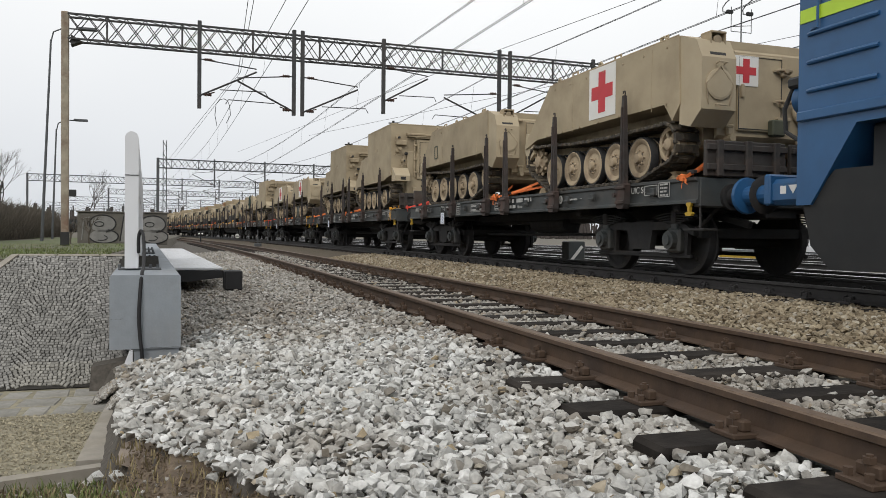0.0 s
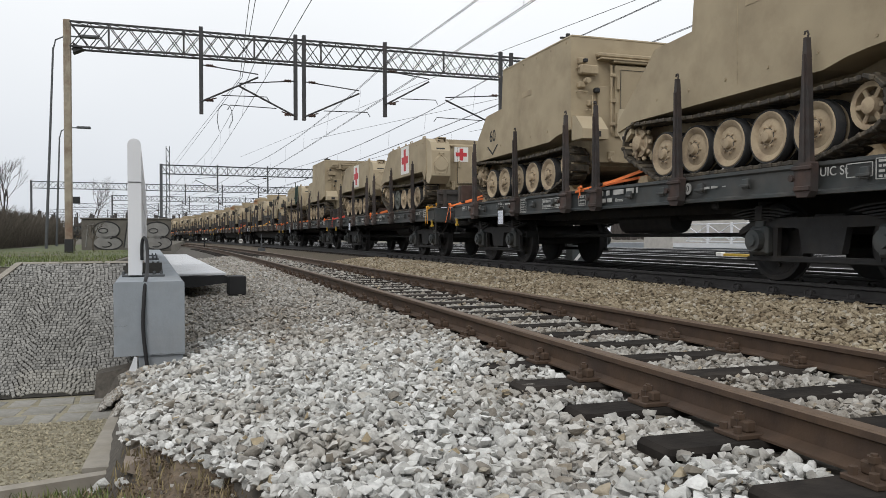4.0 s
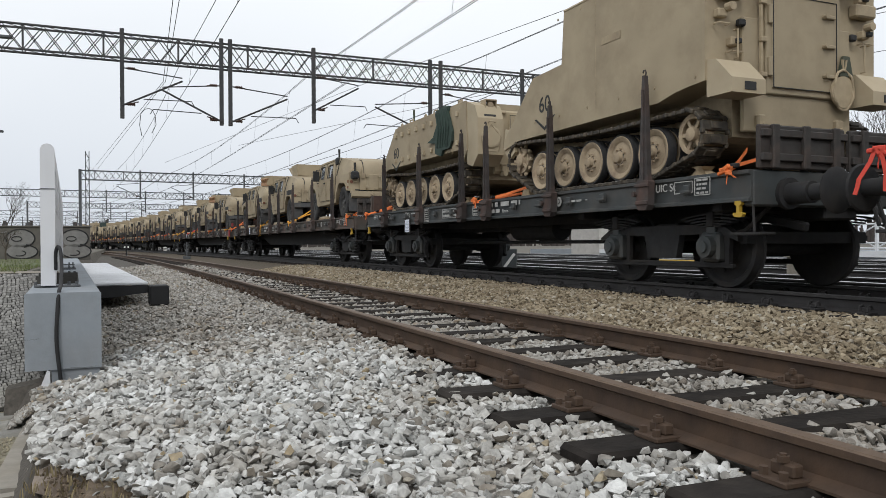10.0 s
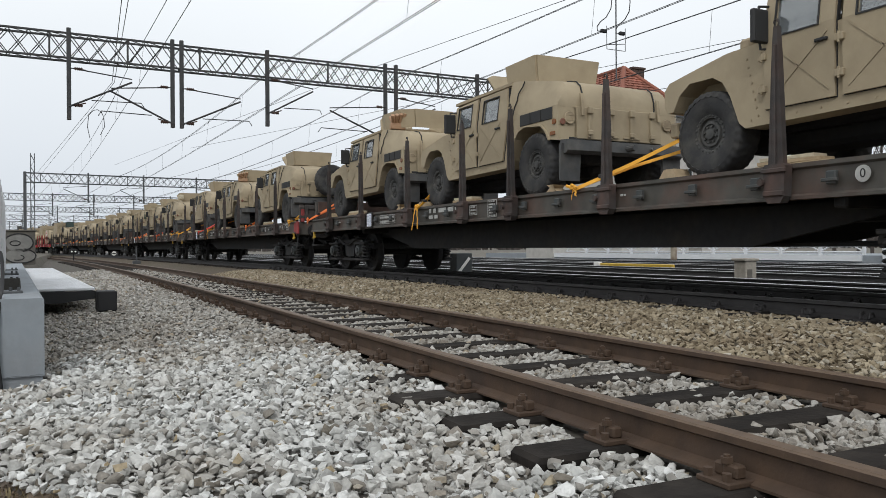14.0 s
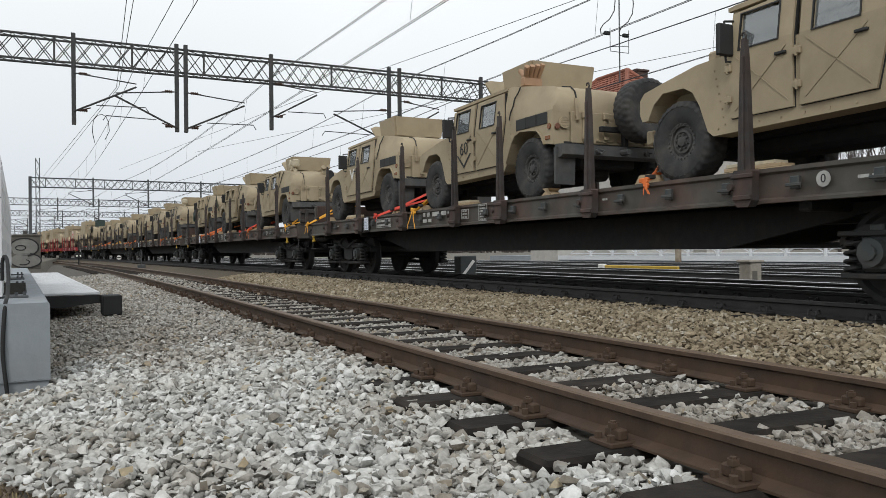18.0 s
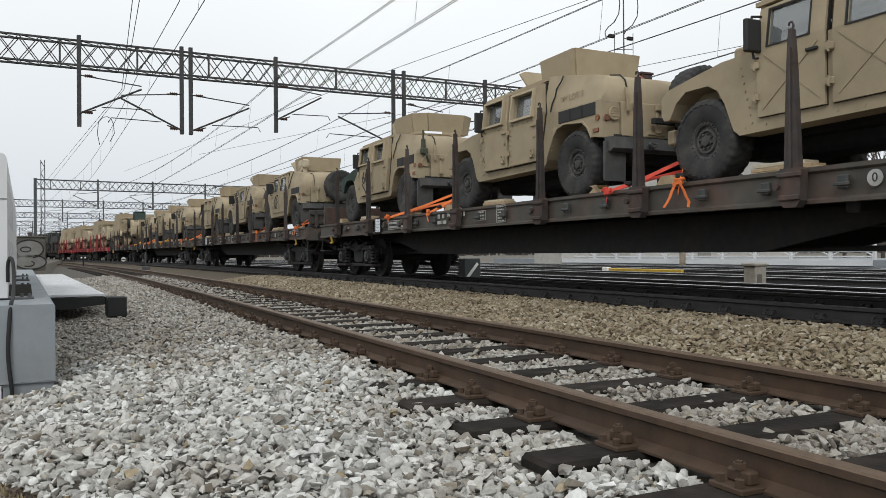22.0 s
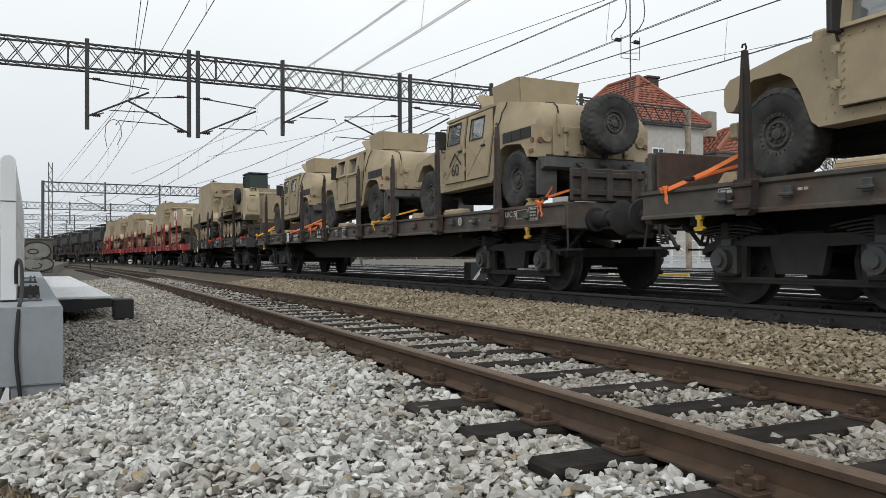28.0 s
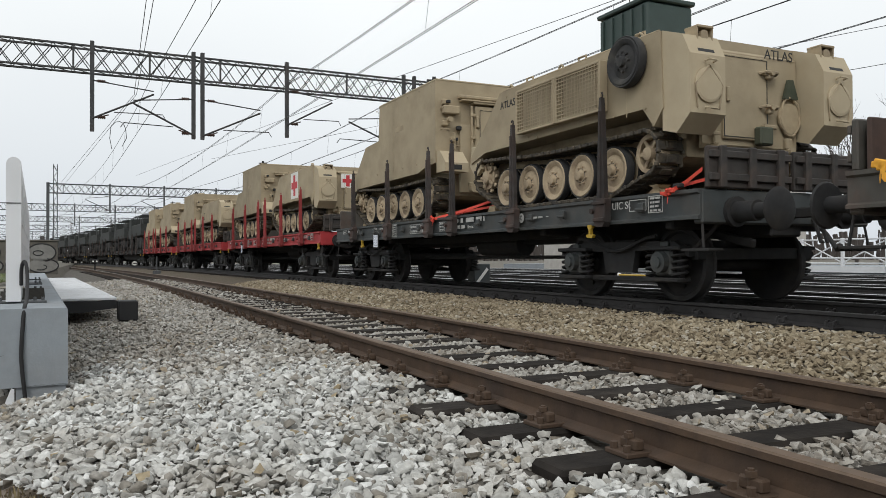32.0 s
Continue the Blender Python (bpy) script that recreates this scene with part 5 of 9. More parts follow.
def coil_spring_mesh(g):
    for sy in (-0.23, 0.23):
        g.tube([(0.085 * math.cos(k * 0.7), sy + 0.085 * math.sin(k * 0.7), -0.16 + k * 0.0082) for k in range(40)], 0.019, 6)
    g.box((0, 0, 0.19), (0.22, 0.68, 0.05), 0.01)
    g.box((0, 0, -0.19), (0.22, 0.62, 0.05), 0.01)


def stake_mesh(g):
    g.prism([(-0.085, -0.33), (0.085, -0.33), (0.088, -0.1), (0.075, 0.12), (0.060, 0.5), (0.046, 0.85), (0.032, 1.10), (0.018, 1.27), (-0.018, 1.27), (-0.032, 1.10), (-0.046, 0.85), (-0.060, 0.5), (-0.075, 0.12), (-0.088, -0.1)], -0.030, 0.030)
    g.box((-0.038, 0, 0.40), (0.035, 0.028, 1.40), 0.008)
    g.prism([(-0.11, -0.30), (-0.07, -0.36), (0.07, -0.36), (0.11, -0.30), (0.12, -0.02), (0.10, 0.0), (-0.10, 0.0), (-0.12, -0.02)], -0.055, 0.045)
    g.box((-0.06, 0, -0.06), (0.035, 0.27, 0.045), 0.008)
    g.box((-0.06, 0, -0.27), (0.035, 0.22, 0.05), 0.008)
    g.cyl((-0.05, 0.13, -0.16), (-0.09, 0.13, -0.16), 0.035, 8)
    g.tube([(0, 0.0, 1.25), (0, -0.020, 1.30), (0, -0.005, 1.335), (0, 0.025, 1.335), (0, 0.035, 1.305)], 0.011, 6)


def buffer_mesh(g):
    g.cyl((0, 0.62, 0), (0, 0.30, 0), 0.115, 18)
    g.cyl((0, 0.64, 0), (0, 0.58, 0), 0.17, 18)
    g.cyl((0, 0.30, 0), (0, 0.04, 0), 0.085, 16)
    g.lathe([(0.08, 0.05), (0.22, 0.04), (0.235, 0.02), (0.20, 0.0)], axis="y", n=20)


def hook_mesh(g):
    g.prism([(-0.075, 0.03), (-0.05, 0.0), (0.05, 0.0), (0.075, 0.03), (0.06, 0.045), (0.018, 0.05), (0.020, 0.12), (0.045, 0.13), (0.045, 0.17), (-0.045, 0.17), (-0.045, 0.13), (-0.020, 0.12), (-0.018, 0.05), (-0.06, 0.045)], -0.022, 0.022)


def bracket_mesh(g):
    g.box((0, 0, 0), (0.05, 0.10, 0.12), 0.01)
    g.box((-0.03, 0, -0.02), (0.03, 0.16, 0.03), 0.005)


def frame_mark(g, w, h, t=0.014):
    """A painted outline lying in the y-z plane."""
    for c, s in (((0, 0, h / 2), (0.004, w, t)), ((0, 0, -h / 2), (0.004, w, t)), ((0, w / 2, 0), (0.004, t, h)), ((0, -w / 2, 0), (0.004, t, h))):
        g.box(c, s)


def text_part(name, body, size, parent, at, material, label=""):
    cu = bpy.data.curves.new(name, "FONT")
    cu.body, cu.size, cu.extrude = body, size, 0.002
    cu.align_x, cu.align_y = "CENTER", "CENTER"
    tmp = bpy.data.objects.new(name, cu)
    scene.collection.objects.link(tmp)
    dg = bpy.context.evaluated_depsgraph_get()
    me = bpy.data.meshes.new_from_object(tmp.evaluated_get(dg))
    bpy.data.objects.remove(tmp)
    me.materials.clear()
    me.materials.append(material)
    return put(name, me, parent, at, label)


def on_side(x, y, z):
    """Writing on the near side of a thing: reads along -y, faces -x."""
    return Matrix(((0, 0, -1, x), (-1, 0, 0, y), (0, 1, 0, z), (0, 0, 0, 1)))


def bogie(root, y, coil, parts):
    at = pose(0, y, 0)
    bg = put("bogie", shared("bolster", bolster_mesh, DARK_STEEL), root, at, "grimy dark two-axle bogie")
    for sx in (-1, 1):
        put("side_frame", shared("side_frame", side_frame_mesh, DARK_STEEL), bg, pose(sx * 0.98, 0, 0))
        put("brake_beam", shared("brake_beam", brake_beam_mesh, DARK_STEEL), bg, pose(sx * 0.98, 0, 0.26))
        put("end_beam", shared("end_beam", lambda q: q.box((0, 0, 0.58), (1.9, 0.1, 0.14), 0.01), DARK_STEEL), bg, pose(0, sx * 1.3, 0))
    for wy in (-0.91, 0.91):
        ws = put("wheelset", shared("wheelset", wheelset_mesh, DARK_STEEL, smooth=True), bg, pose(0, wy, 0.46))
        WHEELSETS.append(ws)
        for sx in (-1, 1):
            m = pose(sx * 1.0, wy, 0.48, 0, 0, 0 if sx < 0 else 180)
            put("axlebox", shared("axlebox", axlebox_mesh, WAGON_GREY if parts else DARK_STEEL), bg, m)
            if coil:
                put("coil_spring", shared("coil_spring", coil_spring_mesh, DARK_STEEL, smooth=True), bg, pose(sx * 1.03, wy, 0.46))
            else:
                put("leaf_spring", shared("leaf_spring", leaf_spring_mesh, DARK_STEEL), bg, pose(sx * 1.02, wy, 0.80))
    if coil:
        for sx in (-1, 1):
            part("brake_pipe", Geo().tube([(sx * 1.08, -0.8 + 0.16 * k, 0.80 - 0.18 * math.sin(math.pi * k / 10) ** 2) for k in range(11)], 0.022, 6), DARK_STEEL, bg)
    return bg


WHEELSETS = []


def flat_wagon(length, stakes, pivot, paint, label, coil=False, end_plate=0.0, near=True, mark=True, hook_y=0.15, patch=False):
    root = thing("flat_wagon", label, "railway wagon", group="flat wagons of the train")
    h = length / 2
    b = h - 0.64
    root_parts = 0
    # frame
    for sx in (-1, 1):
        x = sx * 1.40
        part("side_sill", Geo().prism([(x - sx * 0.12, DECK), (x, DECK), (x, DECK - 0.04), (x - sx * 0.03, DECK - 0.06), (x - sx * 0.03, DECK - 0.28), (x, DECK - 0.30), (x, DECK - 0.33), (x - sx * 0.12, DECK - 0.33)], -b, b, "y"), paint, root)
        if length > 16:
            part("truss_girder", Geo().prism([(-b * 0.70, DECK - 0.33), (b * 0.70, DECK - 0.33), (b * 0.66, 0.86), (b * 0.47, 0.52), (-b * 0.47, 0.52), (-b * 0.66, 0.86)], sx * 0.62 - 0.04, sx * 0.62 + 0.04), DARK_STEEL, root)
        else:
            part("centre_girder", Geo().prism([(-b * 0.52, DECK - 0.33), (b * 0.52, DECK - 0.33), (b * 0.44, 0.84), (-b * 0.44, 0.84)], sx * 0.6 - 0.04, sx * 0.6 + 0.04), DARK_STEEL, root)
    n = int(2 * b / 0.24)
    planks = Geo()
    for i in range(n):
        planks.box((0, -b + (i + 0.5) * 2 * b / n, DECK - 0.028), (2.56, 2 * b / n - 0.012, 0.05), 0.006)
    part("deck", planks, DECK_WOOD, root, "worn plank deck")
    for sy in (-1, 1):
        y = sy * b
        part("headstock", Geo().box((0, y - sy * 0.06, DECK - 0.19), (2.7, 0.14, 0.38), 0.02), paint, root)
        for sx in (-0.875, 0.875):
            put("buffer", shared("buffer", buffer_mesh, DARK_STEEL, smooth=True), root, pose(sx, sy * h, 1.04, 0, 0, 0 if sy < 0 else 180))
        part("draw_hook", Geo().box((0, sy * (b + 0.2), 1.04), (0.06, 0.44, 0.12), 0.02).tube([(0.05, sy * (b + 0.35), 1.0), (0.05, sy * (b + 0.45), 0.7), (-0.05, sy * (b + 0.45), 0.7), (-0.05, sy * (b + 0.35), 1.0)], 0.022, 6), DARK_STEEL, root)
        part("brake_hose", Geo().tube([(0.35, sy * (b + 0.02), 0.98), (0.35, sy * (b + 0.2), 0.8), (0.30, sy * (b + 0.38), 0.62), (0.2, sy * (b + 0.5), 0.66)], 0.028, 8), RUBBER, root)
        # folding end flap in two ribbed halves
        for sx in (-1, 1):
            fl = part("end_flap", Geo().box((sx * 0.66, y, DECK + 0.24), (1.24, 0.07, 0.46), 0.015), FLAP_STEEL if sy < 0 else WAGON_BROWN, root, "ribbed steel end flap")
            for k in range(3):
                put("flap_rib", shared(("flap_rib", sy), lambda q: q.box((0, 0, 0), (0.10, 0.06, 0.46), 0.012), FLAP_STEEL if sy < 0 else WAGON_BROWN), fl, pose(sx * (0.22 + k * 0.44), y + sy * 0.065, DECK + 0.24))
            for z in (0.13, 0.38):
                put("flap_bar", shared(("flap_bar", sy), lambda q: q.box((0, 0, 0), (1.24, 0.04, 0.08), 0.01), FLAP_STEEL if sy < 0 else WAGON_BROWN), fl, pose(sx * 0.66, y + sy * 0.055, DECK + z))
        if end_plate and sy > 0:
            part("end_board", Geo().box((0, y - 0.12, DECK + end_plate / 2), (2.5, 0.05, end_plate), 0.01), RUST_PLATE, root, "rust-brown steel end board")
        for sx in (-1, 1):
            put("lashing_hook", shared("lashing_hook", hook_mesh, YELLOW), root, pose(sx * 1.38, sy * (b - hook_y), DECK - 0.49), "yellow steel hook under the sill")
            st = Geo().tube([(sx * 1.30, sy * (b - 0.05), DECK - 0.2), (sx * 1.34, sy * (b + 0.02), 0.62)], 0.016, 6).box((sx * 1.25, sy * (b - 0.1), 0.62), (0.22, 0.42, 0.03), 0.005)
            part("shunter_step", st, DARK_STEEL, root)
    if patch:
        part("corner_patch", Geo().box((-1.365, -b - 0.005, DECK - 0.17), (0.05, 0.36, 0.34), 0.008), RED_STAKE, root, "red-primed corner plate")
        part("corner_post", Geo().box((-1.20, -b - 0.02, DECK + 0.20), (0.10, 0.10, 0.42), 0.01), RED_STAKE, root)
    for y in stakes:
        for sx in (-1, 1):
            put("stake", shared(("stake", paint is WAGON_RED), stake_mesh, RED_STAKE if paint is WAGON_RED else STAKE_STEEL), root, pose(sx * 1.47, y, DECK, 0, 0, 0 if sx < 0 else 180), "red tapered steel stake" if paint is WAGON_RED else "dark tapered steel stake with hooked tip")
    bogie(root, -pivot, coil, near)
    bogie(root, pivot, coil, near)
    k = 0
    y = -b + 0.9
    while y < b - 0.5:
        if min(abs(y - q) for q in stakes) > 0.25:
            put("lashing_bracket", shared("lashing_bracket", bracket_mesh, paint), root, pose(-1.42, y, DECK - 0.16))
        y += 0.82
    part("centre_sill", Geo().box((0, 0, DECK - 0.30), (0.5, 2 * b - 0.1, 0.42), 0.02), DARK_STEEL, root)
    for y in (-pivot - 1.2, -pivot + 1.5, pivot - 1.5, pivot + 1.2):
        part("cross_member", Geo().box((0, y, DECK - 0.25), (2.5, 0.14, 0.34), 0.02), DARK_STEEL, root)
    for sy in (-1, 1):
        part("brake_lever", Geo().box((-0.5, sy * (b - 0.5), 0.78), (0.08, 0.9, 0.10), 0.02, Matrix.Rotation(radians(12), 3, "X")).tube([(-0.9, sy * (b - 0.15), 0.95), (-0.95, sy * (b - 0.5), 0.66), (-0.8, sy * (b - 1.0), 0.62)], 0.025, 6), DARK_STEEL, root)
    part("brake_tank", Geo().cyl((-0.2, -0.9, 0.78), (-0.2, 0.6, 0.78), 0.2, 14), DARK_STEEL, root)
    part("brake_rigging", Geo().tube([(-0.3, -pivot + 1.3, 0.55), (-0.3, pivot - 1.3, 0.55)], 0.03, 6).box((0.4, 0.4, 0.7), (0.3, 0.5, 0.3), 0.02), DARK_STEEL, root)
    if near and mark:
        x = -1.408
        short = length < 16
        bogie_y, number_y = (-5.0, -1.08) if short else (-7.85, 1.6)

        def mark_part(name, geo, y, z=DECK - 0.15):
            return part(name, geo, WAGON_MARK, root, at=pose(x, y, z))

        def lines(w, h, rows, frame_=True, thick=0.010, seed=1):
            """A stencilled panel: an outline round rows of small bars."""
            rng_ = random.Random(seed)
            q_ = Geo()
            if frame_:
                frame_mark(q_, w, h, thick)
            for j in range(rows):
                y_ = -w / 2 + 0.03
                while y_ < w / 2 - 0.06:
                    d_ = min(rng_.uniform(0.025, 0.08), w / 2 - 0.03 - y_)
                    q_.box((0, -(y_ + d_ / 2), h / 2 - (j + 0.5) * h / rows), (0.004, d_, 0.5 * h / rows))
                    y_ += d_ + 0.018
            return q_

        text_part("lettering", "UIC St", 0.130, root, on_side(x, bogie_y - 0.09, DECK - 0.115), WAGON_MARK)
        fm = Geo()
        frame_mark(fm, 0.30, 0.13, 0.010)
        mark_part("stencil_frame", fm, bogie_y - 0.40, DECK - 0.125)
        mark_part("stencil_panel", lines(0.24, 0.19, 4, seed=2), bogie_y - 0.71, DECK - 0.13)
        # running number in two short lines of bars, type letters after it
        nb = Geo()
        for j, (y_, d_) in enumerate(((0.50, 0.10), (0.32, 0.11), (0.02, 0.30), (-0.30, 0.22), (-0.48, 0.06))):
            nb.box((0, y_, 0.055), (0.004, d_ - 0.02, 0.075))
        nb.box((0, 0.47, -0.055), (0.004, 0.17, 0.06)).box((0, 0.27, -0.055), (0.004, 0.14, 0.06))
        mark_part("number_bar", nb, number_y, DECK - 0.15)
        if short:
            text_part("type_letters", "Rmms", 0.085, root, on_side(x, number_y + 0.0, DECK - 0.215), WAGON_MARK)
        disc = Geo().cyl((0.002, 0, 0), (-0.002, 0, 0), 0.072, 20)
        dy = bogie_y + (2.26 if short else 1.62)
        part("load_disc", disc, WAGON_MARK, root, at=pose(x, dy, DECK - 0.15))
        text_part("load_numeral", "0", 0.11, root, on_side(x - 0.003, dy, DECK - 0.15), BLACK_MARK)
        mark_part("length_mark", Geo().box((0, 0, 0), (0.004, 0.05, 0.012)).box((0, 0.12, 0), (0.004, 0.10, 0.028)).box((0, -0.02, 0), (0.004, 0.12, 0.028)).box((0, -0.2, 0), (0.004, 0.06, 0.010)), dy - 0.5, DECK - 0.16)
        if short:
            mark_part("load_table", lines(0.25, 0.26, 6, seed=3), 2.35, DECK - 0.17)
            mark_part("load_table", lines(0.85, 0.17, 2, seed=4), 1.1, DECK - 0.17)
            mark_part("stencil_panel", lines(0.22, 0.16, 3, seed=5), 0.05, DECK - 0.17)
            mark_part("stencil_panel", lines(0.26, 0.08, 1, seed=6), b - 0.75, DECK - 0.10)
            mark_part("stencil_panel", lines(0.22, 0.08, 1, seed=7), b - 1.12, DECK - 0.10)
            mark_part("stencil_panel", lines(0.24, 0.10, 1, seed=8), 4.7, DECK - 0.12)
            span = Geo().box((0, 0, 0), (0.004, 0.34, 0.008)).box((0, -0.17, 0), (0.004, 0.008, 0.09)).box((0, 0.17, 0), (0.004, 0.008, 0.09)).box((0, -0.42, 0.04), (0.004, 0.30, 0.03))
            mark_part("length_mark", span, 3.5, DECK - 0.14)
            text_part("span_figure", "12,6m", 0.085, root, on_side(x, 3.5, DECK - 0.09), WAGON_MARK)
            wb_y, wb_z = 3.42, DECK - 0.36
        else:
            mark_part("load_table", lines(0.26, 0.26, 6, seed=3), -0.1, DECK - 0.15)
            mark_part("load_table", lines(0.78, 0.17, 2, seed=4), 4.1, DECK - 0.17)
            mark_part("stencil_panel", lines(0.24, 0.15, 3, seed=5), 0.5, DECK - 0.15)
            mark_part("stencil_panel", lines(0.30, 0.13, 2, seed=6), b - 1.4, DECK - 0.13)
            mark_part("stencil_panel", lines(0.20, 0.05, 1, False, seed=7), -3.2, DECK - 0.14)
            mark_part("stencil_panel", lines(0.20, 0.05, 1, False, seed=9), 7.0, DECK - 0.14)
            wb_y, wb_z = 5.05, DECK - 0.155
        holder = part("waybill_holder", Geo().box((0, 0, 0), (0.02, 0.31, 0.33), 0.004), DARK_STEEL, root, at=pose(x - 0.012, wb_y, wb_z))
        part("waybill", Geo().box((0, 0, 0), (0.006, 0.25, 0.27)), PAPER, holder, "white waybill sheet in a holder", at=pose(-0.013, 0, 0))
        gl = Geo()
        for j in range(4):
            gl.box((-0.017, 0, -0.10 + j * 0.062), (0.002, 0.23, 0.004)).box((-0.017, -0.09 + j * 0.06, 0), (0.002, 0.004, 0.24))
        part("ruled_lines", gl, BLUE, holder)
    return root


# ---- tracked carriers; y runs from the rear (-) to the nose (+), z from the deck, near side is -x ----
WHEEL_Y = [-1.35, -0.67, 0.0, 0.67, 1.34]


def road_wheel_mesh(g):
    g.slot = 0
    g.lathe([(0.280, -0.055), (0.305, -0.06), (0.312, -0.045), (0.312, 0.045), (0.305, 0.06), (0.280, 0.055)], n=28, caps=False)
    g.slot = 1
    g.lathe([(0.09, -0.066), (0.14, -0.042), (0.205, -0.030), (0.235, -0.058), (0.275, -0.068), (0.285, -0.06), (0.285, 0.05)], n=28)
    g.slot = 1
    g.lathe([(0.03, -0.115), (0.060, -0.110), (0.072, -0.07), (0.078, -0.05)], n=18)
    g.slot = 0
    g.lathe([(0.080, -0.064), (0.096, -0.066), (0.100, -0.06)], n=18, caps=False)
    g.slot = 1
    for k in range(8):
        a = k * math.pi / 4
        g.cyl((-0.05, 0.115 * math.cos(a), 0.115 * math.sin(a)), (-0.082, 0.115 * math.cos(a), 0.115 * math.sin(a)), 0.016, 6)


def sprocket_mesh(g):
    g.slot = 1
    g.lathe([(0.06, -0.12), (0.10, -0.11), (0.12, -0.05), (0.20, -0.05), (0.20, 0.05)], n=20)
    for k in range(10):
        a = k * math.pi / 5
        g.box((-0.02, 0.235 * math.cos(a), 0.235 * math.sin(a)), (0.05, 0.06, 0.06), 0.012, Matrix.Rotation(a, 3, "X"))
    for k in range(5):
        a = k * math.pi * 0.4
        g.box((-0.07, 0.14 * math.cos(a), 0.14 * math.sin(a)), (0.03, 0.16, 0.045), 0.01, Matrix.Rotation(a, 3, "X"))


def idler_mesh(g):
    g.slot = 1
    g.lathe([(0.05, -0.10), (0.08, -0.09), (0.09, -0.04), (0.10, -0.03), (0.10, 0.03)], n=18)
    g.lathe([(0.185, -0.05), (0.24, -0.055), (0.24, 0.05), (0.185, 0.05), (0.185, -0.05)], n=24, caps=False)
    for k in range(6):
        a = k * math.pi / 3
        g.box((-0.03, 0.14 * math.cos(a), 0.14 * math.sin(a)), (0.03, 0.12, 0.05), 0.01, Matrix.Rotation(a, 3, "X"))


def loop_points():
    """The track's way round idler, road wheels and sprocket."""
    pts = []
    iy, iz, ir = -2.02, 0.50, 0.27
    sy, sz, sr = 2.02, 0.60, 0.27
    for k in range(9):
        a = math.radians(100 + k * 20)
        pts.append((iy + ir * math.cos(a), iz + ir * math.sin(a)))
    for y in (-1.42, -0.7, 0, 0.7, 1.42):
        pts.append((y, 0.03))
    for k in range(9):
        a = math.radians(-80 + k * 20)
        pts.append((sy + sr * math.cos(a), sz + sr * math.sin(a)))
    for y, z in ((1.34, 0.83), (0.67, 0.775), (0.0, 0.755), (-0.67, 0.745), (-1.34, 0.755)):
        pts.append((y, z))
    return pts


def tread_mesh(g):
    pts = loop_points()
    pts.append(pts[0])
    seg = [math.dist(a, b) for a, b in zip(pts, pts[1:])]
    total = sum(seg)
    n = 64
    for i in range(n):
        d = total * i / n
        k = 0
        while d > seg[k]:
            d -= seg[k]
            k += 1
        (y0, z0), (y1, z1) = pts[k], pts[k + 1]
        u = d / seg[k]
        a = math.atan2(z1 - z0, y1 - y0)
        r = Matrix.Rotation(a, 3, "X")
        c = (0, y0 + (y1 - y0) * u, z0 + (z1 - z0) * u)
        g.box(c, (0.38, 0.115, 0.045), 0.008, r)
        n_ = r @ Vector((0, 0, -0.03))
        g.box((c[0], c[1] + n_.y, c[2] + n_.z), (0.15, 0.085, 0.03), 0.006, r)
        for sx in (-0.165, 0.165):
            q = r @ Vector((0, 0.065, 0))
            g.box((sx * 1.1, c[1] + q.y, c[2] + q.z), (0.05, 0.062, 0.056), 0.012, r)


def running_gear(root, wheel_mat, odd=None):
    for sx in (-1, 1):
        flip = 0 if sx < 0 else 180
        put("track", shared("tread", tread_mesh, TRACK_STEEL), root, pose(sx * 1.14, 0, 0.0), "steel track with rubber pads")
        for k, y in enumerate(WHEEL_Y):
            wm = GREY_WHEEL if odd == k and sx < 0 else wheel_mat
            put("road_wheel", shared(("road_wheel", wm.name), road_wheel_mesh, RUBBER, wm, smooth=True), root, pose(sx * 1.20, y, 0.365, k * 17, 0, flip))
            put("road_wheel_inner", shared(("road_wheel", wm.name), road_wheel_mesh, RUBBER, wm, smooth=True), root, pose(sx * 1.02, y, 0.365, k * 29, 0, flip))
        put("idler", shared(("idler", wheel_mat.name), idler_mesh, RUBBER, wheel_mat, smooth=True), root, pose(sx * 1.17, -2.02, 0.50, 0, 0, flip))
        put("sprocket", shared(("sprocket", wheel_mat.name), sprocket_mesh, RUBBER, wheel_mat, smooth=True), root, pose(sx * 1.17, 2.02, 0.60, 0, 0, flip))


def lower_hull_mesh(g):
    g.prism([(-2.30, 0.45), (-2.30, 1.0), (2.2, 1.0), (2.42, 0.75), (2.05, 0.42), (-2.1, 0.40)], -0.90, 0.90)


def hull_m113_mesh(g):
    g.prism([(-2.40, 0.98), (-2.24, 0.78), (-2.05, 1.02), (1.90, 0.99), (2.42, 0.86), (2.43, 0.95), (1.40, 1.88), (-2.36, 1.88)], -1.34, 1.34)


def cupola_mesh(g):
    g.lathe([(0.42, 0), (0.44, 0.06), (0.40, 0.16), (0.30, 0.20)], axis="z", n=20)
    for k in range(8):
        a = k * math.pi / 4
        g.box((0.40 * math.cos(a), 0.40 * math.sin(a), 0.12), (0.10, 0.14, 0.09), 0.01, Matrix.Rotation(a, 3, "Z"))


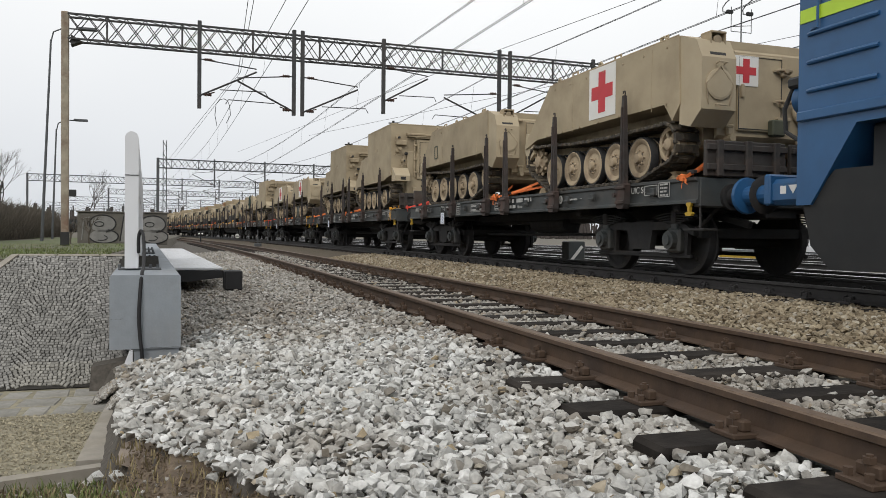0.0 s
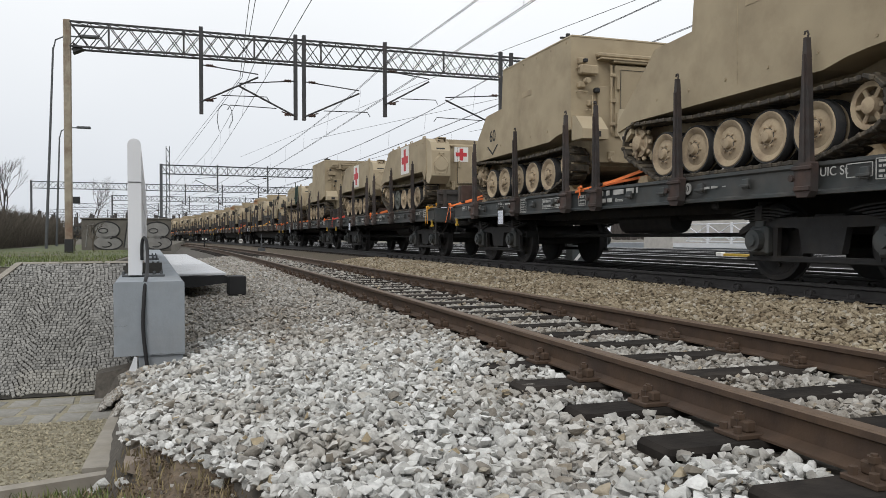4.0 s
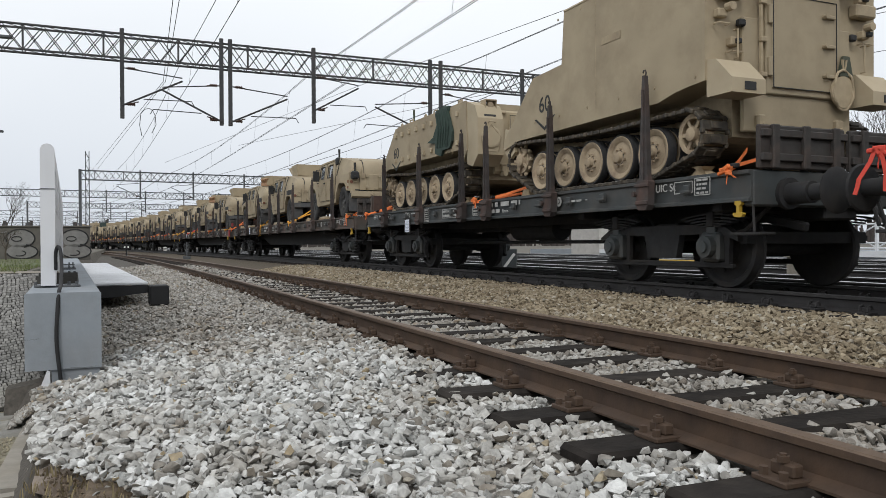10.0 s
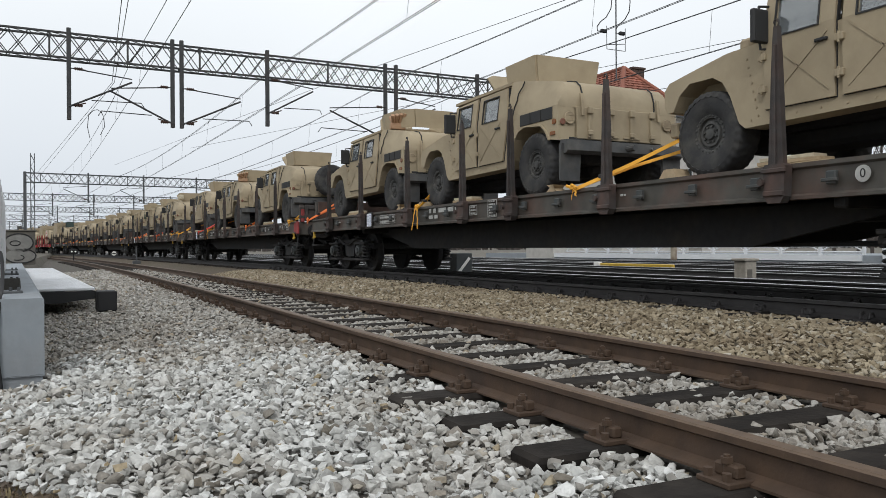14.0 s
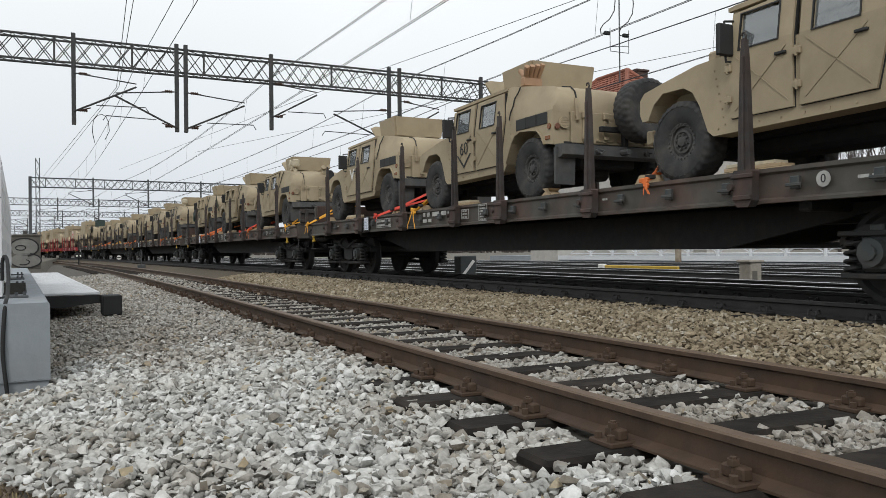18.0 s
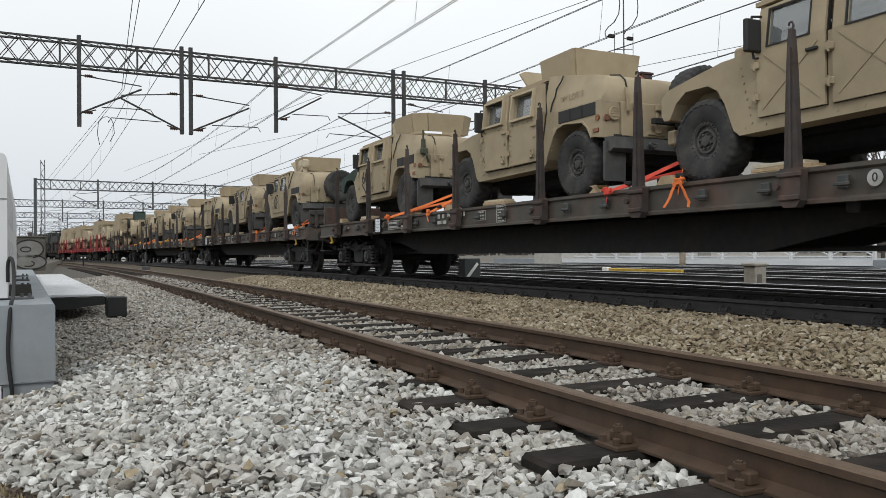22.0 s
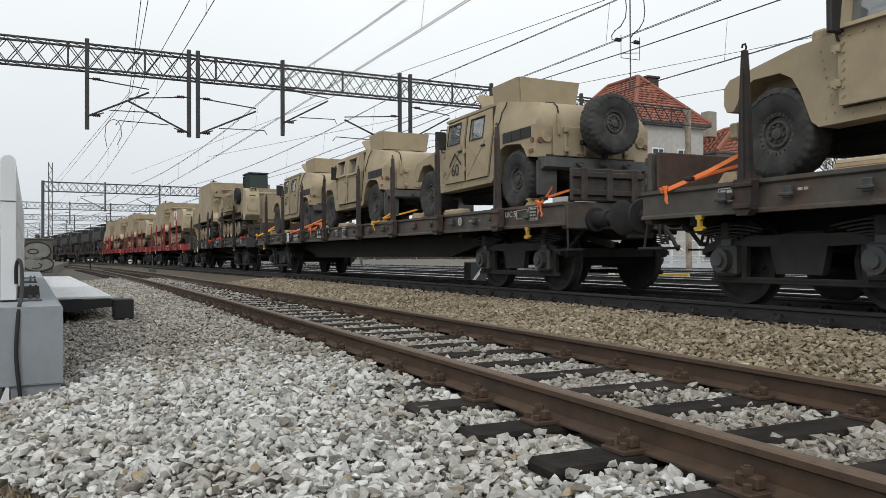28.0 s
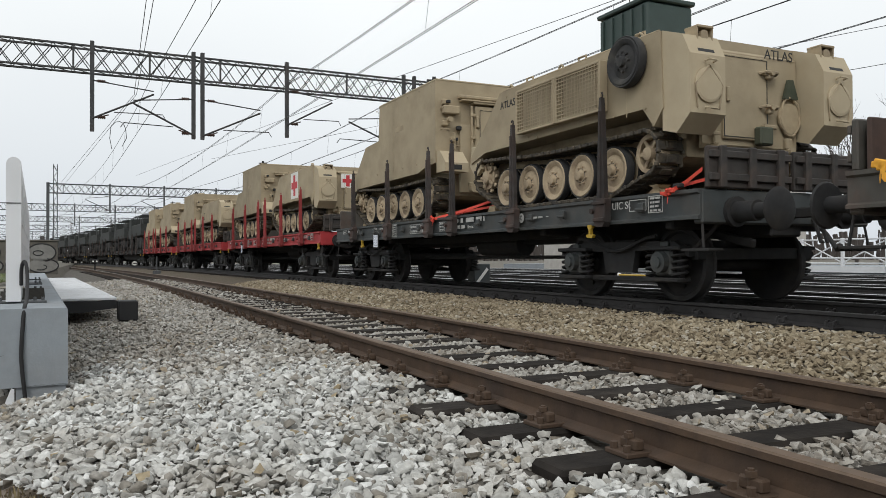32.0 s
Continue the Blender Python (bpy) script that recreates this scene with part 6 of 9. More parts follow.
def tank_mesh(g):
    g.prism([(-2.37, 0.72), (-2.60, 0.66), (-2.82, 0.86), (-2.82, 1.52), (-2.70, 1.76), (-2.37, 1.88)], -0.26, 0.26)
    g.lathe([(0.20, -2.822), (0.20, -2.842), (0.17, -2.85)], (0, 0, 1.18), "y", 20)
    g.tube([(-0.06, -2.84, 1.44), (-0.06, -2.90, 1.45), (0.06, -2.90, 1.45), (0.06, -2.84, 1.44)], 0.013, 6)
    g.tube([(-0.06, -2.84, 0.92), (-0.06, -2.90, 0.91), (0.06, -2.90, 0.91), (0.06, -2.84, 0.92)], 0.013, 6)


def tail_lamp_mesh(g):
    g.box((0, 0, 0.07), (0.24, 0.22, 0.03), 0.006)
    for sx in (-0.11, 0.11):
        g.box((sx, 0, -0.01), (0.02, 0.20, 0.16), 0.004)
    g.cyl((0, 0.05, -0.02), (0, -0.09, -0.02), 0.06, 14)


def ramp_mesh(g):
    g.prism([(-2.38, 0.55), (-2.43, 0.60), (-2.43, 1.72), (-2.38, 1.76)], -0.78, 0.78)
    g.box((-0.12, -2.45, 1.18), (0.72, 0.04, 1.02), 0.015)
    for z in (0.85, 1.5):
        g.box((0.28, -2.48, z), (0.20, 0.05, 0.05), 0.01)
        g.cyl((0.16, -2.47, z), (0.16, -2.53, z), 0.03, 8)
    g.box((-0.42, -2.48, 1.2), (0.05, 0.05, 0.18), 0.01)
    for sx in (-0.6, 0.6):
        g.cyl((sx, -2.40, 0.56), (sx, -2.54, 0.56), 0.05, 10)
        g.box((sx, -2.46, 0.66), (0.1, 0.07, 0.14), 0.015)


def tow_cable_mesh(g):
    g.tube([(0.62 + 0.16 * math.cos(k * 0.35), -2.47 - 0.01 * (k % 3), 1.0 + 0.24 * math.sin(k * 0.35)) for k in range(40)], 0.016, 6)
    g.tube([(0.62, -2.47, 1.22), (0.6, -2.48, 1.36), (0.66, -2.48, 1.36), (0.64, -2.47, 1.22)], 0.018, 6)
    g.lathe([(0.02, -2.45), (0.19, -2.45), (0.19, -2.48)], (0.62, 0, 0.98), "y", 18)


def eye_mesh(g):
    g.tube([(0, -0.05, 0), (0, -0.045, 0.07), (0, 0, 0.10), (0, 0.045, 0.07), (0, 0.05, 0)], 0.018, 6)


def cross_marking(root, w, at):
    """A white square with a red cross; lies in the y-z plane facing -x."""
    sq = part("marking_panel", Geo().box((0, 0, 0), (0.006, w, w)), WHITE_MARK, root, "white square with a red cross", at=at)
    part("red_cross", Geo().prism([(-w * 0.13, -w * 0.40), (w * 0.13, -w * 0.40), (w * 0.13, -w * 0.13), (w * 0.40, -w * 0.13), (w * 0.40, w * 0.13), (w * 0.13, w * 0.13), (w * 0.13, w * 0.40), (-w * 0.13, w * 0.40), (-w * 0.13, w * 0.13), (-w * 0.40, w * 0.13), (-w * 0.40, -w * 0.13), (-w * 0.13, -w * 0.13)], -0.007, -0.003), RED_CROSS, sq)


def side_number(root, y, z, x=-1.345):
    text_part("side_number", "60", 0.34, root, on_side(x, y, z), BLACK_MARK)
    part("chevron", Geo().prism([(-0.30, 0.06), (0, -0.14), (0.30, 0.06), (0.24, 0.06), (0, -0.09), (-0.24, 0.06)], -0.002, 0.002), BLACK_MARK, root, at=pose(x, y, z - 0.25))


def carrier(kind, label, wheel_mat=TAN_WHEEL, odd=None):
    """kind: medic, plain, netted or racked."""
    root = thing("armoured_carrier", label, "armoured vehicle", group="tracked carriers")
    put("upper_hull", shared("hull_m113", hull_m113_mesh, TAN), root, None)
    put("lower_hull", shared("lower_hull", lower_hull_mesh, TAN_DUST), root)
    running_gear(root, wheel_mat, odd)
    put("rear_ramp", shared("rear_ramp", ramp_mesh, TAN), root)
    for sx in (-1, 1):
        put("fuel_tank", shared("fuel_tank", tank_mesh, TAN_PALE), root, pose(sx * 1.06, 0, 0), "armoured rear fuel tank")
        put("tail_lamp", shared("tail_lamp", tail_lamp_mesh, TAN_DUST), root, pose(sx * 1.0, -2.62, 1.80))
        bars = Geo().box((0, 0, 0.03), (0.30, 0.004, 0.05)).box((0, 0, -0.04), (0.24, 0.004, 0.045))
        part("stencil_bars", bars, BLACK_MARK, root, at=pose(sx * 1.06, -2.772, 1.61, -29))
    put("tow_cable", shared("tow_cable", tow_cable_mesh, TAN_DUST), root, label="coiled tow cable")
    put("cupola", shared("cupola", cupola_mesh, TAN), root, pose(0, 0.1, 1.88))
    part("driver_hatch", Geo().lathe([(0.30, 0), (0.31, 0.05), (0.24, 0.09)], (0, 0, 0), "z", 18), TAN, root, at=pose(-0.72, 1.0, 1.88))
    part("engine_grille", Geo().box((0.4, 1.1, 1.90), (0.9, 0.6, 0.05), 0.01), TAN, root)
    part("cargo_hatch", Geo().box((0, -1.2, 1.91), (1.5, 1.3, 0.06), 0.02), TAN, root)
    for y in (-1.9, -0.2, 1.2):
        for sx in (-1, 1):
            put("lifting_eye", shared("lifting_eye", eye_mesh, TAN), root, pose(sx * 1.25, y, 1.88))
    for sx in (-1, 1):
        part("head_lamp", Geo().cyl((sx * 0.9, 1.85, 1.50), (sx * 0.9, 2.02, 1.50), 0.09, 14).tube([(sx * 0.72, 1.95, 1.3), (sx * 0.72, 2.1, 1.62), (sx * 1.08, 2.1, 1.62), (sx * 1.08, 1.95, 1.3)], 0.016, 6), TAN_DUST, root)
        part("bow_plate", Geo().prism([(2.30, 0.62), (2.50, 0.82), (2.44, 1.16), (2.16, 1.10), (2.1, 0.75)], sx * 1.28 - 0.03, sx * 1.28 + 0.03), TAN_PALE, root)
    for z in (1.08, 1.50):
        part("ramp_latch", Geo().tube([(0.10, -2.47, z), (0.14, -2.54, z + 0.01), (0.34, -2.54, z + 0.01), (0.38, -2.47, z)], 0.020, 6).box((0.24, -2.50, z - 0.03), (0.10, 0.07, 0.09), 0.015).cyl((0.24, -2.47, z), (0.24, -2.57, z), 0.035, 8), TAN_DUST, root, "cast latch with a bar handle")
    part("cover_strap", Geo().prism([(0.50, 1.22), (0.74, 1.22), (0.66, 1.46), (0.58, 1.46)], -2.50, -2.46, "y"), OLIVE, root)
    for z in (0.72, 1.70):
        part("ramp_hinge", Geo().box((-0.62, -2.47, z), (0.12, 0.06, 0.05), 0.01), TAN_DUST, root)
    part("ramp_seam", Geo().tube([(-0.47, -2.474, 0.70), (-0.47, -2.474, 1.66), (0.23, -2.474, 1.66), (0.23, -2.474, 0.70), (-0.47, -2.474, 0.70)], 0.006, 5), BLACK_MARK, root)
    part("ramp_box", Geo().box((0.12, -2.52, 0.72), (0.22, 0.12, 0.22), 0.02), OLIVE, root)
    for sx in (-1, 1):
        part("tank_fittings", Geo().tube([(sx * 1.06 - 0.16, -2.83, 0.92), (sx * 1.06 - 0.2, -2.84, 1.18), (sx * 1.06, -2.85, 1.40), (sx * 1.06 + 0.2, -2.84, 1.18), (sx * 1.06 + 0.16, -2.83, 0.92)], 0.010, 5), TAN_DUST, root)
    rl = Geo()
    for y in (-1.95, -0.75, 0.6):
        rl.tube([(-1.22, y, 1.88), (-1.22, y, 1.99), (-1.22, y + 0.17, 1.99), (-1.22, y + 0.17, 1.88)], 0.016, 6)
    rl.tube([(-1.30, -2.3, 1.90), (-1.30, 1.35, 1.90)], 0.014, 5)
    part("roof_rail", rl, TAN_DUST, root)
    seams = Geo()
    for y in (-1.75, 0.55):
        seams.box((-1.341, y, 1.4), (0.004, 0.012, 0.86))
    for k in range(7):
        seams.cyl((-1.338, -2.1 + k * 0.55, 1.78), (-1.352, -2.1 + k * 0.55, 1.78), 0.016, 6)
        seams.cyl((-1.338, -2.1 + k * 0.6, 1.02), (-1.352, -2.1 + k * 0.6, 1.02), 0.016, 6)
    part("side_bolts", seams, TAN_DUST, root)
    if kind == "medic":
        cross_marking(root, 0.79, pose(-1.344, -0.41, 1.475))
        cross_marking(root, 0.40, pose(-0.36, -2.475, 1.47, 0, 0, 90))
    elif kind == "plain":
        m = Geo()
        frame_mark(m, 0.22, 0.30, 0.03)
        part("marking_frame", m, OLIVE, root, at=pose(-1.345, 1.05, 1.32))
    elif kind == "netted":
        side_number(root, 1.35, 1.30)
        studs = Geo()
        for r in range(2):
            for k in range(9):
                studs.box((-1.36, -2.0 + k * 0.42, 1.70 - r * 0.55), (0.05, 0.07, 0.10), 0.01)
        part("side_studs", studs, TAN_PALE, root)
        net = Geo()
        base = [(-1.04, 1.84), (-1.33, 1.89), (-1.60, 1.86), (-1.73, 1.64), (-1.85, 1.40), (-1.83, 1.21), (-1.72, 1.09), (-1.42, 1.08), (-1.32, 0.97), (-1.03, 1.05), (-1.06, 1.25), (-0.63, 1.31), (-0.93, 1.39), (-1.12, 1.62)]
        net.prism(base, -1.40, -1.352)
        for k in range(5):
            y0 = -1.68 + 0.12 * k
            net.tube([(-1.40, y0 + 0.05, 1.82), (-1.412, y0 - 0.03, 1.5), (-1.405, y0 + 0.04, 1.15)], 0.018, 6)
        net.tube([(-1.35, -1.65, 1.87), (-1.30, -1.3, 1.93), (-1.33, -1.0, 1.87)], 0.05, 7)
        part("camouflage_sheet", net, CAMO_GREEN, root, "torn green camouflage cloth over the side")
        part("aerial_base", Geo().cyl((-1.0, 1.1, 1.88), (-1.0, 1.1, 2.0), 0.06, 10).cyl((-1.0, 1.1, 2.0), (-1.0, 1.1, 2.3), 0.025, 8), OLIVE, root)
    elif kind == "racked":
        for y0 in (-1.38, -0.33):
            fr = Geo()
            for z in (1.12, 1.74):
                fr.box((-1.42, y0 + 0.5, z), (0.12, 1.0, 0.035), 0.005)
            for y in (y0, y0 + 1.0):
                fr.box((-1.42, y, 1.43), (0.12, 0.035, 0.64), 0.005)
            for k in range(12):
                fr.box((-1.475, y0 + 0.5, 1.15 + k * 0.05), (0.008, 0.98, 0.012))
            for k in range(16):
                fr.box((-1.474, y0 + 0.04 + k * 0.062, 1.43), (0.006, 0.012, 0.6))
            part("stowage_rack", fr, TAN, root, "expanded-metal side rack")
        sp = put("spare_road_wheel", shared(("road_wheel", "spare"), road_wheel_mesh, RUBBER, RUBBER, smooth=True), root, pose(-1.42, -1.85, 1.62))
        text_part("name_stencil", "ATLAS", 0.17, root, Matrix(((1, 0, 0, 0.47), (0, 0, -1, -2.44), (0, 1, 0, 1.755), (0, 0, 0, 1))), BLACK_MARK)
        text_part("name_stencil", "ATLAS", 0.16, root, on_side(-1.345, 1.15, 1.66), BLACK_MARK)
        bx = Geo().box((-0.55, -1.15, 2.20), (0.75, 1.0, 0.62), 0.03).box((-0.55, -1.15, 2.55), (0.80, 1.05, 0.06), 0.02)
        for k in range(5):
            bx.box((-0.94, -1.55 + k * 0.2, 2.2), (0.03, 0.04, 0.55), 0.005)
        part("stowage_chest", bx, GREEN_BOX, root, "dark green plastic chest on the roof")
    return root


def hull_m577_mesh(g):
    arch = [(-2.36, 1.05), (-2.10, 1.03), (-1.85, 1.0), (-1.55, 0.93)]
    g.prism([(-2.36, 1.05)] + arch[1:] + [(1.95, 0.90), (2.42, 0.80), (2.43, 0.95), (1.45, 1.82), (0.62, 1.86), (0.55, 2.60), (-2.36, 2.62)], -1.34, 1.34)


def command_rear_mesh(g):
    g.box((0, -2.39, 1.15), (1.7, 0.06, 1.3), 0.02)
    g.box((0.05, -2.43, 1.55), (1.18, 0.06, 1.22), 0.02)
    g.box((0.05, -2.46, 1.55), (1.02, 0.03, 1.08), 0.015)
    g.box((0.05, -2.42, 2.22), (1.30, 0.16, 0.05), 0.01)
    for z in (1.2, 1.55, 1.9):
        g.box((0.42, -2.49, z), (0.18, 0.05, 0.045), 0.01)
        g.cyl((0.34, -2.47, z), (0.34, -2.54, z), 0.028, 8)
    g.box((-0.50, -2.47, 1.85), (0.06, 0.06, 0.22), 0.01)
    g.box((-0.50, -2.47, 1.25), (0.06, 0.06, 0.22), 0.01)
    for sx in (-0.62, 0.62):
        g.box((sx, -2.44, 0.62), (0.12, 0.08, 0.16), 0.02)
        g.cyl((sx, -2.42, 0.56), (sx, -2.54, 0.56), 0.05, 10)


def step_box_mesh(g):
    g.prism([(-2.36, 1.28), (-2.50, 1.26), (-2.74, 1.02), (-2.74, 0.86), (-2.36, 0.86)], -0.24, 0.24)
    g.slot = 1
    g.box((0.02, -2.745, 0.94), (0.16, 0.006, 0.09))


def tent_bundle_mesh(g):
    for k in range(5):
        g.tube([(-1.15 + 0.03 * k, -2.44 - 0.05 * (k % 2), 2.28 + 0.045 * k), (0, -2.46, 2.31 + 0.045 * k + (0.05 if k == 4 else 0)), (1.15 - 0.03 * k, -2.44 - 0.05 * (k % 2), 2.28 + 0.045 * k)], 0.022, 6)
    for x in (-0.7, 0.7):
        g.box((x, -2.46, 2.38), (0.10, 0.16, 0.30), 0.02)


def command_carrier(label, number=False, tent=False, wheel_mat=TAN_WHEEL):
    root = thing("command_carrier", label, "armoured vehicle", group="tracked carriers")
    put("upper_hull", shared("hull_m577", hull_m577_mesh, TAN), root)
    put("lower_hull", shared("lower_hull", lower_hull_mesh, TAN_DUST), root)
    running_gear(root, wheel_mat)
    put("rear_door", shared("command_rear", command_rear_mesh, TAN), root, label="hinged rear door with latches")
    for sx in (-1, 1):
        put("step_box", shared("step_box", step_box_mesh, TAN_PALE, BLACK_MARK), root, pose(sx * 1.08, 0, 0), "sloping rear box with a slot")
        part("lamp_bracket", Geo().box((sx * 1.05, -2.43, 2.05), (0.34, 0.13, 0.16), 0.02).cyl((sx * 1.1, -2.44, 1.86), (sx * 1.1, -2.54, 1.86), 0.05, 10), TAN_DUST, root)
        part("tail_light", Geo().box((sx * 0.88, -2.42, 1.72), (0.10, 0.08, 0.08), 0.015), BLACK_MARK, root)
        part("bow_plate", Geo().prism([(2.30, 0.62), (2.50, 0.82), (2.44, 1.16), (2.16, 1.10), (2.1, 0.75)], sx * 1.28 - 0.03, sx * 1.28 + 0.03), TAN_PALE, root)
    put("tow_cable", shared("tow_cable", tow_cable_mesh, TAN_DUST), root, pose(0, -0.04, 0.05))
    if tent:
        put("tent_poles", shared("tent_bundle", tent_bundle_mesh, TAN), root, label="bundle of tent poles strapped across")
    part("roof_vent", Geo().cyl((-0.5, 0.1, 2.6), (-0.5, 0.1, 2.86), 0.13, 14).cyl((-0.5, 0.1, 2.82), (-0.5, 0.1, 2.87), 0.16, 14), TAN_PALE, root)
    part("roof_hatch", Geo().box((0.5, -0.6, 2.62), (0.8, 0.8, 0.06), 0.02), TAN, root)
    part("aerial_base", Geo().cyl((-1.15, -1.9, 2.6), (-1.15, -1.9, 2.78), 0.04, 8).tube([(-1.3, -1.9, 2.7), (-1.0, -1.9, 2.72)], 0.02, 6), BLACK_MARK, root)
    bolts = Geo()
    for k in range(6):
        bolts.cyl((-1.338, -2.2 + k * 0.58, 2.53), (-1.352, -2.2 + k * 0.58, 2.53), 0.018, 6)
        bolts.cyl((-1.338, -2.2 + k * 0.72, 1.12), (-1.352, -2.2 + k * 0.72, 1.12), 0.018, 6)
    bolts.box((-1.341, -0.25, 1.8), (0.004, 0.012, 1.56))
    for x, z in ((-1.16, 2.20), (-1.16, 1.80), (-0.98, 1.50), (1.05, 2.20), (1.10, 1.78)):
        part("rear_bracket", Geo().box((x, -2.40, z), (0.13, 0.10, 0.10), 0.015).tube([(x - 0.08, -2.38, z - 0.12), (x - 0.08, -2.46, z - 0.12), (x + 0.08, -2.46, z - 0.12), (x + 0.08, -2.38, z - 0.12)], 0.012, 5), TAN_DUST, root)
    rod = Geo().tube([(-0.62, -2.46, 1.0), (-0.62, -2.46, 2.15)], 0.022, 6)
    for z in (1.15, 1.55, 1.98):
        rod.box((-0.60, -2.47, z), (0.10, 0.05, 0.06), 0.01)
    part("hinge_rod", rod, TAN_DUST, root)
    for x in (-1.0, 1.0):
        part("grab_bar", Geo().tube([(x, -2.44, 1.30), (x, -2.50, 1.30), (x, -2.50, 1.62), (x, -2.44, 1.62)], 0.012, 5), TAN_DUST, root)
    part("cover_strap", Geo().prism([(0.56, 1.22), (0.78, 1.22), (0.72, 1.46), (0.62, 1.46)], -2.52, -2.48, "y"), OLIVE, root)
    part("rear_blackout_lamps", Geo().box((-1.12, -2.47, 2.20), (0.08, 0.05, 0.06), 0.01).box((-0.96, -2.47, 1.50), (0.07, 0.05, 0.06), 0.01).box((1.06, -2.47, 2.20), (0.08, 0.05, 0.06), 0.01).box((1.12, -2.47, 1.78), (0.08, 0.05, 0.06), 0.01), BLACK_MARK, root)
    part("door_seam", Geo().tube([(-0.45, -2.48, 1.02), (-0.45, -2.48, 2.08), (0.55, -2.48, 2.08), (0.55, -2.48, 1.02), (-0.45, -2.48, 1.02)], 0.007, 5), BLACK_MARK, root)
    part("awning_rail", Geo().box((0.0, -2.42, 2.32), (1.75, 0.12, 0.07), 0.02).box((0.0, -2.44, 2.25), (1.7, 0.16, 0.03), 0.008), TAN_DUST, root, "folded awning rail over the rear door")
    part("roof_lip", Geo().box((-1.325, -0.9, 2.615), (0.05, 2.9, 0.03), 0.006).box((0, -2.345, 2.625), (2.66, 0.05, 0.03), 0.006), TAN_PALE, root)
    part("side_bolts", bolts, TAN_DUST, root)
    bars = Geo().box((0, 0, 0), (0.004, 0.42, 0.10))
    part("stencil_bars", bars, TAN_DUST, root, at=pose(-1.344, -0.6, 1.95))
    if number:
        side_number(root, 1.10, 1.35)
    return root


# ---- wheeled utility trucks; near side is -x, nose towards +y ----
def tyre_mesh(g):
    """One ring; lugs are steps of the tread, set off by half a pitch from row to row."""
    n = 120
    prof = [(0.215, -0.125, 0), (0.25, -0.148, 0), (0.34, -0.163, 0), (0.395, -0.160, 0), (0.400, -0.168, 1), (0.440, -0.156, 1), (0.462, -0.135, 1), (0.466, -0.055, 1), (0.466, -0.045, 2), (0.467, 0.0, 2), (0.466, 0.045, 2),
            (0.466, 0.055, 1), (0.462, 0.135, 1), (0.440, 0.156, 1), (0.400, 0.168, 1), (0.395, 0.160, 0), (0.34, 0.163, 0), (0.25, 0.148, 0), (0.215, 0.125, 0)]
    vs, fs = [], []
    for r, a, tread in prof:
        for j in range(n):
            low = tread and ((j // 2 + (tread == 2)) % 2)
            rr = r - (0.007 if low else 0.0)
            aa = a * (0.982 if low else 1.0)
            t_ = 2 * math.pi * (j + (0.35 if (j % 2) else -0.0)) / n
            vs.append((aa, rr * math.cos(t_), rr * math.sin(t_)))
    for i in range(len(prof) - 1):
        for j in range(n):
            k, q = i * n + j, i * n + (j + 1) % n
            fs.append((k, q, q + n, k + n))
    g.add(vs, fs)


def rim_mesh(g):
    g.lathe([(0.03, -0.135), (0.055, -0.13), (0.065, -0.10), (0.105, -0.095), (0.112, -0.115), (0.135, -0.115), (0.145, -0.09), (0.17, -0.085), (0.178, -0.118), (0.222, -0.125), (0.232, -0.135), (0.235, 0.1)], n=28)
    for k in range(24):
        a = k * math.pi / 12
        g.cyl((-0.11, 0.20 * math.cos(a), 0.20 * math.sin(a)), (-0.136, 0.20 * math.cos(a), 0.20 * math.sin(a)), 0.011, 5)
    for k in range(8):
        a = k * math.pi / 4
        g.cyl((-0.09, 0.085 * math.cos(a), 0.085 * math.sin(a)), (-0.125, 0.085 * math.cos(a), 0.085 * math.sin(a)), 0.013, 6)


def wheel(root, x, y, z, flip, name="wheel", tilt=0, rimmat=None):
    w = put(name, shared("tyre", tyre_mesh, RUBBER, smooth=True), root, pose(x, y, z, (y * 37) % 90, 0, flip + tilt), "chunky dusty tyre")
    rm = rimmat or RIM
    put("rim", shared(("rim", rm.name), rim_mesh, rm, smooth=True), w, None)
    return w


def body_mesh(g):
    # sides with flat-topped wheel openings
    low = [(-2.26, 0.76), (-2.04, 0.79), (-1.95, 0.92), (-1.84, 1.01), (-1.42, 1.05), (-1.25, 1.0), (-1.15, 0.90), (-0.98, 0.60), (-0.88, 0.49), (1.12, 0.455), (1.20, 0.52), (1.32, 0.82), (1.42, 0.98),
           (1.56, 1.06), (1.90, 1.06), (2.06, 0.95), (2.16, 0.78), (2.26, 0.78), (2.30, 0.86), (2.30, 1.04), (2.22, 1.12), (1.85, 1.19), (1.36, 1.275), (0.98, 1.29), (-2.26, 1.265)]
    for sx in (-1, 1):
        g.prism(low, sx * 0.80, sx * 1.08)
    g.prism([(-2.24, 0.80), (2.2, 0.80), (2.2, 1.05), (0.98, 1.27), (-2.24, 1.25)], -0.80, 0.80)


def flare_mesh(g):
    # raised lip round the rear opening
    g.strip([(-1.088, y, z) for y, z in ((-2.05, 0.78), (-1.96, 0.925), (-1.845, 1.02), (-1.41, 1.062), (-1.24, 1.012), (-1.14, 0.91), (-0.97, 0.61))], 0.035, 0.022, (1, 0, 0))


def bonnet_mesh(g):
    g.prism([(2.26, 1.0), (2.22, 1.17), (2.05, 1.25), (0.96, 1.40), (0.96, 1.2)], -0.76, 0.76)
    for sx in (-0.45, 0.45):
        g.box((sx, 1.6, 1.325), (0.10, 0.9, 0.03), 0.01, Matrix.Rotation(radians(-7.5), 3, "X"))
    g.box((0.1, 1.2, 1.39), (0.55, 0.32, 0.04), 0.01, Matrix.Rotation(radians(-7.5), 3, "X"))


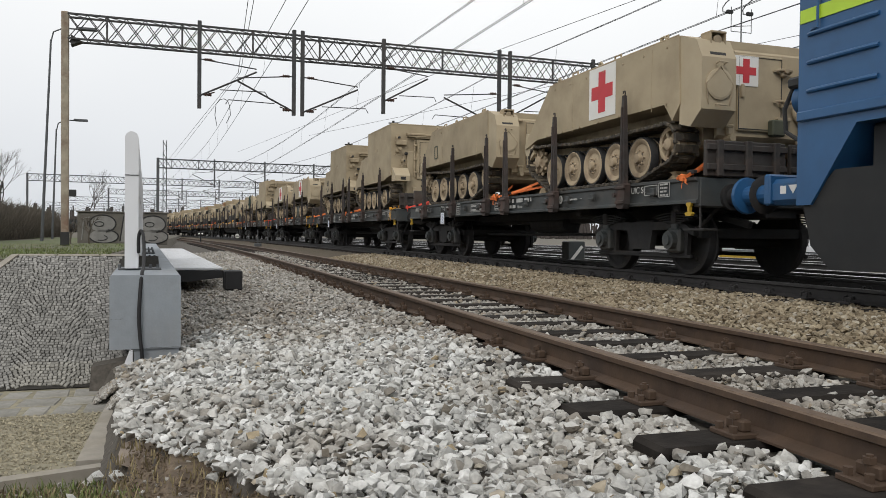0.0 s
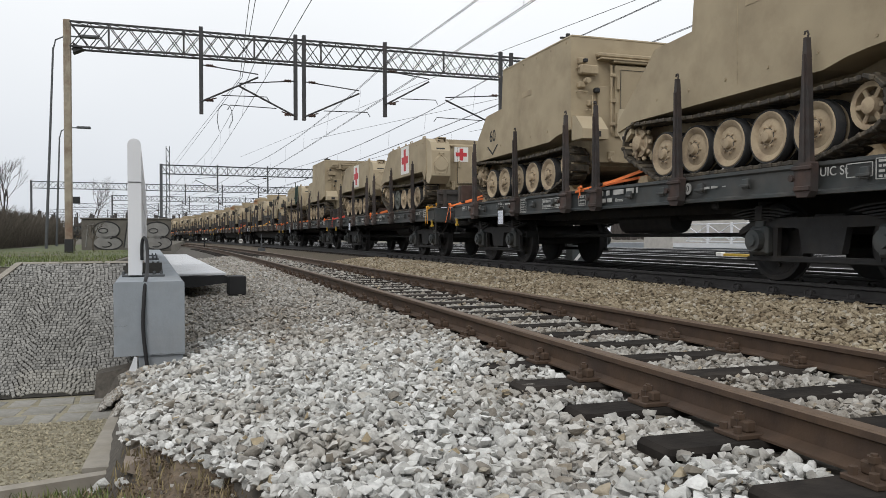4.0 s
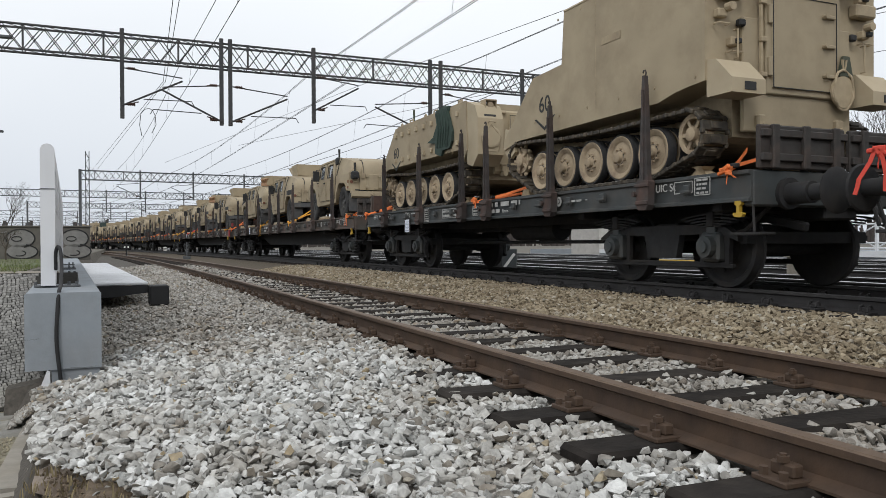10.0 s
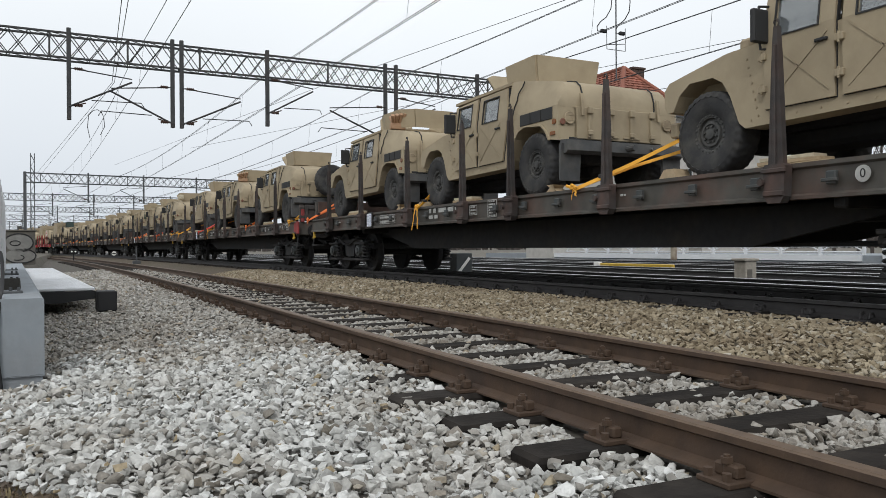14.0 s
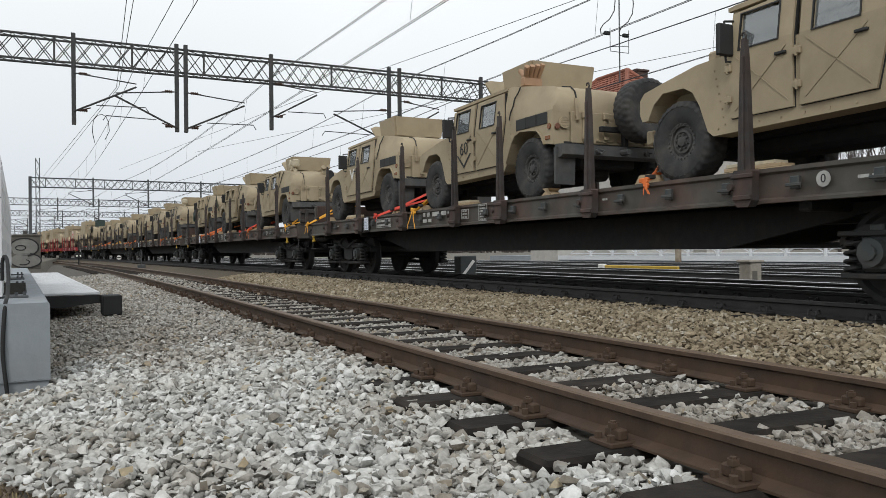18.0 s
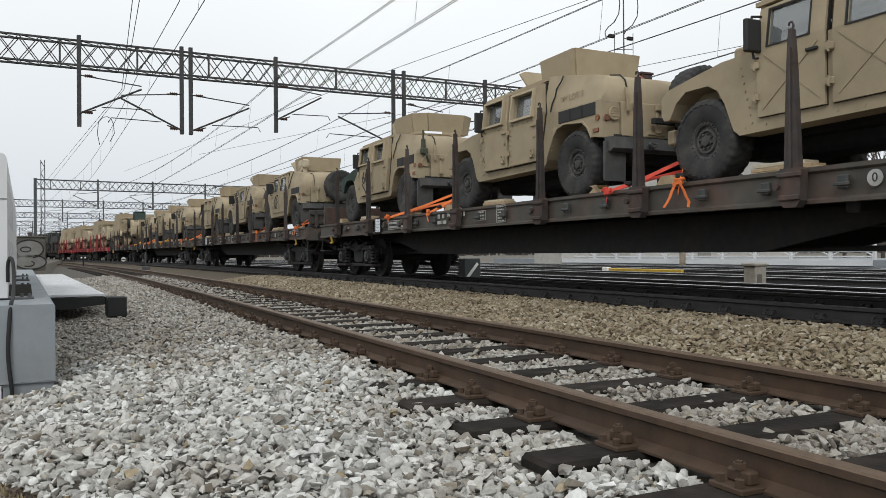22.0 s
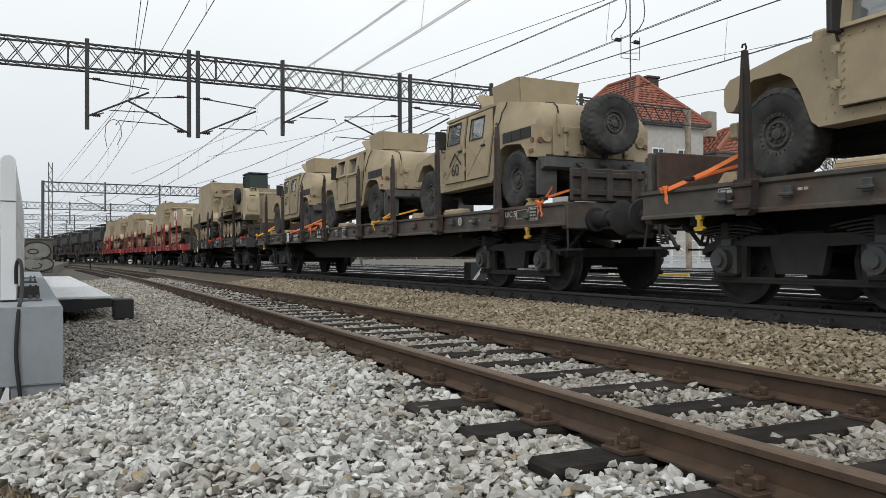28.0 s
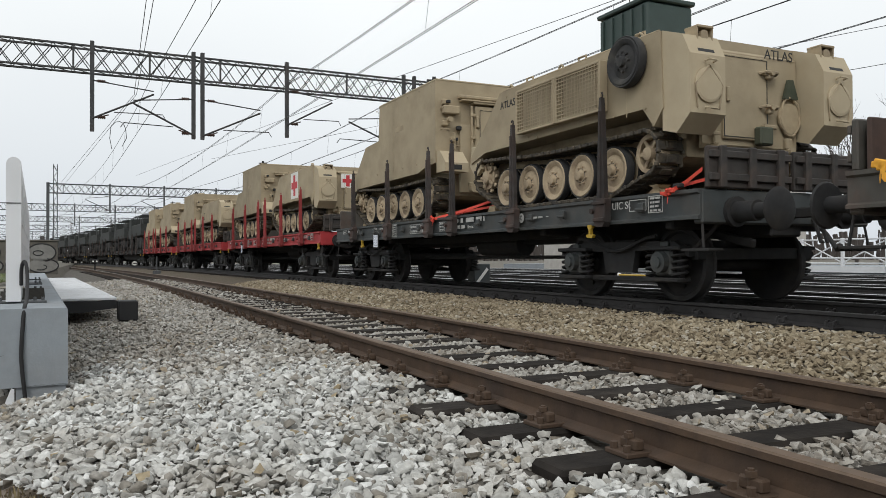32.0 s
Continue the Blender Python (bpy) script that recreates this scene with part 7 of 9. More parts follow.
def loft(g, rows):
    """Quads through rows of equally many points, closed at both ends."""
    n = len(rows[0])
    k = [p for row in rows for p in row]
    fs = [tuple(range(n))[::-1], tuple(range(len(k) - n, len(k)))]
    for i in range(len(rows) - 1):
        for j in range(n):
            a, b = i * n + j, i * n + (j + 1) % n
            fs.append((a, b, b + n, a + n))
    g.add(k, fs)


def shell_mesh(g):
    """Sloping hard rear behind the doors, rolled over at the tail."""
    rows = []
    for y, z, w in ((-0.93, 1.825, 1.0), (-1.05, 1.82, 0.99), (-1.45, 1.755, 0.955), (-1.95, 1.665, 0.91), (-2.10, 1.625, 0.90), (-2.20, 1.55, 0.90), (-2.25, 1.42, 0.945), (-2.262, 1.30, 1.05)):
        m = 0.5 * (w + 1.075)
        rows.append([(-1.075, y, 1.235), (-m - 0.02, y, (z + 1.262) / 2 + 0.01), (-w, y, z), (0, y, z + 0.015), (w, y, z), (m + 0.02, y, (z + 1.262) / 2 + 0.01), (1.075, y, 1.235)])
    loft(g, rows)


def shell_seam_mesh(g):
    g.strip([(-1.096, -1.08, 1.28), (-1.078, -1.10, 1.40), (-1.064, -1.16, 1.50), (-1.048, -1.17, 1.60), (-1.024, -1.26, 1.70), (-1.004, -1.28, 1.775)], 0.012, 0.016, (0, 1, 0.3))


def tail_seam_mesh(g):
    g.strip([(0, -2.268, 1.27), (0, -2.264, 1.42), (0, -2.214, 1.565), (0, -2.115, 1.645), (0, -1.9, 1.69)], 0.018, 0.014, (1, 0, 0))


def cab_roof_mesh(g):
    g.prism([(0.93, 1.765), (0.95, 1.79), (0.90, 1.815), (-0.92, 1.835), (-0.92, 1.765)], -0.99, 0.99)
    for sx in (-1, 1):
        g.strip([(sx * 1.0, 0.94, 1.772), (sx * 1.0, -0.93, 1.80)], 0.05, 0.045, (1, 0, 0))
        g.prism([(1.0, 1.27), (0.90, 1.78), (0.84, 1.78), (0.90, 1.27)], sx * 0.90, sx * 0.985)
        g.prism([(-0.70, 1.27), (-0.72, 1.78), (-0.96, 1.78), (-0.96, 1.27)], sx * 0.90, sx * 0.985)
        g.prism([(0.10, 1.27), (0.10, 1.78), (-0.02, 1.78), (-0.02, 1.27)], sx * 0.90, sx * 0.97)
    g.box((0, 0.93, 1.52), (0.10, 0.06, 0.5), 0.01)
    g.prism([(-0.93, 1.26), (-0.93, 1.77), (-0.96, 1.77), (-0.96, 1.26)], -0.95, 0.95)


def lean(x, z):
    """How far the near side leans in above the belt."""
    return x + 0.065 * max(0, z - 1.28) / 0.5


FRONT_DOOR = [(0.84, 0.60), (0.86, 1.28), (0.84, 1.70), (0.065, 1.73), (0.065, 1.28), (0.065, 0.60)]
REAR_DOOR = [(-0.015, 0.60), (-0.015, 1.28), (-0.015, 1.73), (-0.86, 1.745), (-0.945, 1.28), (-0.79, 0.61)]
FRONT_WIN, REAR_WIN = (0.24, 0.72, 1.30, 1.665), (-0.64, -0.16, 1.285, 1.65)


def leaned(g, pts, x0, x1):
    n = len(pts)
    vs = [(lean(x, z), y, z) for x in (x0, x1) for y, z in pts]
    g.add(vs, [tuple(range(n)), tuple(range(n, 2 * n))[::-1]] + [(i, (i + 1) % n, n + (i + 1) % n, n + i) for i in range(n)])


def door_mesh(g, outline, win, armour):
    """Door leaf with a real window opening, pressed cross or bolts, and hinges."""
    t = 0.075 if armour else 0.035
    x0, x1 = -1.055, -1.08 - t
    y0, y1, z0, z1 = win
    ys = [p[0] for p in outline]
    lo, hi = min(ys), max(ys)
    up, low = outline[2:4], [outline[0], outline[1], outline[4], outline[5]]
    (ya, za), (yb, zb) = outline[1], outline[4]
    leaned(g, [outline[0], (ya, z0), (yb, z0), outline[5]], x0, x1)
    leaned(g, [(y1, z1), up[0], up[1], (y0, z1)], x0, x1)
    leaned(g, [(ya, z0), up[0], (y1, z1), (y1, z0)], x0, x1)
    leaned(g, [(y0, z0), (y0, z1), up[1], (yb, z0)], x0, x1)
    mid = (outline[0][0] + outline[5][0]) / 2
    w = abs(outline[0][0] - outline[5][0])
    if not armour:
        for sg in (-1, 1):
            g.strip([(x1 - 0.004, mid - sg * (w / 2 - 0.06), 0.68), (x1 - 0.004, mid + sg * (w / 2 - 0.08), 1.22)], 0.030, 0.006, (0, 0.6, 1))
    for z in (0.80, 1.12):
        g.box((x1 - 0.012, outline[0][0] + 0.02, z), (0.035, 0.09, 0.07), 0.008)
        g.cyl((x1 - 0.02, outline[0][0] + 0.025, z - 0.05), (x1 - 0.02, outline[0][0] + 0.025, z + 0.05), 0.014, 6)
    if armour:
        for k in range(8):
            g.cyl((x1, outline[0][0] - 0.05, 0.68 + k * 0.08), (x1 - 0.014, outline[0][0] - 0.05, 0.68 + k * 0.08), 0.013, 6)
        # lifting eye, latch button and bolts along the window's foot
        g.tube([(x1 - 0.03, mid - 0.30 + 0.045 * math.cos(a), 0.73 + 0.06 * math.sin(a)) for a in (0.6, 1.4, 2.4, 3.4, 4.4, 5.2, 5.9)], 0.013, 6)
        g.box((x1 - 0.01, mid - 0.28, 0.68), (0.03, 0.12, 0.03), 0.006)
        g.lathe([(0.0, -0.02), (0.030, -0.018), (0.034, 0.0)], (x1, mid - 0.32, 0.98), "x", 12)
        for k in range(5):
            g.cyl((x1, mid - 0.28 + k * 0.14, 1.22), (x1 - 0.012, mid - 0.28 + k * 0.14, 1.22), 0.011, 6)


def seal_mesh(g, outline, wide):
    cy = sum(p[0] for p in outline) / 6
    pts = [(y + (0.7 * wide if y > cy else -wide), z + (0.0 if abs(z - 1.28) < 0.05 else 0.6 * wide if z > 1.2 else -0.8 * wide)) for y, z in outline]
    leaned(g, pts[:2] + [(outline[1][0], 1.28), (outline[4][0], 1.28)] + pts[4:], -1.05, -1.089)
    leaned(g, [pts[1], pts[2], (outline[2][0], outline[2][1]), (outline[1][0], 1.28)], -1.05, -1.089)
    leaned(g, [(outline[3][0], outline[3][1]), pts[3], pts[4], (outline[4][0], 1.28)], -1.05, -1.089)


def win_frame_mesh(g, win, armour):
    y0, y1, z0, z1 = win
    t, b = (0.085, 0.035) if armour else (0.012, 0.014)
    xo = -1.12 if armour else -1.113
    for pts in ([(y0 - b, z0 - b), (y1 + b, z0 - b), (y1 + b, z0), (y0 - b, z0)], [(y0 - b, z1), (y1 + b, z1), (y1 + b, z1 + b), (y0 - b, z1 + b)],
                [(y0 - b, z0), (y0, z0), (y0, z1), (y0 - b, z1)], [(y1, z0), (y1 + b, z0), (y1 + b, z1), (y1, z1)]):
        leaned(g, pts, xo + 0.01, xo - t)


def pane_mesh(g, win):
    y0, y1, z0, z1 = win
    leaned(g, [(y0, z0), (y1, z0), (y1, z1), (y0, z1)], -1.085, -1.092)


def turret_mesh(g, style):
    """Open gunner's shield: flared plates round a ring, the front set apart."""
    g.lathe([(0.62, -0.03), (0.62, 0.04), (0.54, 0.04)], axis="z", n=24)
    if style == "box":
        ring, hgt = [(-0.52, 0.30), (0.52, 0.30), (0.55, -0.58), (-0.55, -0.58)], 0.44
    else:
        ring, hgt = [(-0.55, 0.30), (0.55, 0.30), (0.66, -0.1), (0.64, -0.80), (0.4, -1.0), (-0.4, -1.0), (-0.64, -0.80), (-0.66, -0.1)], 0.40
    n = len(ring)
    for i in range(n):
        (x0, y0), (x1, y1) = ring[i], ring[(i + 1) % n]
        if style == "split" and i == 0:
            continue
        p = [Vector((x0, y0, 0.02)), Vector((x1, y1, 0.02)), Vector((x1 * 1.10, y1 * 1.06, hgt)), Vector((x0 * 1.10, y0 * 1.06, hgt))]
        nr = (p[1] - p[0]).cross(p[2] - p[0]).normalized() * 0.03
        g.add(p + [q - nr for q in p], [(0, 1, 2, 3), (7, 6, 5, 4), (0, 4, 5, 1), (1, 5, 6, 2), (2, 6, 7, 3), (3, 7, 4, 0)])
        for k in range(4):
            c = p[0].lerp(p[1], 0.14 + 0.24 * k).lerp(p[3].lerp(p[2], 0.14 + 0.24 * k), 0.12)
            g.box(c, (0.05, 0.05, 0.03), 0.006)


def smoke_mesh(g):
    for k in range(4):
        for s in (-1, 1):
            g.cyl((0.07 * k - 0.1, 0, 0), (0.10 * k - 0.14 + 0.04 * s, s * 0.16, 0.15 + 0.02 * k), 0.042, 10)
    g.box((0, 0, -0.06), (0.34, 0.12, 0.14), 0.015)


def covered_light_mesh(g):
    rng_ = random.Random(12)
    for s in (-0.15, 0.15):
        g.lathe([(0.05, -0.13), (0.11, -0.11), (0.145, -0.04), (0.13, 0.03), (0.14, 0.09), (0.05, 0.13)], (0, s, 0.02 * rng_.random()), "z", 9)
    g.tube([(-0.05, -0.1, -0.1), (-0.1, 0.0, -0.2), (-0.06, 0.06, -0.34)], 0.05, 6)
    g.box((0, 0, -0.22), (0.12, 0.3, 0.18), 0.02)


def mirror_mesh(g):
    g.box((-0.14, 0, 0.0), (0.21, 0.06, 0.33), 0.03)
    g.tube([(0.08, 0.0, -0.2), (-0.1, 0.02, -0.22), (-0.14, 0.02, 0.0), (-0.12, 0.02, 0.2), (0.1, 0.0, 0.22)], 0.014, 6)


def rear_bumper_mesh(g):
    g.prism([(-2.28, 0.76), (-2.44, 0.75), (-2.46, 0.60), (-2.40, 0.56), (-2.28, 0.57)], -1.06, 1.06)
    for sx in (-1, 1):
        g.cyl((sx * 0.45, -2.44, 0.66), (sx * 0.45, -2.50, 0.66), 0.04, 8)
        g.tube([(sx * 0.45, -2.47, 0.69), (sx * 0.38, -2.53, 0.66), (sx * 0.45, -2.54, 0.62), (sx * 0.52, -2.53, 0.66), (sx * 0.45, -2.47, 0.69)], 0.015, 6)
    g.cyl((0, -2.44, 0.66), (0, -2.62, 0.66), 0.045, 8)


def tailgate_mesh(g):
    g.box((0, -2.272, 1.02), (1.56, 0.04, 0.46), 0.01)
    for k in range(4):
        x = -0.57 + k * 0.38
        g.box((x, -2.305, 1.03), (0.05, 0.04, 0.44), 0.008)
        g.box((x, -2.33, 1.20), (0.09, 0.05, 0.10), 0.01)
        g.box((x, -2.33, 0.88), (0.08, 0.05, 0.07), 0.01)
    for x in (-0.2, 0.2):
        g.box((x, -2.30, 0.84), (0.3, 0.03, 0.03), 0.005)


def utility_truck(label, turret="box", smoke=None, spare="", armour=False, number="", vent=True, mark="", fender=None, rimmat=None, plain_rear=False, chevron=-1, aerial=False, hoses=False):
    root = thing("utility_truck", label, "military truck", group="utility trucks on the train")
    put("body", shared("truck_body", body_mesh, TAN), root)
    put("bonnet", shared(("truck_bonnet", fender is None), bonnet_mesh, fender or TAN), root)
    part("chassis", Geo().box((0, 0, 0.62), (1.0, 4.3, 0.34), 0.03).box((0, 0.1, 0.40), (0.62, 2.9, 0.24), 0.05).box((0, -1.64, 0.45), (0.5, 0.5, 0.3), 0.06).box((0, 1.65, 0.45), (0.5, 0.5, 0.3), 0.06), DARK_STEEL, root)
    part("wheel_well", Geo().box((0, -1.6, 0.88), (1.4, 1.2, 0.36), 0.03), DARK_STEEL, root)
    put("cab_roof", shared("cab_roof", cab_roof_mesh, TAN), root)
    put("rear_shell", shared("rear_shell", shell_mesh, TAN, smooth=True), root, label="sloping hard rear shell")
    put("shell_seam", shared("shell_seam", shell_seam_mesh, BLACK_MARK), root)
    for x in (-0.66, 0.66):
        put("tail_seam", shared("tail_seam", tail_seam_mesh, BLACK_MARK), root, pose(x, 0, 0))
    for x in (-0.45, 0.45):
        for y in (0.28, -0.62):
            part("seat", Geo().box((x, y, 1.40), (0.46, 0.10, 0.34), 0.04).box((x, y, 1.62), (0.24, 0.08, 0.14), 0.03), DARK_STEEL, root)
    for sx in (-1, 1):
        put("arch_lip", shared("arch_lip", flare_mesh, TAN), root, pose(0, 0, 0) if sx < 0 else pose(2.176, 0, 0))
        for y in (-1.64, 1.65):
            wheel(root, sx * 0.91, y, 0.47, 0 if sx < 0 else 180, rimmat=rimmat)
            part("suspension", Geo().box((sx * 0.62, y, 0.55), (0.5, 0.16, 0.10), 0.02), DARK_STEEL, root)
        flip = Matrix.Diagonal((1, 1, 1, 1)) if sx < 0 else Matrix.Diagonal((-1, 1, 1, 1))
        for key, outline, win in (("front", FRONT_DOOR, FRONT_WIN), ("rear", REAR_DOOR, REAR_WIN)):
            if armour:
                win = (win[0] - 0.05, win[1] + 0.045, win[2] + 0.02, win[3] + 0.015)
            d = put("door", shared(("truck_door", key, armour), lambda q: door_mesh(q, outline, win, armour), TAN), root, flip)
            put("door_seal", shared(("door_seal", key, armour), lambda q: seal_mesh(q, outline, 0.02 if armour else 0.009), BLACK_MARK), d)
            put("window_frame", shared(("window_frame", key, armour), lambda q: win_frame_mesh(q, win, armour), TAN_PALE if armour else BLACK_MARK), d)
            put("window_pane", shared(("window_pane", key, armour), lambda q: pane_mesh(q, win), CLEAR_GLASS), d)
            xh = -1.165 if armour else -1.128
            part("door_handle", Geo().box((xh, outline[5][0] + (0.07 if armour else 0.13), 1.14), (0.035, 0.13, 0.03), 0.008), TAN_DUST if armour else BLACK_MARK, d)
        put("mirror", shared("mirror", mirror_mesh, BLACK_MARK), root, Matrix.Translation((sx * 1.07, 0.82, 1.41)) @ flip, "black door mirror")
        if vent:
            v = part("air_vent", Geo().box((0, 0, 0), (0.02, 0.85, 0.17), 0.004), BLACK_MARK, root, "dark louvred intake", at=pose(sx * 1.082, -1.695, 1.165))
            for dy in (-0.14, 0.14):
                part("vent_divider", Geo().box((0, dy, 0), (0.03, 0.014, 0.172)), DARK_STEEL, v)
        part("tail_lens", Geo().lathe([(0.040, -0.012), (0.046, -0.006), (0.048, 0.0)], (sx * 1.015, -2.276, 1.02), "y", 12).cyl((sx * 1.015, -2.27, 1.02), (sx * 1.015, -2.284, 1.02), 0.036, 12), LENS_DULL, root)
        part("marker_lamp", Geo().cyl((sx * 1.078, -2.17, 1.03), (sx * 1.10, -2.17, 1.03), 0.042, 10), LENS_AMBER, root)
        part("side_marker", Geo().box((sx * 1.088, -2.13, 0.87), (0.02, 0.12, 0.055), 0.02), LENS_AMBER, root)
        part("head_lamp", Geo().cyl((sx * 0.82, 2.28, 0.98), (sx * 0.82, 2.33, 0.98), 0.09, 16), LIGHT_GLASS, root)
        part("fuel_cap", Geo().cyl((sx * 1.08, -1.18, 1.0), (sx * 1.096, -1.18, 1.0), 0.05, 12), TAN_DUST, root)
        if fender is not None:
            part("front_wing", Geo().prism([(1.02, 1.31), (1.40, 0.985), (1.56, 1.052), (1.90, 1.052), (2.055, 0.945), (2.155, 0.77), (2.265, 0.77), (2.306, 0.86), (2.306, 1.05), (2.225, 1.13), (1.85, 1.20), (1.36, 1.285)], sx * 0.79, sx * 1.086), fender, root)
    part("windscreen", Geo().add([(-0.90, 0.985, 1.34), (0.90, 0.985, 1.34), (0.90, 0.90, 1.75), (-0.90, 0.90, 1.75)], [(0, 1, 2, 3)]).add([(-0.90, 0.975, 1.34), (0.90, 0.975, 1.34), (0.90, 0.89, 1.75), (-0.90, 0.89, 1.75)], [(3, 2, 1, 0)]), CLEAR_GLASS, root)
    part("grille", Geo().box((0, 2.285, 0.95), (1.1, 0.03, 0.28), 0.01), BLACK_MARK, root)
    put("rear_bumper", shared(("rear_bumper", vent), rear_bumper_mesh, RUBBER_PALE if vent else TAN), root)
    part("front_bumper", Geo().box((0, 2.40, 0.62), (1.7, 0.14, 0.18), 0.02), TAN_DUST, root)
    put("tailgate", shared("tailgate", tailgate_mesh, TAN), root, label="tailgate with four catches")
    part("tail_stencil", Geo().box((0.1, -2.268, 0.785), (0.62, 0.006, 0.035)), BLACK_MARK, root)
    part("bumper_stencil", Geo().box((-0.78, -2.282, 0.79), (0.26, 0.006, 0.035)), BLACK_MARK, root)
    if aerial:
        part("aerial_base", Geo().box((-0.93, -2.30, 1.30), (0.15, 0.10, 0.12), 0.02).cyl((-0.95, -2.30, 1.36), (-0.95, -2.30, 1.54), 0.045, 10).cyl((-0.95, -2.30, 1.54), (-0.95, -2.30, 1.72), 0.022, 8).tube([(-0.93, -2.31, 1.32), (-0.90, -2.36, 1.2), (-0.85, -2.33, 1.08)], 0.02, 6), OLIVE, root)
    # rear corner: recessed round lamp with guard, bridle ring and mud guard plate
    for sx in (-1, 1):
        cl_lamp = part("corner_lamp", Geo().lathe([(0.078, 0.0), (0.092, -0.01), (0.084, -0.024), (0.072, -0.02)], (sx * 0.90, -2.272, 1.08), "y", 18), TAN_DUST, root, "round rear lamp behind a slotted guard")
        part("lens", Geo().cyl((sx * 0.90, -2.26, 1.08), (sx * 0.90, -2.284, 1.08), 0.074, 16), LENS_DULL, cl_lamp)
        for dz in (-0.035, 0.0, 0.035):
            part("guard_bar", Geo().box((sx * 0.90, -2.292, 1.08 + dz), (0.15, 0.012, 0.010)), TAN_DUST, cl_lamp)
        part("corner_strap", Geo().strip([(sx * 0.70, -2.29, 1.44), (sx * 0.70, -2.315, 1.30), (sx * 0.70, -2.33, 1.12)], 0.05, 0.02, (1, 0, 0)), TAN_DUST, root)
        part("splash_plate", Geo().prism([(-2.30, 0.70), (-2.30, 0.20), (-2.33, 0.18), (-2.36, 0.70)], sx * 0.93 - 0.17, sx * 0.93 + 0.17), RUBBER_PALE, root, "dusty grey mud flap")
    if hoses:
        hz = Geo().lathe([(0.11, 0.0), (0.13, 0.02), (0.12, 0.06), (0.03, 0.08)], (0.12, -2.42, 1.62), "y", 16)
        hz.tube([(0.12, -2.40, 1.55), (0.08, -2.42, 1.35), (0.18, -2.44, 1.18), (0.42, -2.42, 1.12), (0.62, -2.40, 0.98)], 0.045, 8)
        hz.tube([(0.05, -2.38, 1.30), (0.0, -2.42, 1.1), (0.1, -2.40, 0.95)], 0.035, 8)
        part("intake_hose", hz, BLACK, root, "black rubber hose and cap over the tail")
        part("tail_lamp_box", Geo().box((0.05, -2.02, 1.70), (0.16, 0.20, 0.16), 0.02).cyl((0.0, -2.0, 1.78), (0.0, -2.16, 1.86), 0.07, 12).cyl((0.14, -2.0, 1.79), (0.18, -2.12, 1.88), 0.06, 12), TAN, root, "pair of small searchlights on the tail")
    rv = Geo()
    for k in range(8):
        rv.cyl((-1.078, -0.85 + k * 0.27, 0.525), (-1.09, -0.85 + k * 0.27, 0.525), 0.011, 6)
        rv.cyl((-1.078, 0.95 + 0.02 * k, 0.56 + 0.085 * k), (-1.09, 0.95 + 0.02 * k, 0.56 + 0.085 * k), 0.011, 6)
        rv.cyl((-1.078, -1.08 - 0.02 * (k % 2), 0.72 + 0.07 * k), (-1.09, -1.08 - 0.02 * (k % 2), 0.72 + 0.07 * k), 0.009, 6)
    part("rivets", rv, TAN_DUST, root)
    part("cowl_lamp", Geo().box((-0.98, 1.15, 1.33), (0.14, 0.16, 0.12), 0.03), TAN_DUST, root)
    if not vent:
        for x_, y_, z_, fat in ((-0.98, -0.98, 1.62, 1), (0.5, -1.9, 1.66, 0), (-0.93, -2.32, 1.10, 1), (0.93, -2.32, 1.10, 1)):
            cl = Geo().cyl((x_, y_, z_), (x_, y_, z_ + 0.46), 0.028, 8).cyl((x_, y_, z_ + 0.36), (x_, y_, z_ + 0.46), 0.036, 8)
            if fat:
                cl.box((x_ - 0.01, y_ - 0.03, z_ + 0.10), (0.22, 0.16, 0.22), 0.05).cyl((x_ - 0.02, y_ - 0.11, z_ + 0.06), (x_ - 0.02, y_ - 0.13, z_ + 0.06), 0.035, 8)
            part("sensor_mast", cl, BLACK_MARK, root, "black sensor cluster on a short mast")
    if turret:
        tm = put("gun_shield", shared(("gun_shield", turret), lambda q: turret_mesh(q, turret), TAN), root, pose(0, -0.38, 1.85), "open plated gunner's shield")
        part("front_shield", Geo().prism([(-0.42, 0.02), (0.42, 0.02), (0.40, 0.48), (0.22, 0.60), (-0.22, 0.60), (-0.40, 0.48)] if turret == "split" else [(-0.36, 0.02), (0.36, 0.02), (0.52, 0.46), (0.40, 0.52), (-0.40, 0.52), (-0.52, 0.46)], 0, 0.025, "y"), TAN, tm, "front shield plate", at=pose(0.0, 0.86, 0.0, -26 if turret == "box" else -12, 0, 0))
        part("gun_mount", Geo().box((0, 0.55, 0.14), (0.09, 0.9, 0.10), 0.02).cyl((0, 0.2, 0.0), (0, 0.2, 0.16), 0.05, 8), TAN_DUST, tm)
    if smoke == "tubes":
        put("smoke_launcher", shared("smoke_launcher", smoke_mesh, SMOKE_TUBE, smooth=True), root, pose(-0.72, -1.15, 1.95), "cluster of smoke grenade tubes")
    elif smoke == "cover":
        put("wrapped_lamp", shared("wrapped_lamp", covered_light_mesh, TARP, smooth=True), root, pose(-0.66, -1.25, 2.02), "two lamps wrapped in pale cloth")
    if spare:
        wheel(root, {"mid": 0.0, "off": 0.25, "near": -0.35}[spare], -2.66, 1.26, 90, "spare_wheel", rimmat=rimmat)
        part("spare_carrier", Geo().box((0.1, -2.40, 1.0), (0.9, 0.08, 0.08), 0.01).box((0.1, -2.40, 0.85), (0.08, 0.08, 0.4), 0.01).cyl((0.1, -2.3, 1.25), (0.1, -2.6, 1.25), 0.05, 8), DARK_STEEL, root)
    xm = -1.162 if armour else -1.122
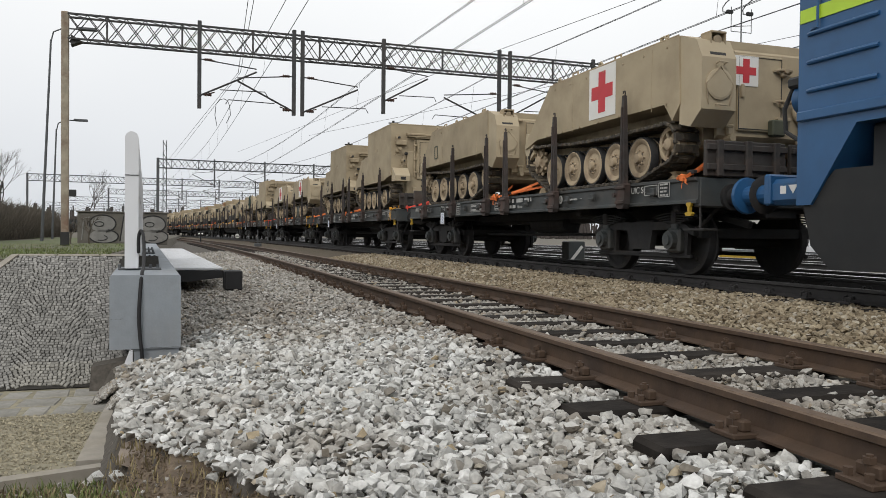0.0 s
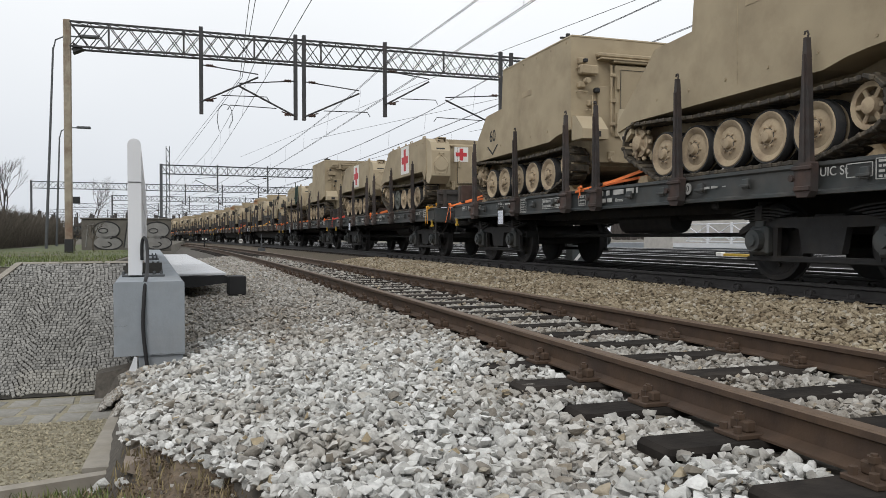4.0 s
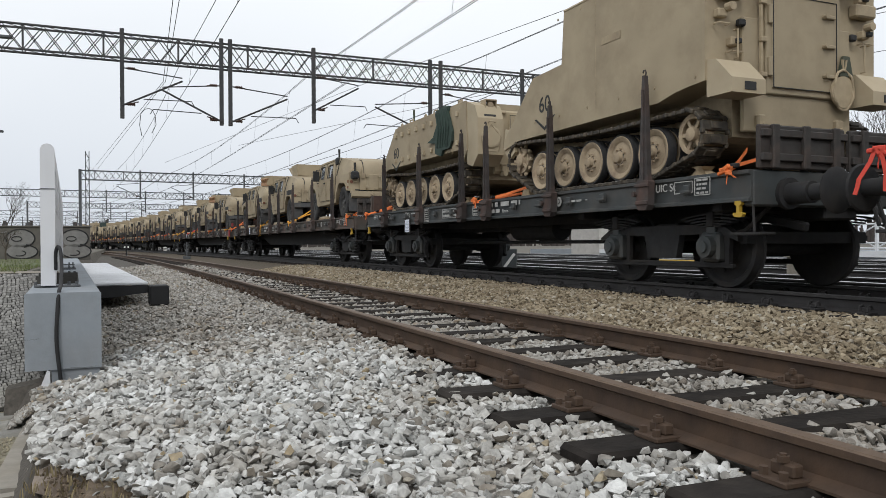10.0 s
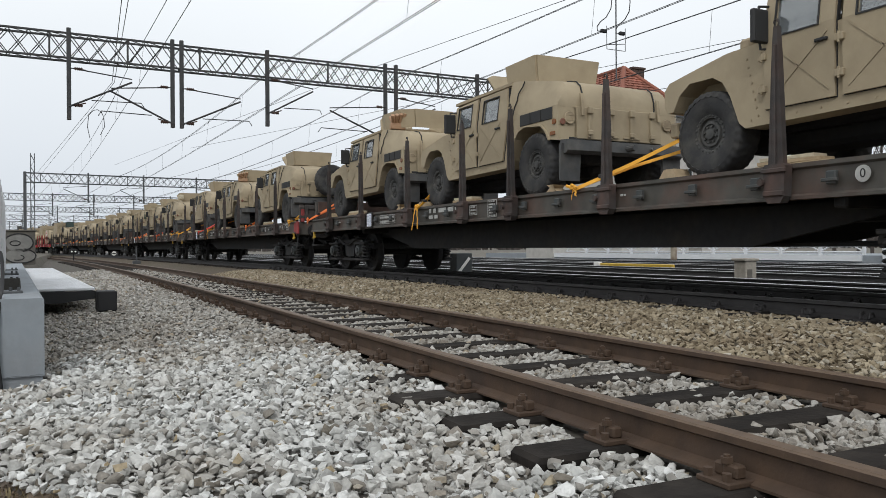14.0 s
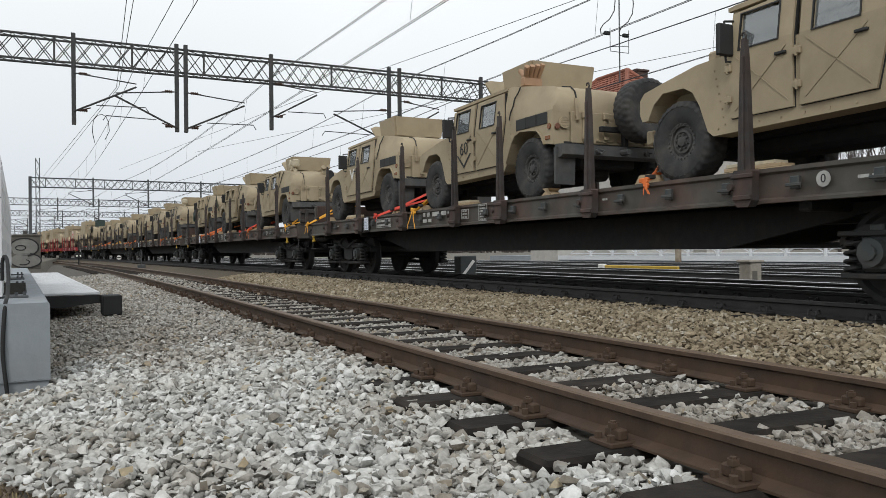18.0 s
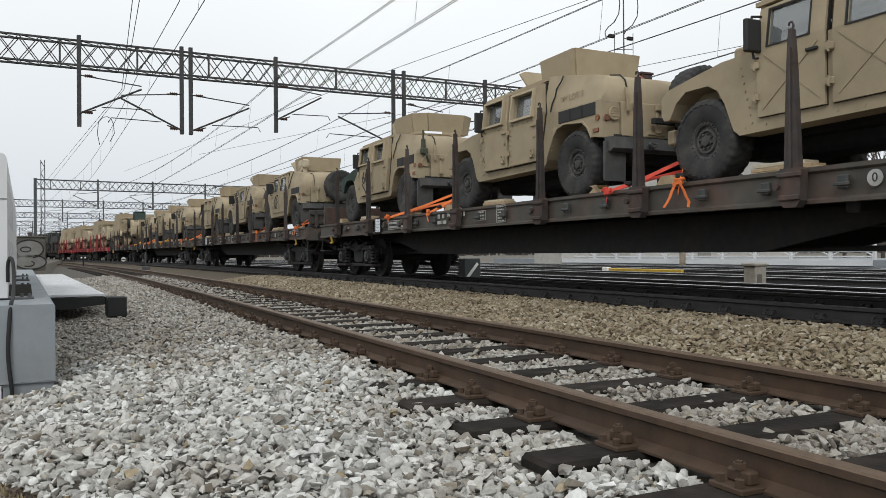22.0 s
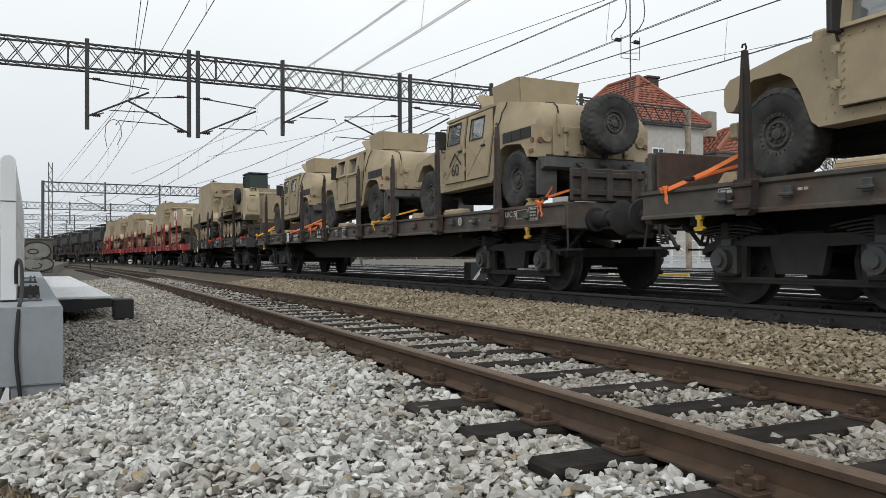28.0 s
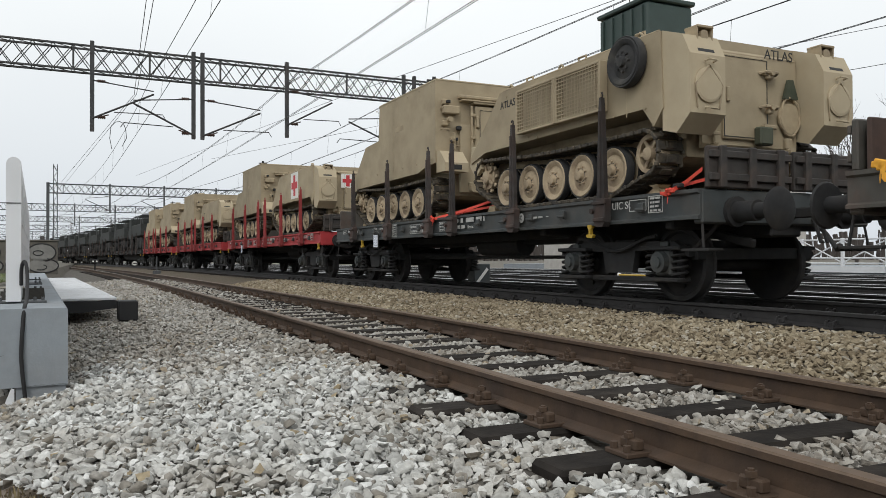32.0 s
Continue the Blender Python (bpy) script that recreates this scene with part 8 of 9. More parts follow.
    if number:
        zn = 0.81 if chevron == 1 else 0.99 if armour else 1.0
        text_part("door_number", number, 0.40 if armour else 0.30, root, on_side(xm, 0.44 if armour else 0.40, zn), BLACK_MARK)
        sg = -1 if chevron < 0 else 1
        arrow = Geo().prism([(-0.26, -0.10 * sg), (0, 0.14 * sg), (0.26, -0.10 * sg), (0.21, -0.10 * sg), (0, 0.085 * sg), (-0.21, -0.10 * sg)], -0.002, 0.002)
        part("chevron", arrow, BLACK_MARK, root, at=pose(xm, 0.68, 0.97, -90) if chevron == 2 else pose(xm, 0.40, zn + (0.19 if sg > 0 else -0.22 if armour else -0.19)))
    if mark == "v":
        part("door_mark", Geo().prism([(-0.16, 0.14), (-0.09, 0.14), (0, -0.04), (0.09, 0.14), (0.16, 0.14), (0, -0.15)], -0.002, 0.002), WHITE_MARK, root, at=pose(xm, 0.42, 1.07))
    elif mark == "lot":
        text_part("chalk_writing", "JW LOT 7", 0.13, root, on_side(-1.055, -1.55, 1.42), TAN_DUST)
    return root

# ---- the train ----
TRAIN_START = 8.0
RIDERS = []


def gone(t):
    """Metres run since the start: about 4.3 m/s, rising to 5.8 m/s."""
    return ((2.72356e-4 * t + 1.00860e-2) * t + 4.34164) * t


SHORT, LONG = 14.04, 19.90
STAKES_S = [-4.8, -2.6, -0.5, 0.5, 2.6, 4.8]
STAKES_L = [-7.6, -5.43, -2.95, -0.75, 0.75, 2.95, 5.43, 7.6]
STAKES_W = [-7.63, -5.48, -3.36, -1.3, 1.3, 3.36, 5.48, 7.63]


def ride(ob, off, z=0.0):
    RIDERS.append((ob, off, z))
    if z and off < 170:
        truck = ob.name.startswith("utility")
        chocks(off, 2.3 if truck else 2.45, truck)
    return ob


def add_wagon(length, mid, paint, label, stakes=None, **kw):
    """A wagon with its middle at mid metres behind the head of the train; returns that middle."""
    st = stakes or (STAKES_S if length < 16 else STAKES_L)
    ride(flat_wagon(length, st, 4.55 if length < 16 else 7.4, paint, label, **kw), mid)
    return mid


SR = random.Random(41)


def lash(off, to, zt, material, slack=0.0):
    """A ratchet strap from the sill at off to a vehicle's end at to, both along the train; slack lets a loose tail hang."""
    word = "orange" if material is STRAP else "yellow" if material is STRAP_Y else "red"
    ob = thing("lashing_strap", word + " ratchet strap tying a vehicle to the sill", "strap", group="lashing straps")
    a_ = Vector((-1.44, 0, DECK - 0.02))
    end = Vector((-0.75, to - off, DECK + zt))
    part("webbing", Geo().strip([a_ - Vector((0.02, 0, 0.10)), a_, a_.lerp(end, 0.5) - Vector((0, 0, 0.02)), end], 0.055, 0.006, (0.3, 0.3, 1)), material, ob)
    part("second_run", Geo().strip([a_ + Vector((0.03, 0.05, 0.01)), a_.lerp(end, 0.55) + Vector((0.05, 0.05, -0.05)), end + Vector((0.5, 0.05, -0.02))], 0.045, 0.005, (0.3, 0.3, 1)), material, ob)
    kn = Geo()
    for k in range(4):
        kn.box(a_ + Vector((-0.02, SR.uniform(-0.06, 0.06), SR.uniform(-0.02, 0.05))), (0.04, SR.uniform(0.07, 0.13), SR.uniform(0.03, 0.06)), 0.015, Matrix.Rotation(SR.uniform(-0.6, 0.6), 3, "X"))
    part("bundled_slack", kn, material, ob)
    for k in range(2 if slack > 0.2 else 1 if slack else 0):
        tail = [a_ + Vector((-0.03, 0.05 * (k - 0.5), 0.03))]
        n_ = 5
        for j in range(n_):
            tail.append(tail[-1] + Vector((-0.006, SR.uniform(-0.03, 0.03) + 0.02 * (1 if k else -1), -slack / n_ * SR.uniform(0.8, 1.2))))
        part("loose_end", Geo().strip(tail, 0.05, 0.006, (0.2, 1, 0.2)), material, ob)
    part("ratchet", Geo().box(a_.lerp(end, 0.28), (0.07, 0.13, 0.05), 0.01), DARK_STEEL, ob)
    ride(ob, off)


def chocks(off, half, truck):
    """Timber under a vehicle: a wedge at each end, a pale board between a truck's wheels."""
    for sgn in (-1, 1):
        ck = thing("timber_chock", "pale timber chock wedged on the deck", "chock", group="timber chocks")
        y = sgn * (half - (0.12 if truck else 0.42))
        part("wedge", Geo().prism([(y - 0.16, DECK), (y + 0.16, DECK), (y + 0.05 * sgn, DECK + 0.13), (y - 0.10 * sgn, DECK + 0.13)], -1.16, -0.94), WOOD, ck)
        ride(ck, off)
    if truck:
        bd = thing("timber_board", "pale boards stacked on the wagon deck", "board", group="timber boards")
        for k in range(3):
            part("board", Geo().box((-1.02 + 0.03 * k, 0.55 + 0.05 * k, DECK + 0.022 + 0.042 * k), (0.20, 0.85 - 0.12 * k, 0.036), 0.004, Matrix.Rotation(0.04 * (k - 1), 3, "Z")), WOOD if k < 2 else TARP, bd)
        ride(bd, off)


GREY_L = "dark grey four-axle flat wagon with steel stakes"
BROWN_L = "weathered brown four-axle flat wagon with steel stakes"
RED_L = "red-painted four-axle flat wagon with steel stakes"

# short wagons with tracked carriers
MEDIC = "sand-coloured tracked ambulance carrier with red crosses"
PLAIN_CMD = "tall sand-coloured command carrier with a flat rear"
add_wagon(SHORT, 6.63, WAGON_GREY, GREY_L)
ride(carrier("medic", MEDIC), 3.10, DECK)
ride(carrier("plain", "sand-coloured tracked carrier with a dark window mark"), 9.76, DECK)
add_wagon(SHORT, 20.74, WAGON_GREY, GREY_L, end_plate=0.47)
ride(command_carrier(PLAIN_CMD), 17.42, DECK)
ride(command_carrier("tall sand-coloured command carrier numbered 60", number=True), 23.66, DECK)
add_wagon(SHORT, 35.0, WAGON_GREY, GREY_L, end_plate=0.47)
ride(carrier("medic", MEDIC, odd=3), 31.77, DECK)
ride(carrier("medic", MEDIC), 38.02, DECK)
add_wagon(SHORT, 49.18, WAGON_GREY, GREY_L, end_plate=0.47)
ride(command_carrier("tall sand-coloured command carrier with bundled tent poles", number=True, tent=True), 45.86, DECK)
ride(carrier("netted", "studded sand-coloured carrier with torn green camouflage cloth"), 52.10, DECK)

# long wagons with utility trucks
FLEET = [
    [dict(turret=None, vent=False, plain_rear=True, label="sand-coloured utility truck with a plain hard roof"), dict(turret="box", label="sand-coloured utility truck with a plated gunner's shield"), dict(turret="split", smoke="tubes", label="sand-coloured utility truck with shield and smoke tubes")],
    [dict(turret="box", spare="mid", label="sand-coloured utility truck with shield and spare wheel"), dict(turret="box", smoke="tubes", spare="off", number="60", label="sand-coloured utility truck numbered 60 with smoke tubes"), dict(turret="box", mark="v", label="sand-coloured utility truck with a white door chevron")],
    [dict(turret="box", smoke="cover", hoses=True, label="sand-coloured utility truck with wrapped lamps by its shield"), dict(turret="box", armour=True, spare="off", mark="lot", label="armoured sand-coloured utility truck with chalk writing and spare wheel"), dict(turret="split", armour=True, number="60", fender=CAMO_GREEN, aerial=True, label="armoured utility truck numbered 60 with green front wings")],
    [dict(turret="box", smoke="cover", spare="mid", number="60", chevron=1, label="sand-coloured utility truck numbered 60 with spare wheel"), dict(turret="box", spare="near", label="sand-coloured utility truck with shield and spare wheel"), dict(turret="split", armour=True, label="armoured sand-coloured utility truck with framed windows")],
    [dict(turret="box", spare="mid", number="60", chevron=1, label="sand-coloured utility truck with shield and spare wheel"), dict(turret="box", armour=True, label="armoured sand-coloured utility truck with framed windows"), dict(turret="box", number="60", chevron=2, label="sand-coloured utility truck numbered 60 with a plated shield")],
]
MIDS = [65.96, 85.88, 105.74, 125.53, 145.62]
SPOTS = [(60.17, 66.82, 72.17), (80.16, 86.54, 92.13), (100.16, 105.81, 111.72), (119.86, 125.58, 131.45), (139.73, 145.97, 151.54)]
for k, crew in enumerate(FLEET):
    add_wagon(LONG, MIDS[k], WAGON_BROWN, BROWN_L, stakes=STAKES_L if k < 2 else STAKES_W, coil=k in (0, 1, 2), end_plate=0.47, hook_y=0.2 if k < 2 else 0.95, patch=k == 1)
    for kw, at_ in zip(crew, SPOTS[k]):
        ride(utility_truck(**kw), at_, DECK)

add_wagon(SHORT, 162.95, WAGON_GREY, GREY_L, coil=True, hook_y=1.95)
ride(carrier("racked", "sand-coloured carrier with side racks and green roof chest"), 159.58, DECK)
ride(command_carrier(PLAIN_CMD), 165.75, DECK)
for k, mid in enumerate((177.05, 191.1, 205.15)):
    add_wagon(SHORT, mid, WAGON_RED, RED_L, near=k == 0)
    if k == 0:
        ride(carrier("medic", MEDIC), mid - 3.3, DECK)
        ride(command_carrier(PLAIN_CMD), mid + 3.0, DECK)
    elif k == 1:
        ride(carrier("plain", "sand-coloured tracked carrier with a dark window mark"), mid - 3.3, DECK)
        ride(command_carrier(PLAIN_CMD), mid + 3.0, DECK)
    else:
        ride(command_carrier(PLAIN_CMD), mid - 3.3, DECK)
        ride(command_carrier(PLAIN_CMD), mid + 3.0, DECK)


LASHINGS = [(0.48, 0.75, 0.35, STRAP, 0.1), (6.78, 5.60, 0.35, STRAP, 0.15), (6.62, 7.40, 0.30, STRAP, 0), (12.92, 12.1, 0.25, STRAP_R, 0.1), (14.63, 15.0, 0.30, STRAP_Y, 0.36), (20.81, 19.8, 0.3, STRAP, 0.12),
            (27.10, 26.0, 0.30, STRAP, 0.40), (28.90, 29.3, 0.35, STRAP_Y, 0.42), (35.06, 34.1, 0.25, STRAP, 0.15), (41.32, 40.3, 0.25, STRAP_R, 0.40), (43.07, 43.5, 0.3, STRAP, 0.1), (49.17, 48.2, 0.25, STRAP, 0.15),
            (55.30, 54.4, 0.3, STRAP, 0.15), (56.96, 57.9, 0.2, STRAP, 0.25), (63.75, 62.4, 0.55, STRAP_Y, 0.12), (68.48, 69.0, 0.5, STRAP_Y, 0.42), (75.14, 74.3, 0.55, STRAP, 0.12), (76.87, 77.9, 0.3, STRAP_Y, 0.12), (81.96, 82.4, 0.35, STRAP, 0.15),
            (88.34, 88.8, 0.45, STRAP_Y, 0.35), (90.24, 88.8, 0.45, STRAP_R, 0.1), (95.05, 94.3, 0.5, STRAP_Y, 0.25), (97.17, 98.0, 0.3, STRAP_Y, 0.18), (101.77, 102.4, 0.4, STRAP, 0.28), (103.0, 102.4, 0.35, STRAP_R, 0),
            (108.19, 108.0, 0.4, STRAP, 0.18), (110.12, 108.2, 0.4, STRAP, 0.1), (116.89, 117.7, 0.35, STRAP, 0.22), (121.42, 122.1, 0.4, STRAP, 0.32), (134.24, 133.7, 0.4, STRAP, 0.2), (136.83, 137.5, 0.35, STRAP, 0.2),
            (143.45, 143.7, 0.35, STRAP_Y, 0.18), (148.17, 148.2, 0.45, STRAP, 0.2), (150.15, 148.3, 0.45, STRAP, 0.12), (154.46, 153.8, 0.45, STRAP_Y, 0.15), (157.0, 157.2, 0.3, STRAP_R, 0), (163.30, 162.0, 0.3, STRAP_R, 0.1)]
for row_ in LASHINGS:
    lash(*row_)


def dark_truck(label):
    root = thing("cargo_truck", label, "military truck", group="dark cargo trucks")
    part("chassis", Geo().box((0, 0, 0.85), (0.9, 7.4, 0.25), 0.03), DARK_OLIVE, root)
    part("cab", Geo().prism([(2.0, 0.95), (3.7, 0.95), (3.75, 1.6), (3.3, 1.7), (3.1, 2.55), (2.0, 2.6)], -1.2, 1.2), DARK_OLIVE, root)
    part("cargo_bed", Geo().box((0, -0.9, 1.55), (2.45, 5.2, 0.9), 0.03), DARK_OLIVE, root)
    for k in range(5):
        part("canopy_bow", Geo().tube([(-1.15, -3.3 + k * 1.15, 2.0), (-1.1, -3.3 + k * 1.15, 2.7), (1.1, -3.3 + k * 1.15, 2.7), (1.15, -3.3 + k * 1.15, 2.0)], 0.04, 6), DARK_OLIVE, root)
    part("load", Geo().box((0, -1.6, 2.25), (1.9, 2.6, 0.5), 0.08).box((0.1, 0.7, 2.15), (1.5, 1.2, 0.5), 0.08), DARK_OLIVE, root)
    for y in (2.9, -1.2, -2.6):
        for sx in (-1, 1):
            wh = wheel(root, sx * 1.0, y, 0.5, 0 if sx < 0 else 180)
    return root


for k in range(4):
    mid = add_wagon(LONG, 222.1 + 19.9 * k, DARK_STEEL, "dark four-axle flat wagon with steel stakes", near=False)
    for y in (-4.95, 4.65):
        ride(dark_truck("dark green army cargo truck with a loaded bed"), mid + y, DECK)


# ---- locomotive ahead of the first wagon ----
def locomotive():
    root = thing("locomotive", "blue electric locomotive with a lime stripe", "locomotive")
    part("body", Geo().prism([(-1.5, 1.62), (1.5, 1.62), (1.5, 3.0), (1.38, 3.75), (0.9, 4.0), (-0.9, 4.0), (-1.38, 3.75), (-1.5, 3.0)], -16.7, -1.53, "y"), BLUE, root)
    part("stripe", Geo().box((-1.505, -9.2, 2.775), (0.012, 15.3, 0.135)), LIME, root, "lime green stripe")
    part("ledge", Geo().box((-1.52, -9.2, 1.76), (0.05, 15.3, 0.10), 0.02), BLUE, root)
    for k in range(3):
        part("side_rib", Geo().tube([(-1.50, -1.66, 2.01 + k * 0.285), (-1.515, -1.72, 2.01 + k * 0.285), (-1.515, -2.44, 2.01 + k * 0.285), (-1.50, -2.5, 2.01 + k * 0.285)], 0.024, 8), BLUE, root, smooth=True)
    part("end_skirt", Geo().prism([(-1.53, 1.62), (-2.27, 1.62), (-1.72, 0.86), (-1.53, 0.86)], -1.5, 1.5), BLUE, root)
    part("underframe", Geo().box((0, -9.4, 1.35), (2.7, 14.2, 0.52), 0.03), LOCO_GREY, root)
    part("corner_plate", Geo().prism([(-1.60, 0.86), (-1.70, 0.45), (-1.95, 0.22), (-2.9, 0.22), (-2.9, 1.2), (-2.0, 1.2)], -1.47, 1.47), LOCO_GREY, root)
    part("door_hinge", Geo().tube([(-1.51, -1.83, 2.9), (-1.53, -1.80, 2.9), (-1.53, -1.80, 2.62), (-1.51, -1.70, 2.62)], 0.014, 6), BLUE, root)
    part("rear_grab_rail", Geo().tube([(-1.40, -1.55, 1.5), (-1.40, -1.47, 1.6), (-1.40, -1.47, 2.7), (-1.40, -1.55, 2.8)], 0.018, 6), DARK_STEEL, root)
    for sx in (-0.875, 0.875):
        b = part("buffer", Geo().box((sx, -1.05, 1.05), (0.36, 0.9, 0.30), 0.06).box((sx, -0.62, 1.08), (0.44, 0.10, 0.36), 0.04).cyl((sx, -0.6, 1.04), (sx, -0.06, 1.04), 0.12, 16).lathe([(0.10, -0.09), (0.22, -0.07), (0.23, -0.03), (0.20, 0.0)], (sx, 0, 1.04), "y", 20), BLUE, root)
        part("arrow_mark", Geo().box((sx - 0.181, -0.85, 1.07), (0.006, 0.09, 0.09)).prism([(-1.0, 1.02), (-0.93, 1.12), (-1.07, 1.12)], sx - 0.184, sx - 0.178), WHITE_MARK, b)
    for y in (-3.3, -6.0, -11.0, -13.6):
        for sx in (-1, 1):
            part("axlebox", Geo().box((sx * 1.05, y, 0.6), (0.3, 0.5, 0.5), 0.05).cyl((sx * 1.2, y, 0.6), (sx * 1.32, y, 0.6), 0.2, 14), LOCO_GREY, root)
            part("coil_spring", Geo().cyl((sx * 1.1, y - 0.5, 0.4), (sx * 1.1, y - 0.5, 0.9), 0.11, 12).cyl((sx * 1.1, y + 0.5, 0.4), (sx * 1.1, y + 0.5, 0.9), 0.11, 12), LOCO_GREY, root)
        part("loco_wheelset", Geo().lathe([(0.1, -0.7), (0.62, -0.7), (0.62, -0.82), (0.1, -0.82)], (0, y, 0.62)).lathe([(0.1, 0.7), (0.62, 0.7), (0.62, 0.82), (0.1, 0.82)], (0, y, 0.62)), DARK_STEEL, root)
    for y in (-4.65, -12.3):
        part("bogie_frame", Geo().box((-1.0, y, 0.78), (0.14, 4.6, 0.26), 0.03).box((1.0, y, 0.78), (0.14, 4.6, 0.26), 0.03), LOCO_GREY, root)
    part("horn", Geo().lathe([(0.05, -1.53), (0.10, -1.45), (0.16, -1.25), (0.17, -1.18), (0.0, -1.12)], (-1.1, 0, 2.02), "y", 18), BLUE, root, smooth=True)
    part("side_lamp", Geo().box((-1.2, -1.30, 2.20), (0.14, 0.40, 0.12), 0.03), BLACK_MARK, root)
    part("jumper_cable", Geo().tube([(-1.15, -1.1, 2.2), (-1.15, -0.95, 1.95), (-1.15, -0.98, 1.70), (-1.15, -1.15, 1.60), (-1.15, -1.5, 1.66)], 0.025, 8), RUBBER, root, smooth=True)
    return root


ride(locomotive(), 0.0)

# ---- loose stones and setts, many pieces: kept to the end ----
R = np.random.default_rng(11)
SHAPES = []
for _ in range(44):
    # a broken lump: the hull of a handful of random points
    bm = bmesh.new()
    d = R.normal(0, 1, (15, 3))
    d = d / np.max(np.abs(d), axis=1)[:, None] ** 0.6 / np.linalg.norm(d, axis=1)[:, None] ** 0.4 * R.uniform(0.72, 1.1, (15, 1)) * np.array([R.uniform(1.0, 1.35), R.uniform(0.75, 1.05), R.uniform(0.52, 0.85)])
    for c in d:
        bm.verts.new(c)
    res = bmesh.ops.convex_hull(bm, input=bm.verts)
    bmesh.ops.delete(bm, geom=[e for e in res["geom_interior"] if isinstance(e, bmesh.types.BMVert)], context="VERTS")
    bmesh.ops.triangulate(bm, faces=bm.faces)
    bm.verts.index_update()
    SHAPES.append((np.array([v.co[:] for v in bm.verts]), np.array([[v.index for v in f.verts] for f in bm.faces])))
    bm.free()


def spin(n, flat=0.5):
    a = R.uniform(0, 2 * np.pi, n)
    b = R.normal(0, flat, n)
    c = R.normal(0, flat, n)
    ca, sa, cb, sb, cc, sc = np.cos(a), np.sin(a), np.cos(b), np.sin(b), np.cos(c), np.sin(c)
    rz = np.zeros((n, 3, 3)); rz[:, 0, 0], rz[:, 0, 1], rz[:, 1, 0], rz[:, 1, 1], rz[:, 2, 2] = ca, -sa, sa, ca, 1
    rx = np.zeros((n, 3, 3)); rx[:, 0, 0], rx[:, 1, 1], rx[:, 1, 2], rx[:, 2, 1], rx[:, 2, 2] = 1, cb, -sb, sb, cb
    ry = np.zeros((n, 3, 3)); ry[:, 1, 1], ry[:, 0, 0], ry[:, 0, 2], ry[:, 2, 0], ry[:, 2, 2] = 1, cc, sc, -sc, cc
    return rz @ rx @ ry


def raw_mesh(name, verts, tris, *mats):
    me = bpy.data.meshes.new(name)
    me.vertices.add(len(verts))
    me.vertices.foreach_set("co", verts.astype(np.float32).ravel())
    k = tris.shape[1]
    me.loops.add(tris.size)
    me.loops.foreach_set("vertex_index", tris.astype(np.int32).ravel())
    me.polygons.add(len(tris))
    me.polygons.foreach_set("loop_start", np.arange(0, tris.size, k, dtype=np.int32))
    me.polygons.foreach_set("loop_total", np.full(len(tris), k, dtype=np.int32))
    for m in mats:
        me.materials.append(m)
    me.update(calc_edges=True)
    me.shade_flat()
    return me


def stone_field(name, label, pts, size, parent_mat):
    n = len(pts)
    pick = R.integers(0, len(SHAPES), n)
    allv, allf, k = [], [], 0
    for i, (sv, sf) in enumerate(SHAPES):
        idx = np.flatnonzero(pick == i)
        v = np.einsum("nij,kj->nki", spin(len(idx), 0.42), sv) * size[idx][:, None, None] + pts[idx][:, None, :]
        allv.append(v.reshape(-1, 3))
        allf.append((sf[None] + (k + np.arange(len(idx)) * len(sv))[:, None, None]).reshape(-1, 3))
        k += len(idx) * len(sv)
    me_ = raw_mesh(name, np.concatenate(allv), np.concatenate(allf), parent_mat)
    me_.shade_smooth()
    me_.set_sharp_from_angle(angle=radians(48))
    return tagged(new(name, me_), label, "ballast", kind="stuff")


def bend(s, side, z):
    a = s / BEND
    return np.stack([-BEND + (BEND + side) * np.cos(a), (BEND + side) * np.sin(a), z], 1)


def bed_height(x):
    return np.interp(x, [-0.8, -0.6, -0.3, 0.5, 1.2, 1.7, 1.72, 4.30, 4.35, 4.8, 5.5, 5.8, 8.9, 9.9, 11], [-0.46, -0.43, -0.37, -0.285, -0.235, -0.215, -0.213, -0.213, -0.215, -0.165, -0.06, -0.045, -0.045, -0.2, -0.26])


def scatter(x0, x1, s0, s1, gap):
    nx_, ns_ = int((x1 - x0) / gap), int((s1 - s0) / gap)
    gx, gs = np.meshgrid(np.arange(nx_), np.arange(ns_))
    x = x0 + (gx.ravel() + R.uniform(0, 1, gx.size)) * gap
    s = s0 + (gs.ravel() + R.uniform(0, 1, gs.size)) * gap
    return x, s


TIE0, TIE_STEP = -5.285, 0.665


def siding_keep(x, s):
    """Not on rails, rarely on sleepers, and off the concrete wall and plate."""
    d = (s - TIE0 + TIE_STEP / 2) % TIE_STEP - TIE_STEP / 2
    on_tie = (np.abs(d) < 0.135) & (x > 1.67) & (x < 4.28)
    patchy = np.sin(s * 1.7 + 3 * np.sin(s * 0.37)) * 0.5 + 0.5
    hide = (x < 2.0) & (R.uniform(0, 1, len(x)) < np.clip((s - 3.3) * 0.45, 0, 1) * (0.55 + 0.45 * patchy))
    lucky = R.uniform(0, 1, len(x)) < 0.05
    rail = (np.abs(x - (RAIL1 - 0.7535)) < 0.10) | (np.abs(x - (RAIL1 + 0.7535)) < 0.10)
    wall = (x < -0.10 - (s - 6.62) * 0.0524 + s ** 2 / 1684) & (s > 6.5)
    blk = (x > 0.52) & (x < 0.82) & (s > 12.55) & (s < 13.0)
    # the earth corner in front stays free
    edge_x = np.interp(s, [1.0, 3.0, 3.7, 4.25, 5.3, 6.4], [0.95, 0.24, -0.04, -0.40, -0.45, -0.57])
    return (~on_tie | lucky | hide) & ~rail & ~wall & ~blk & (x > edge_x)


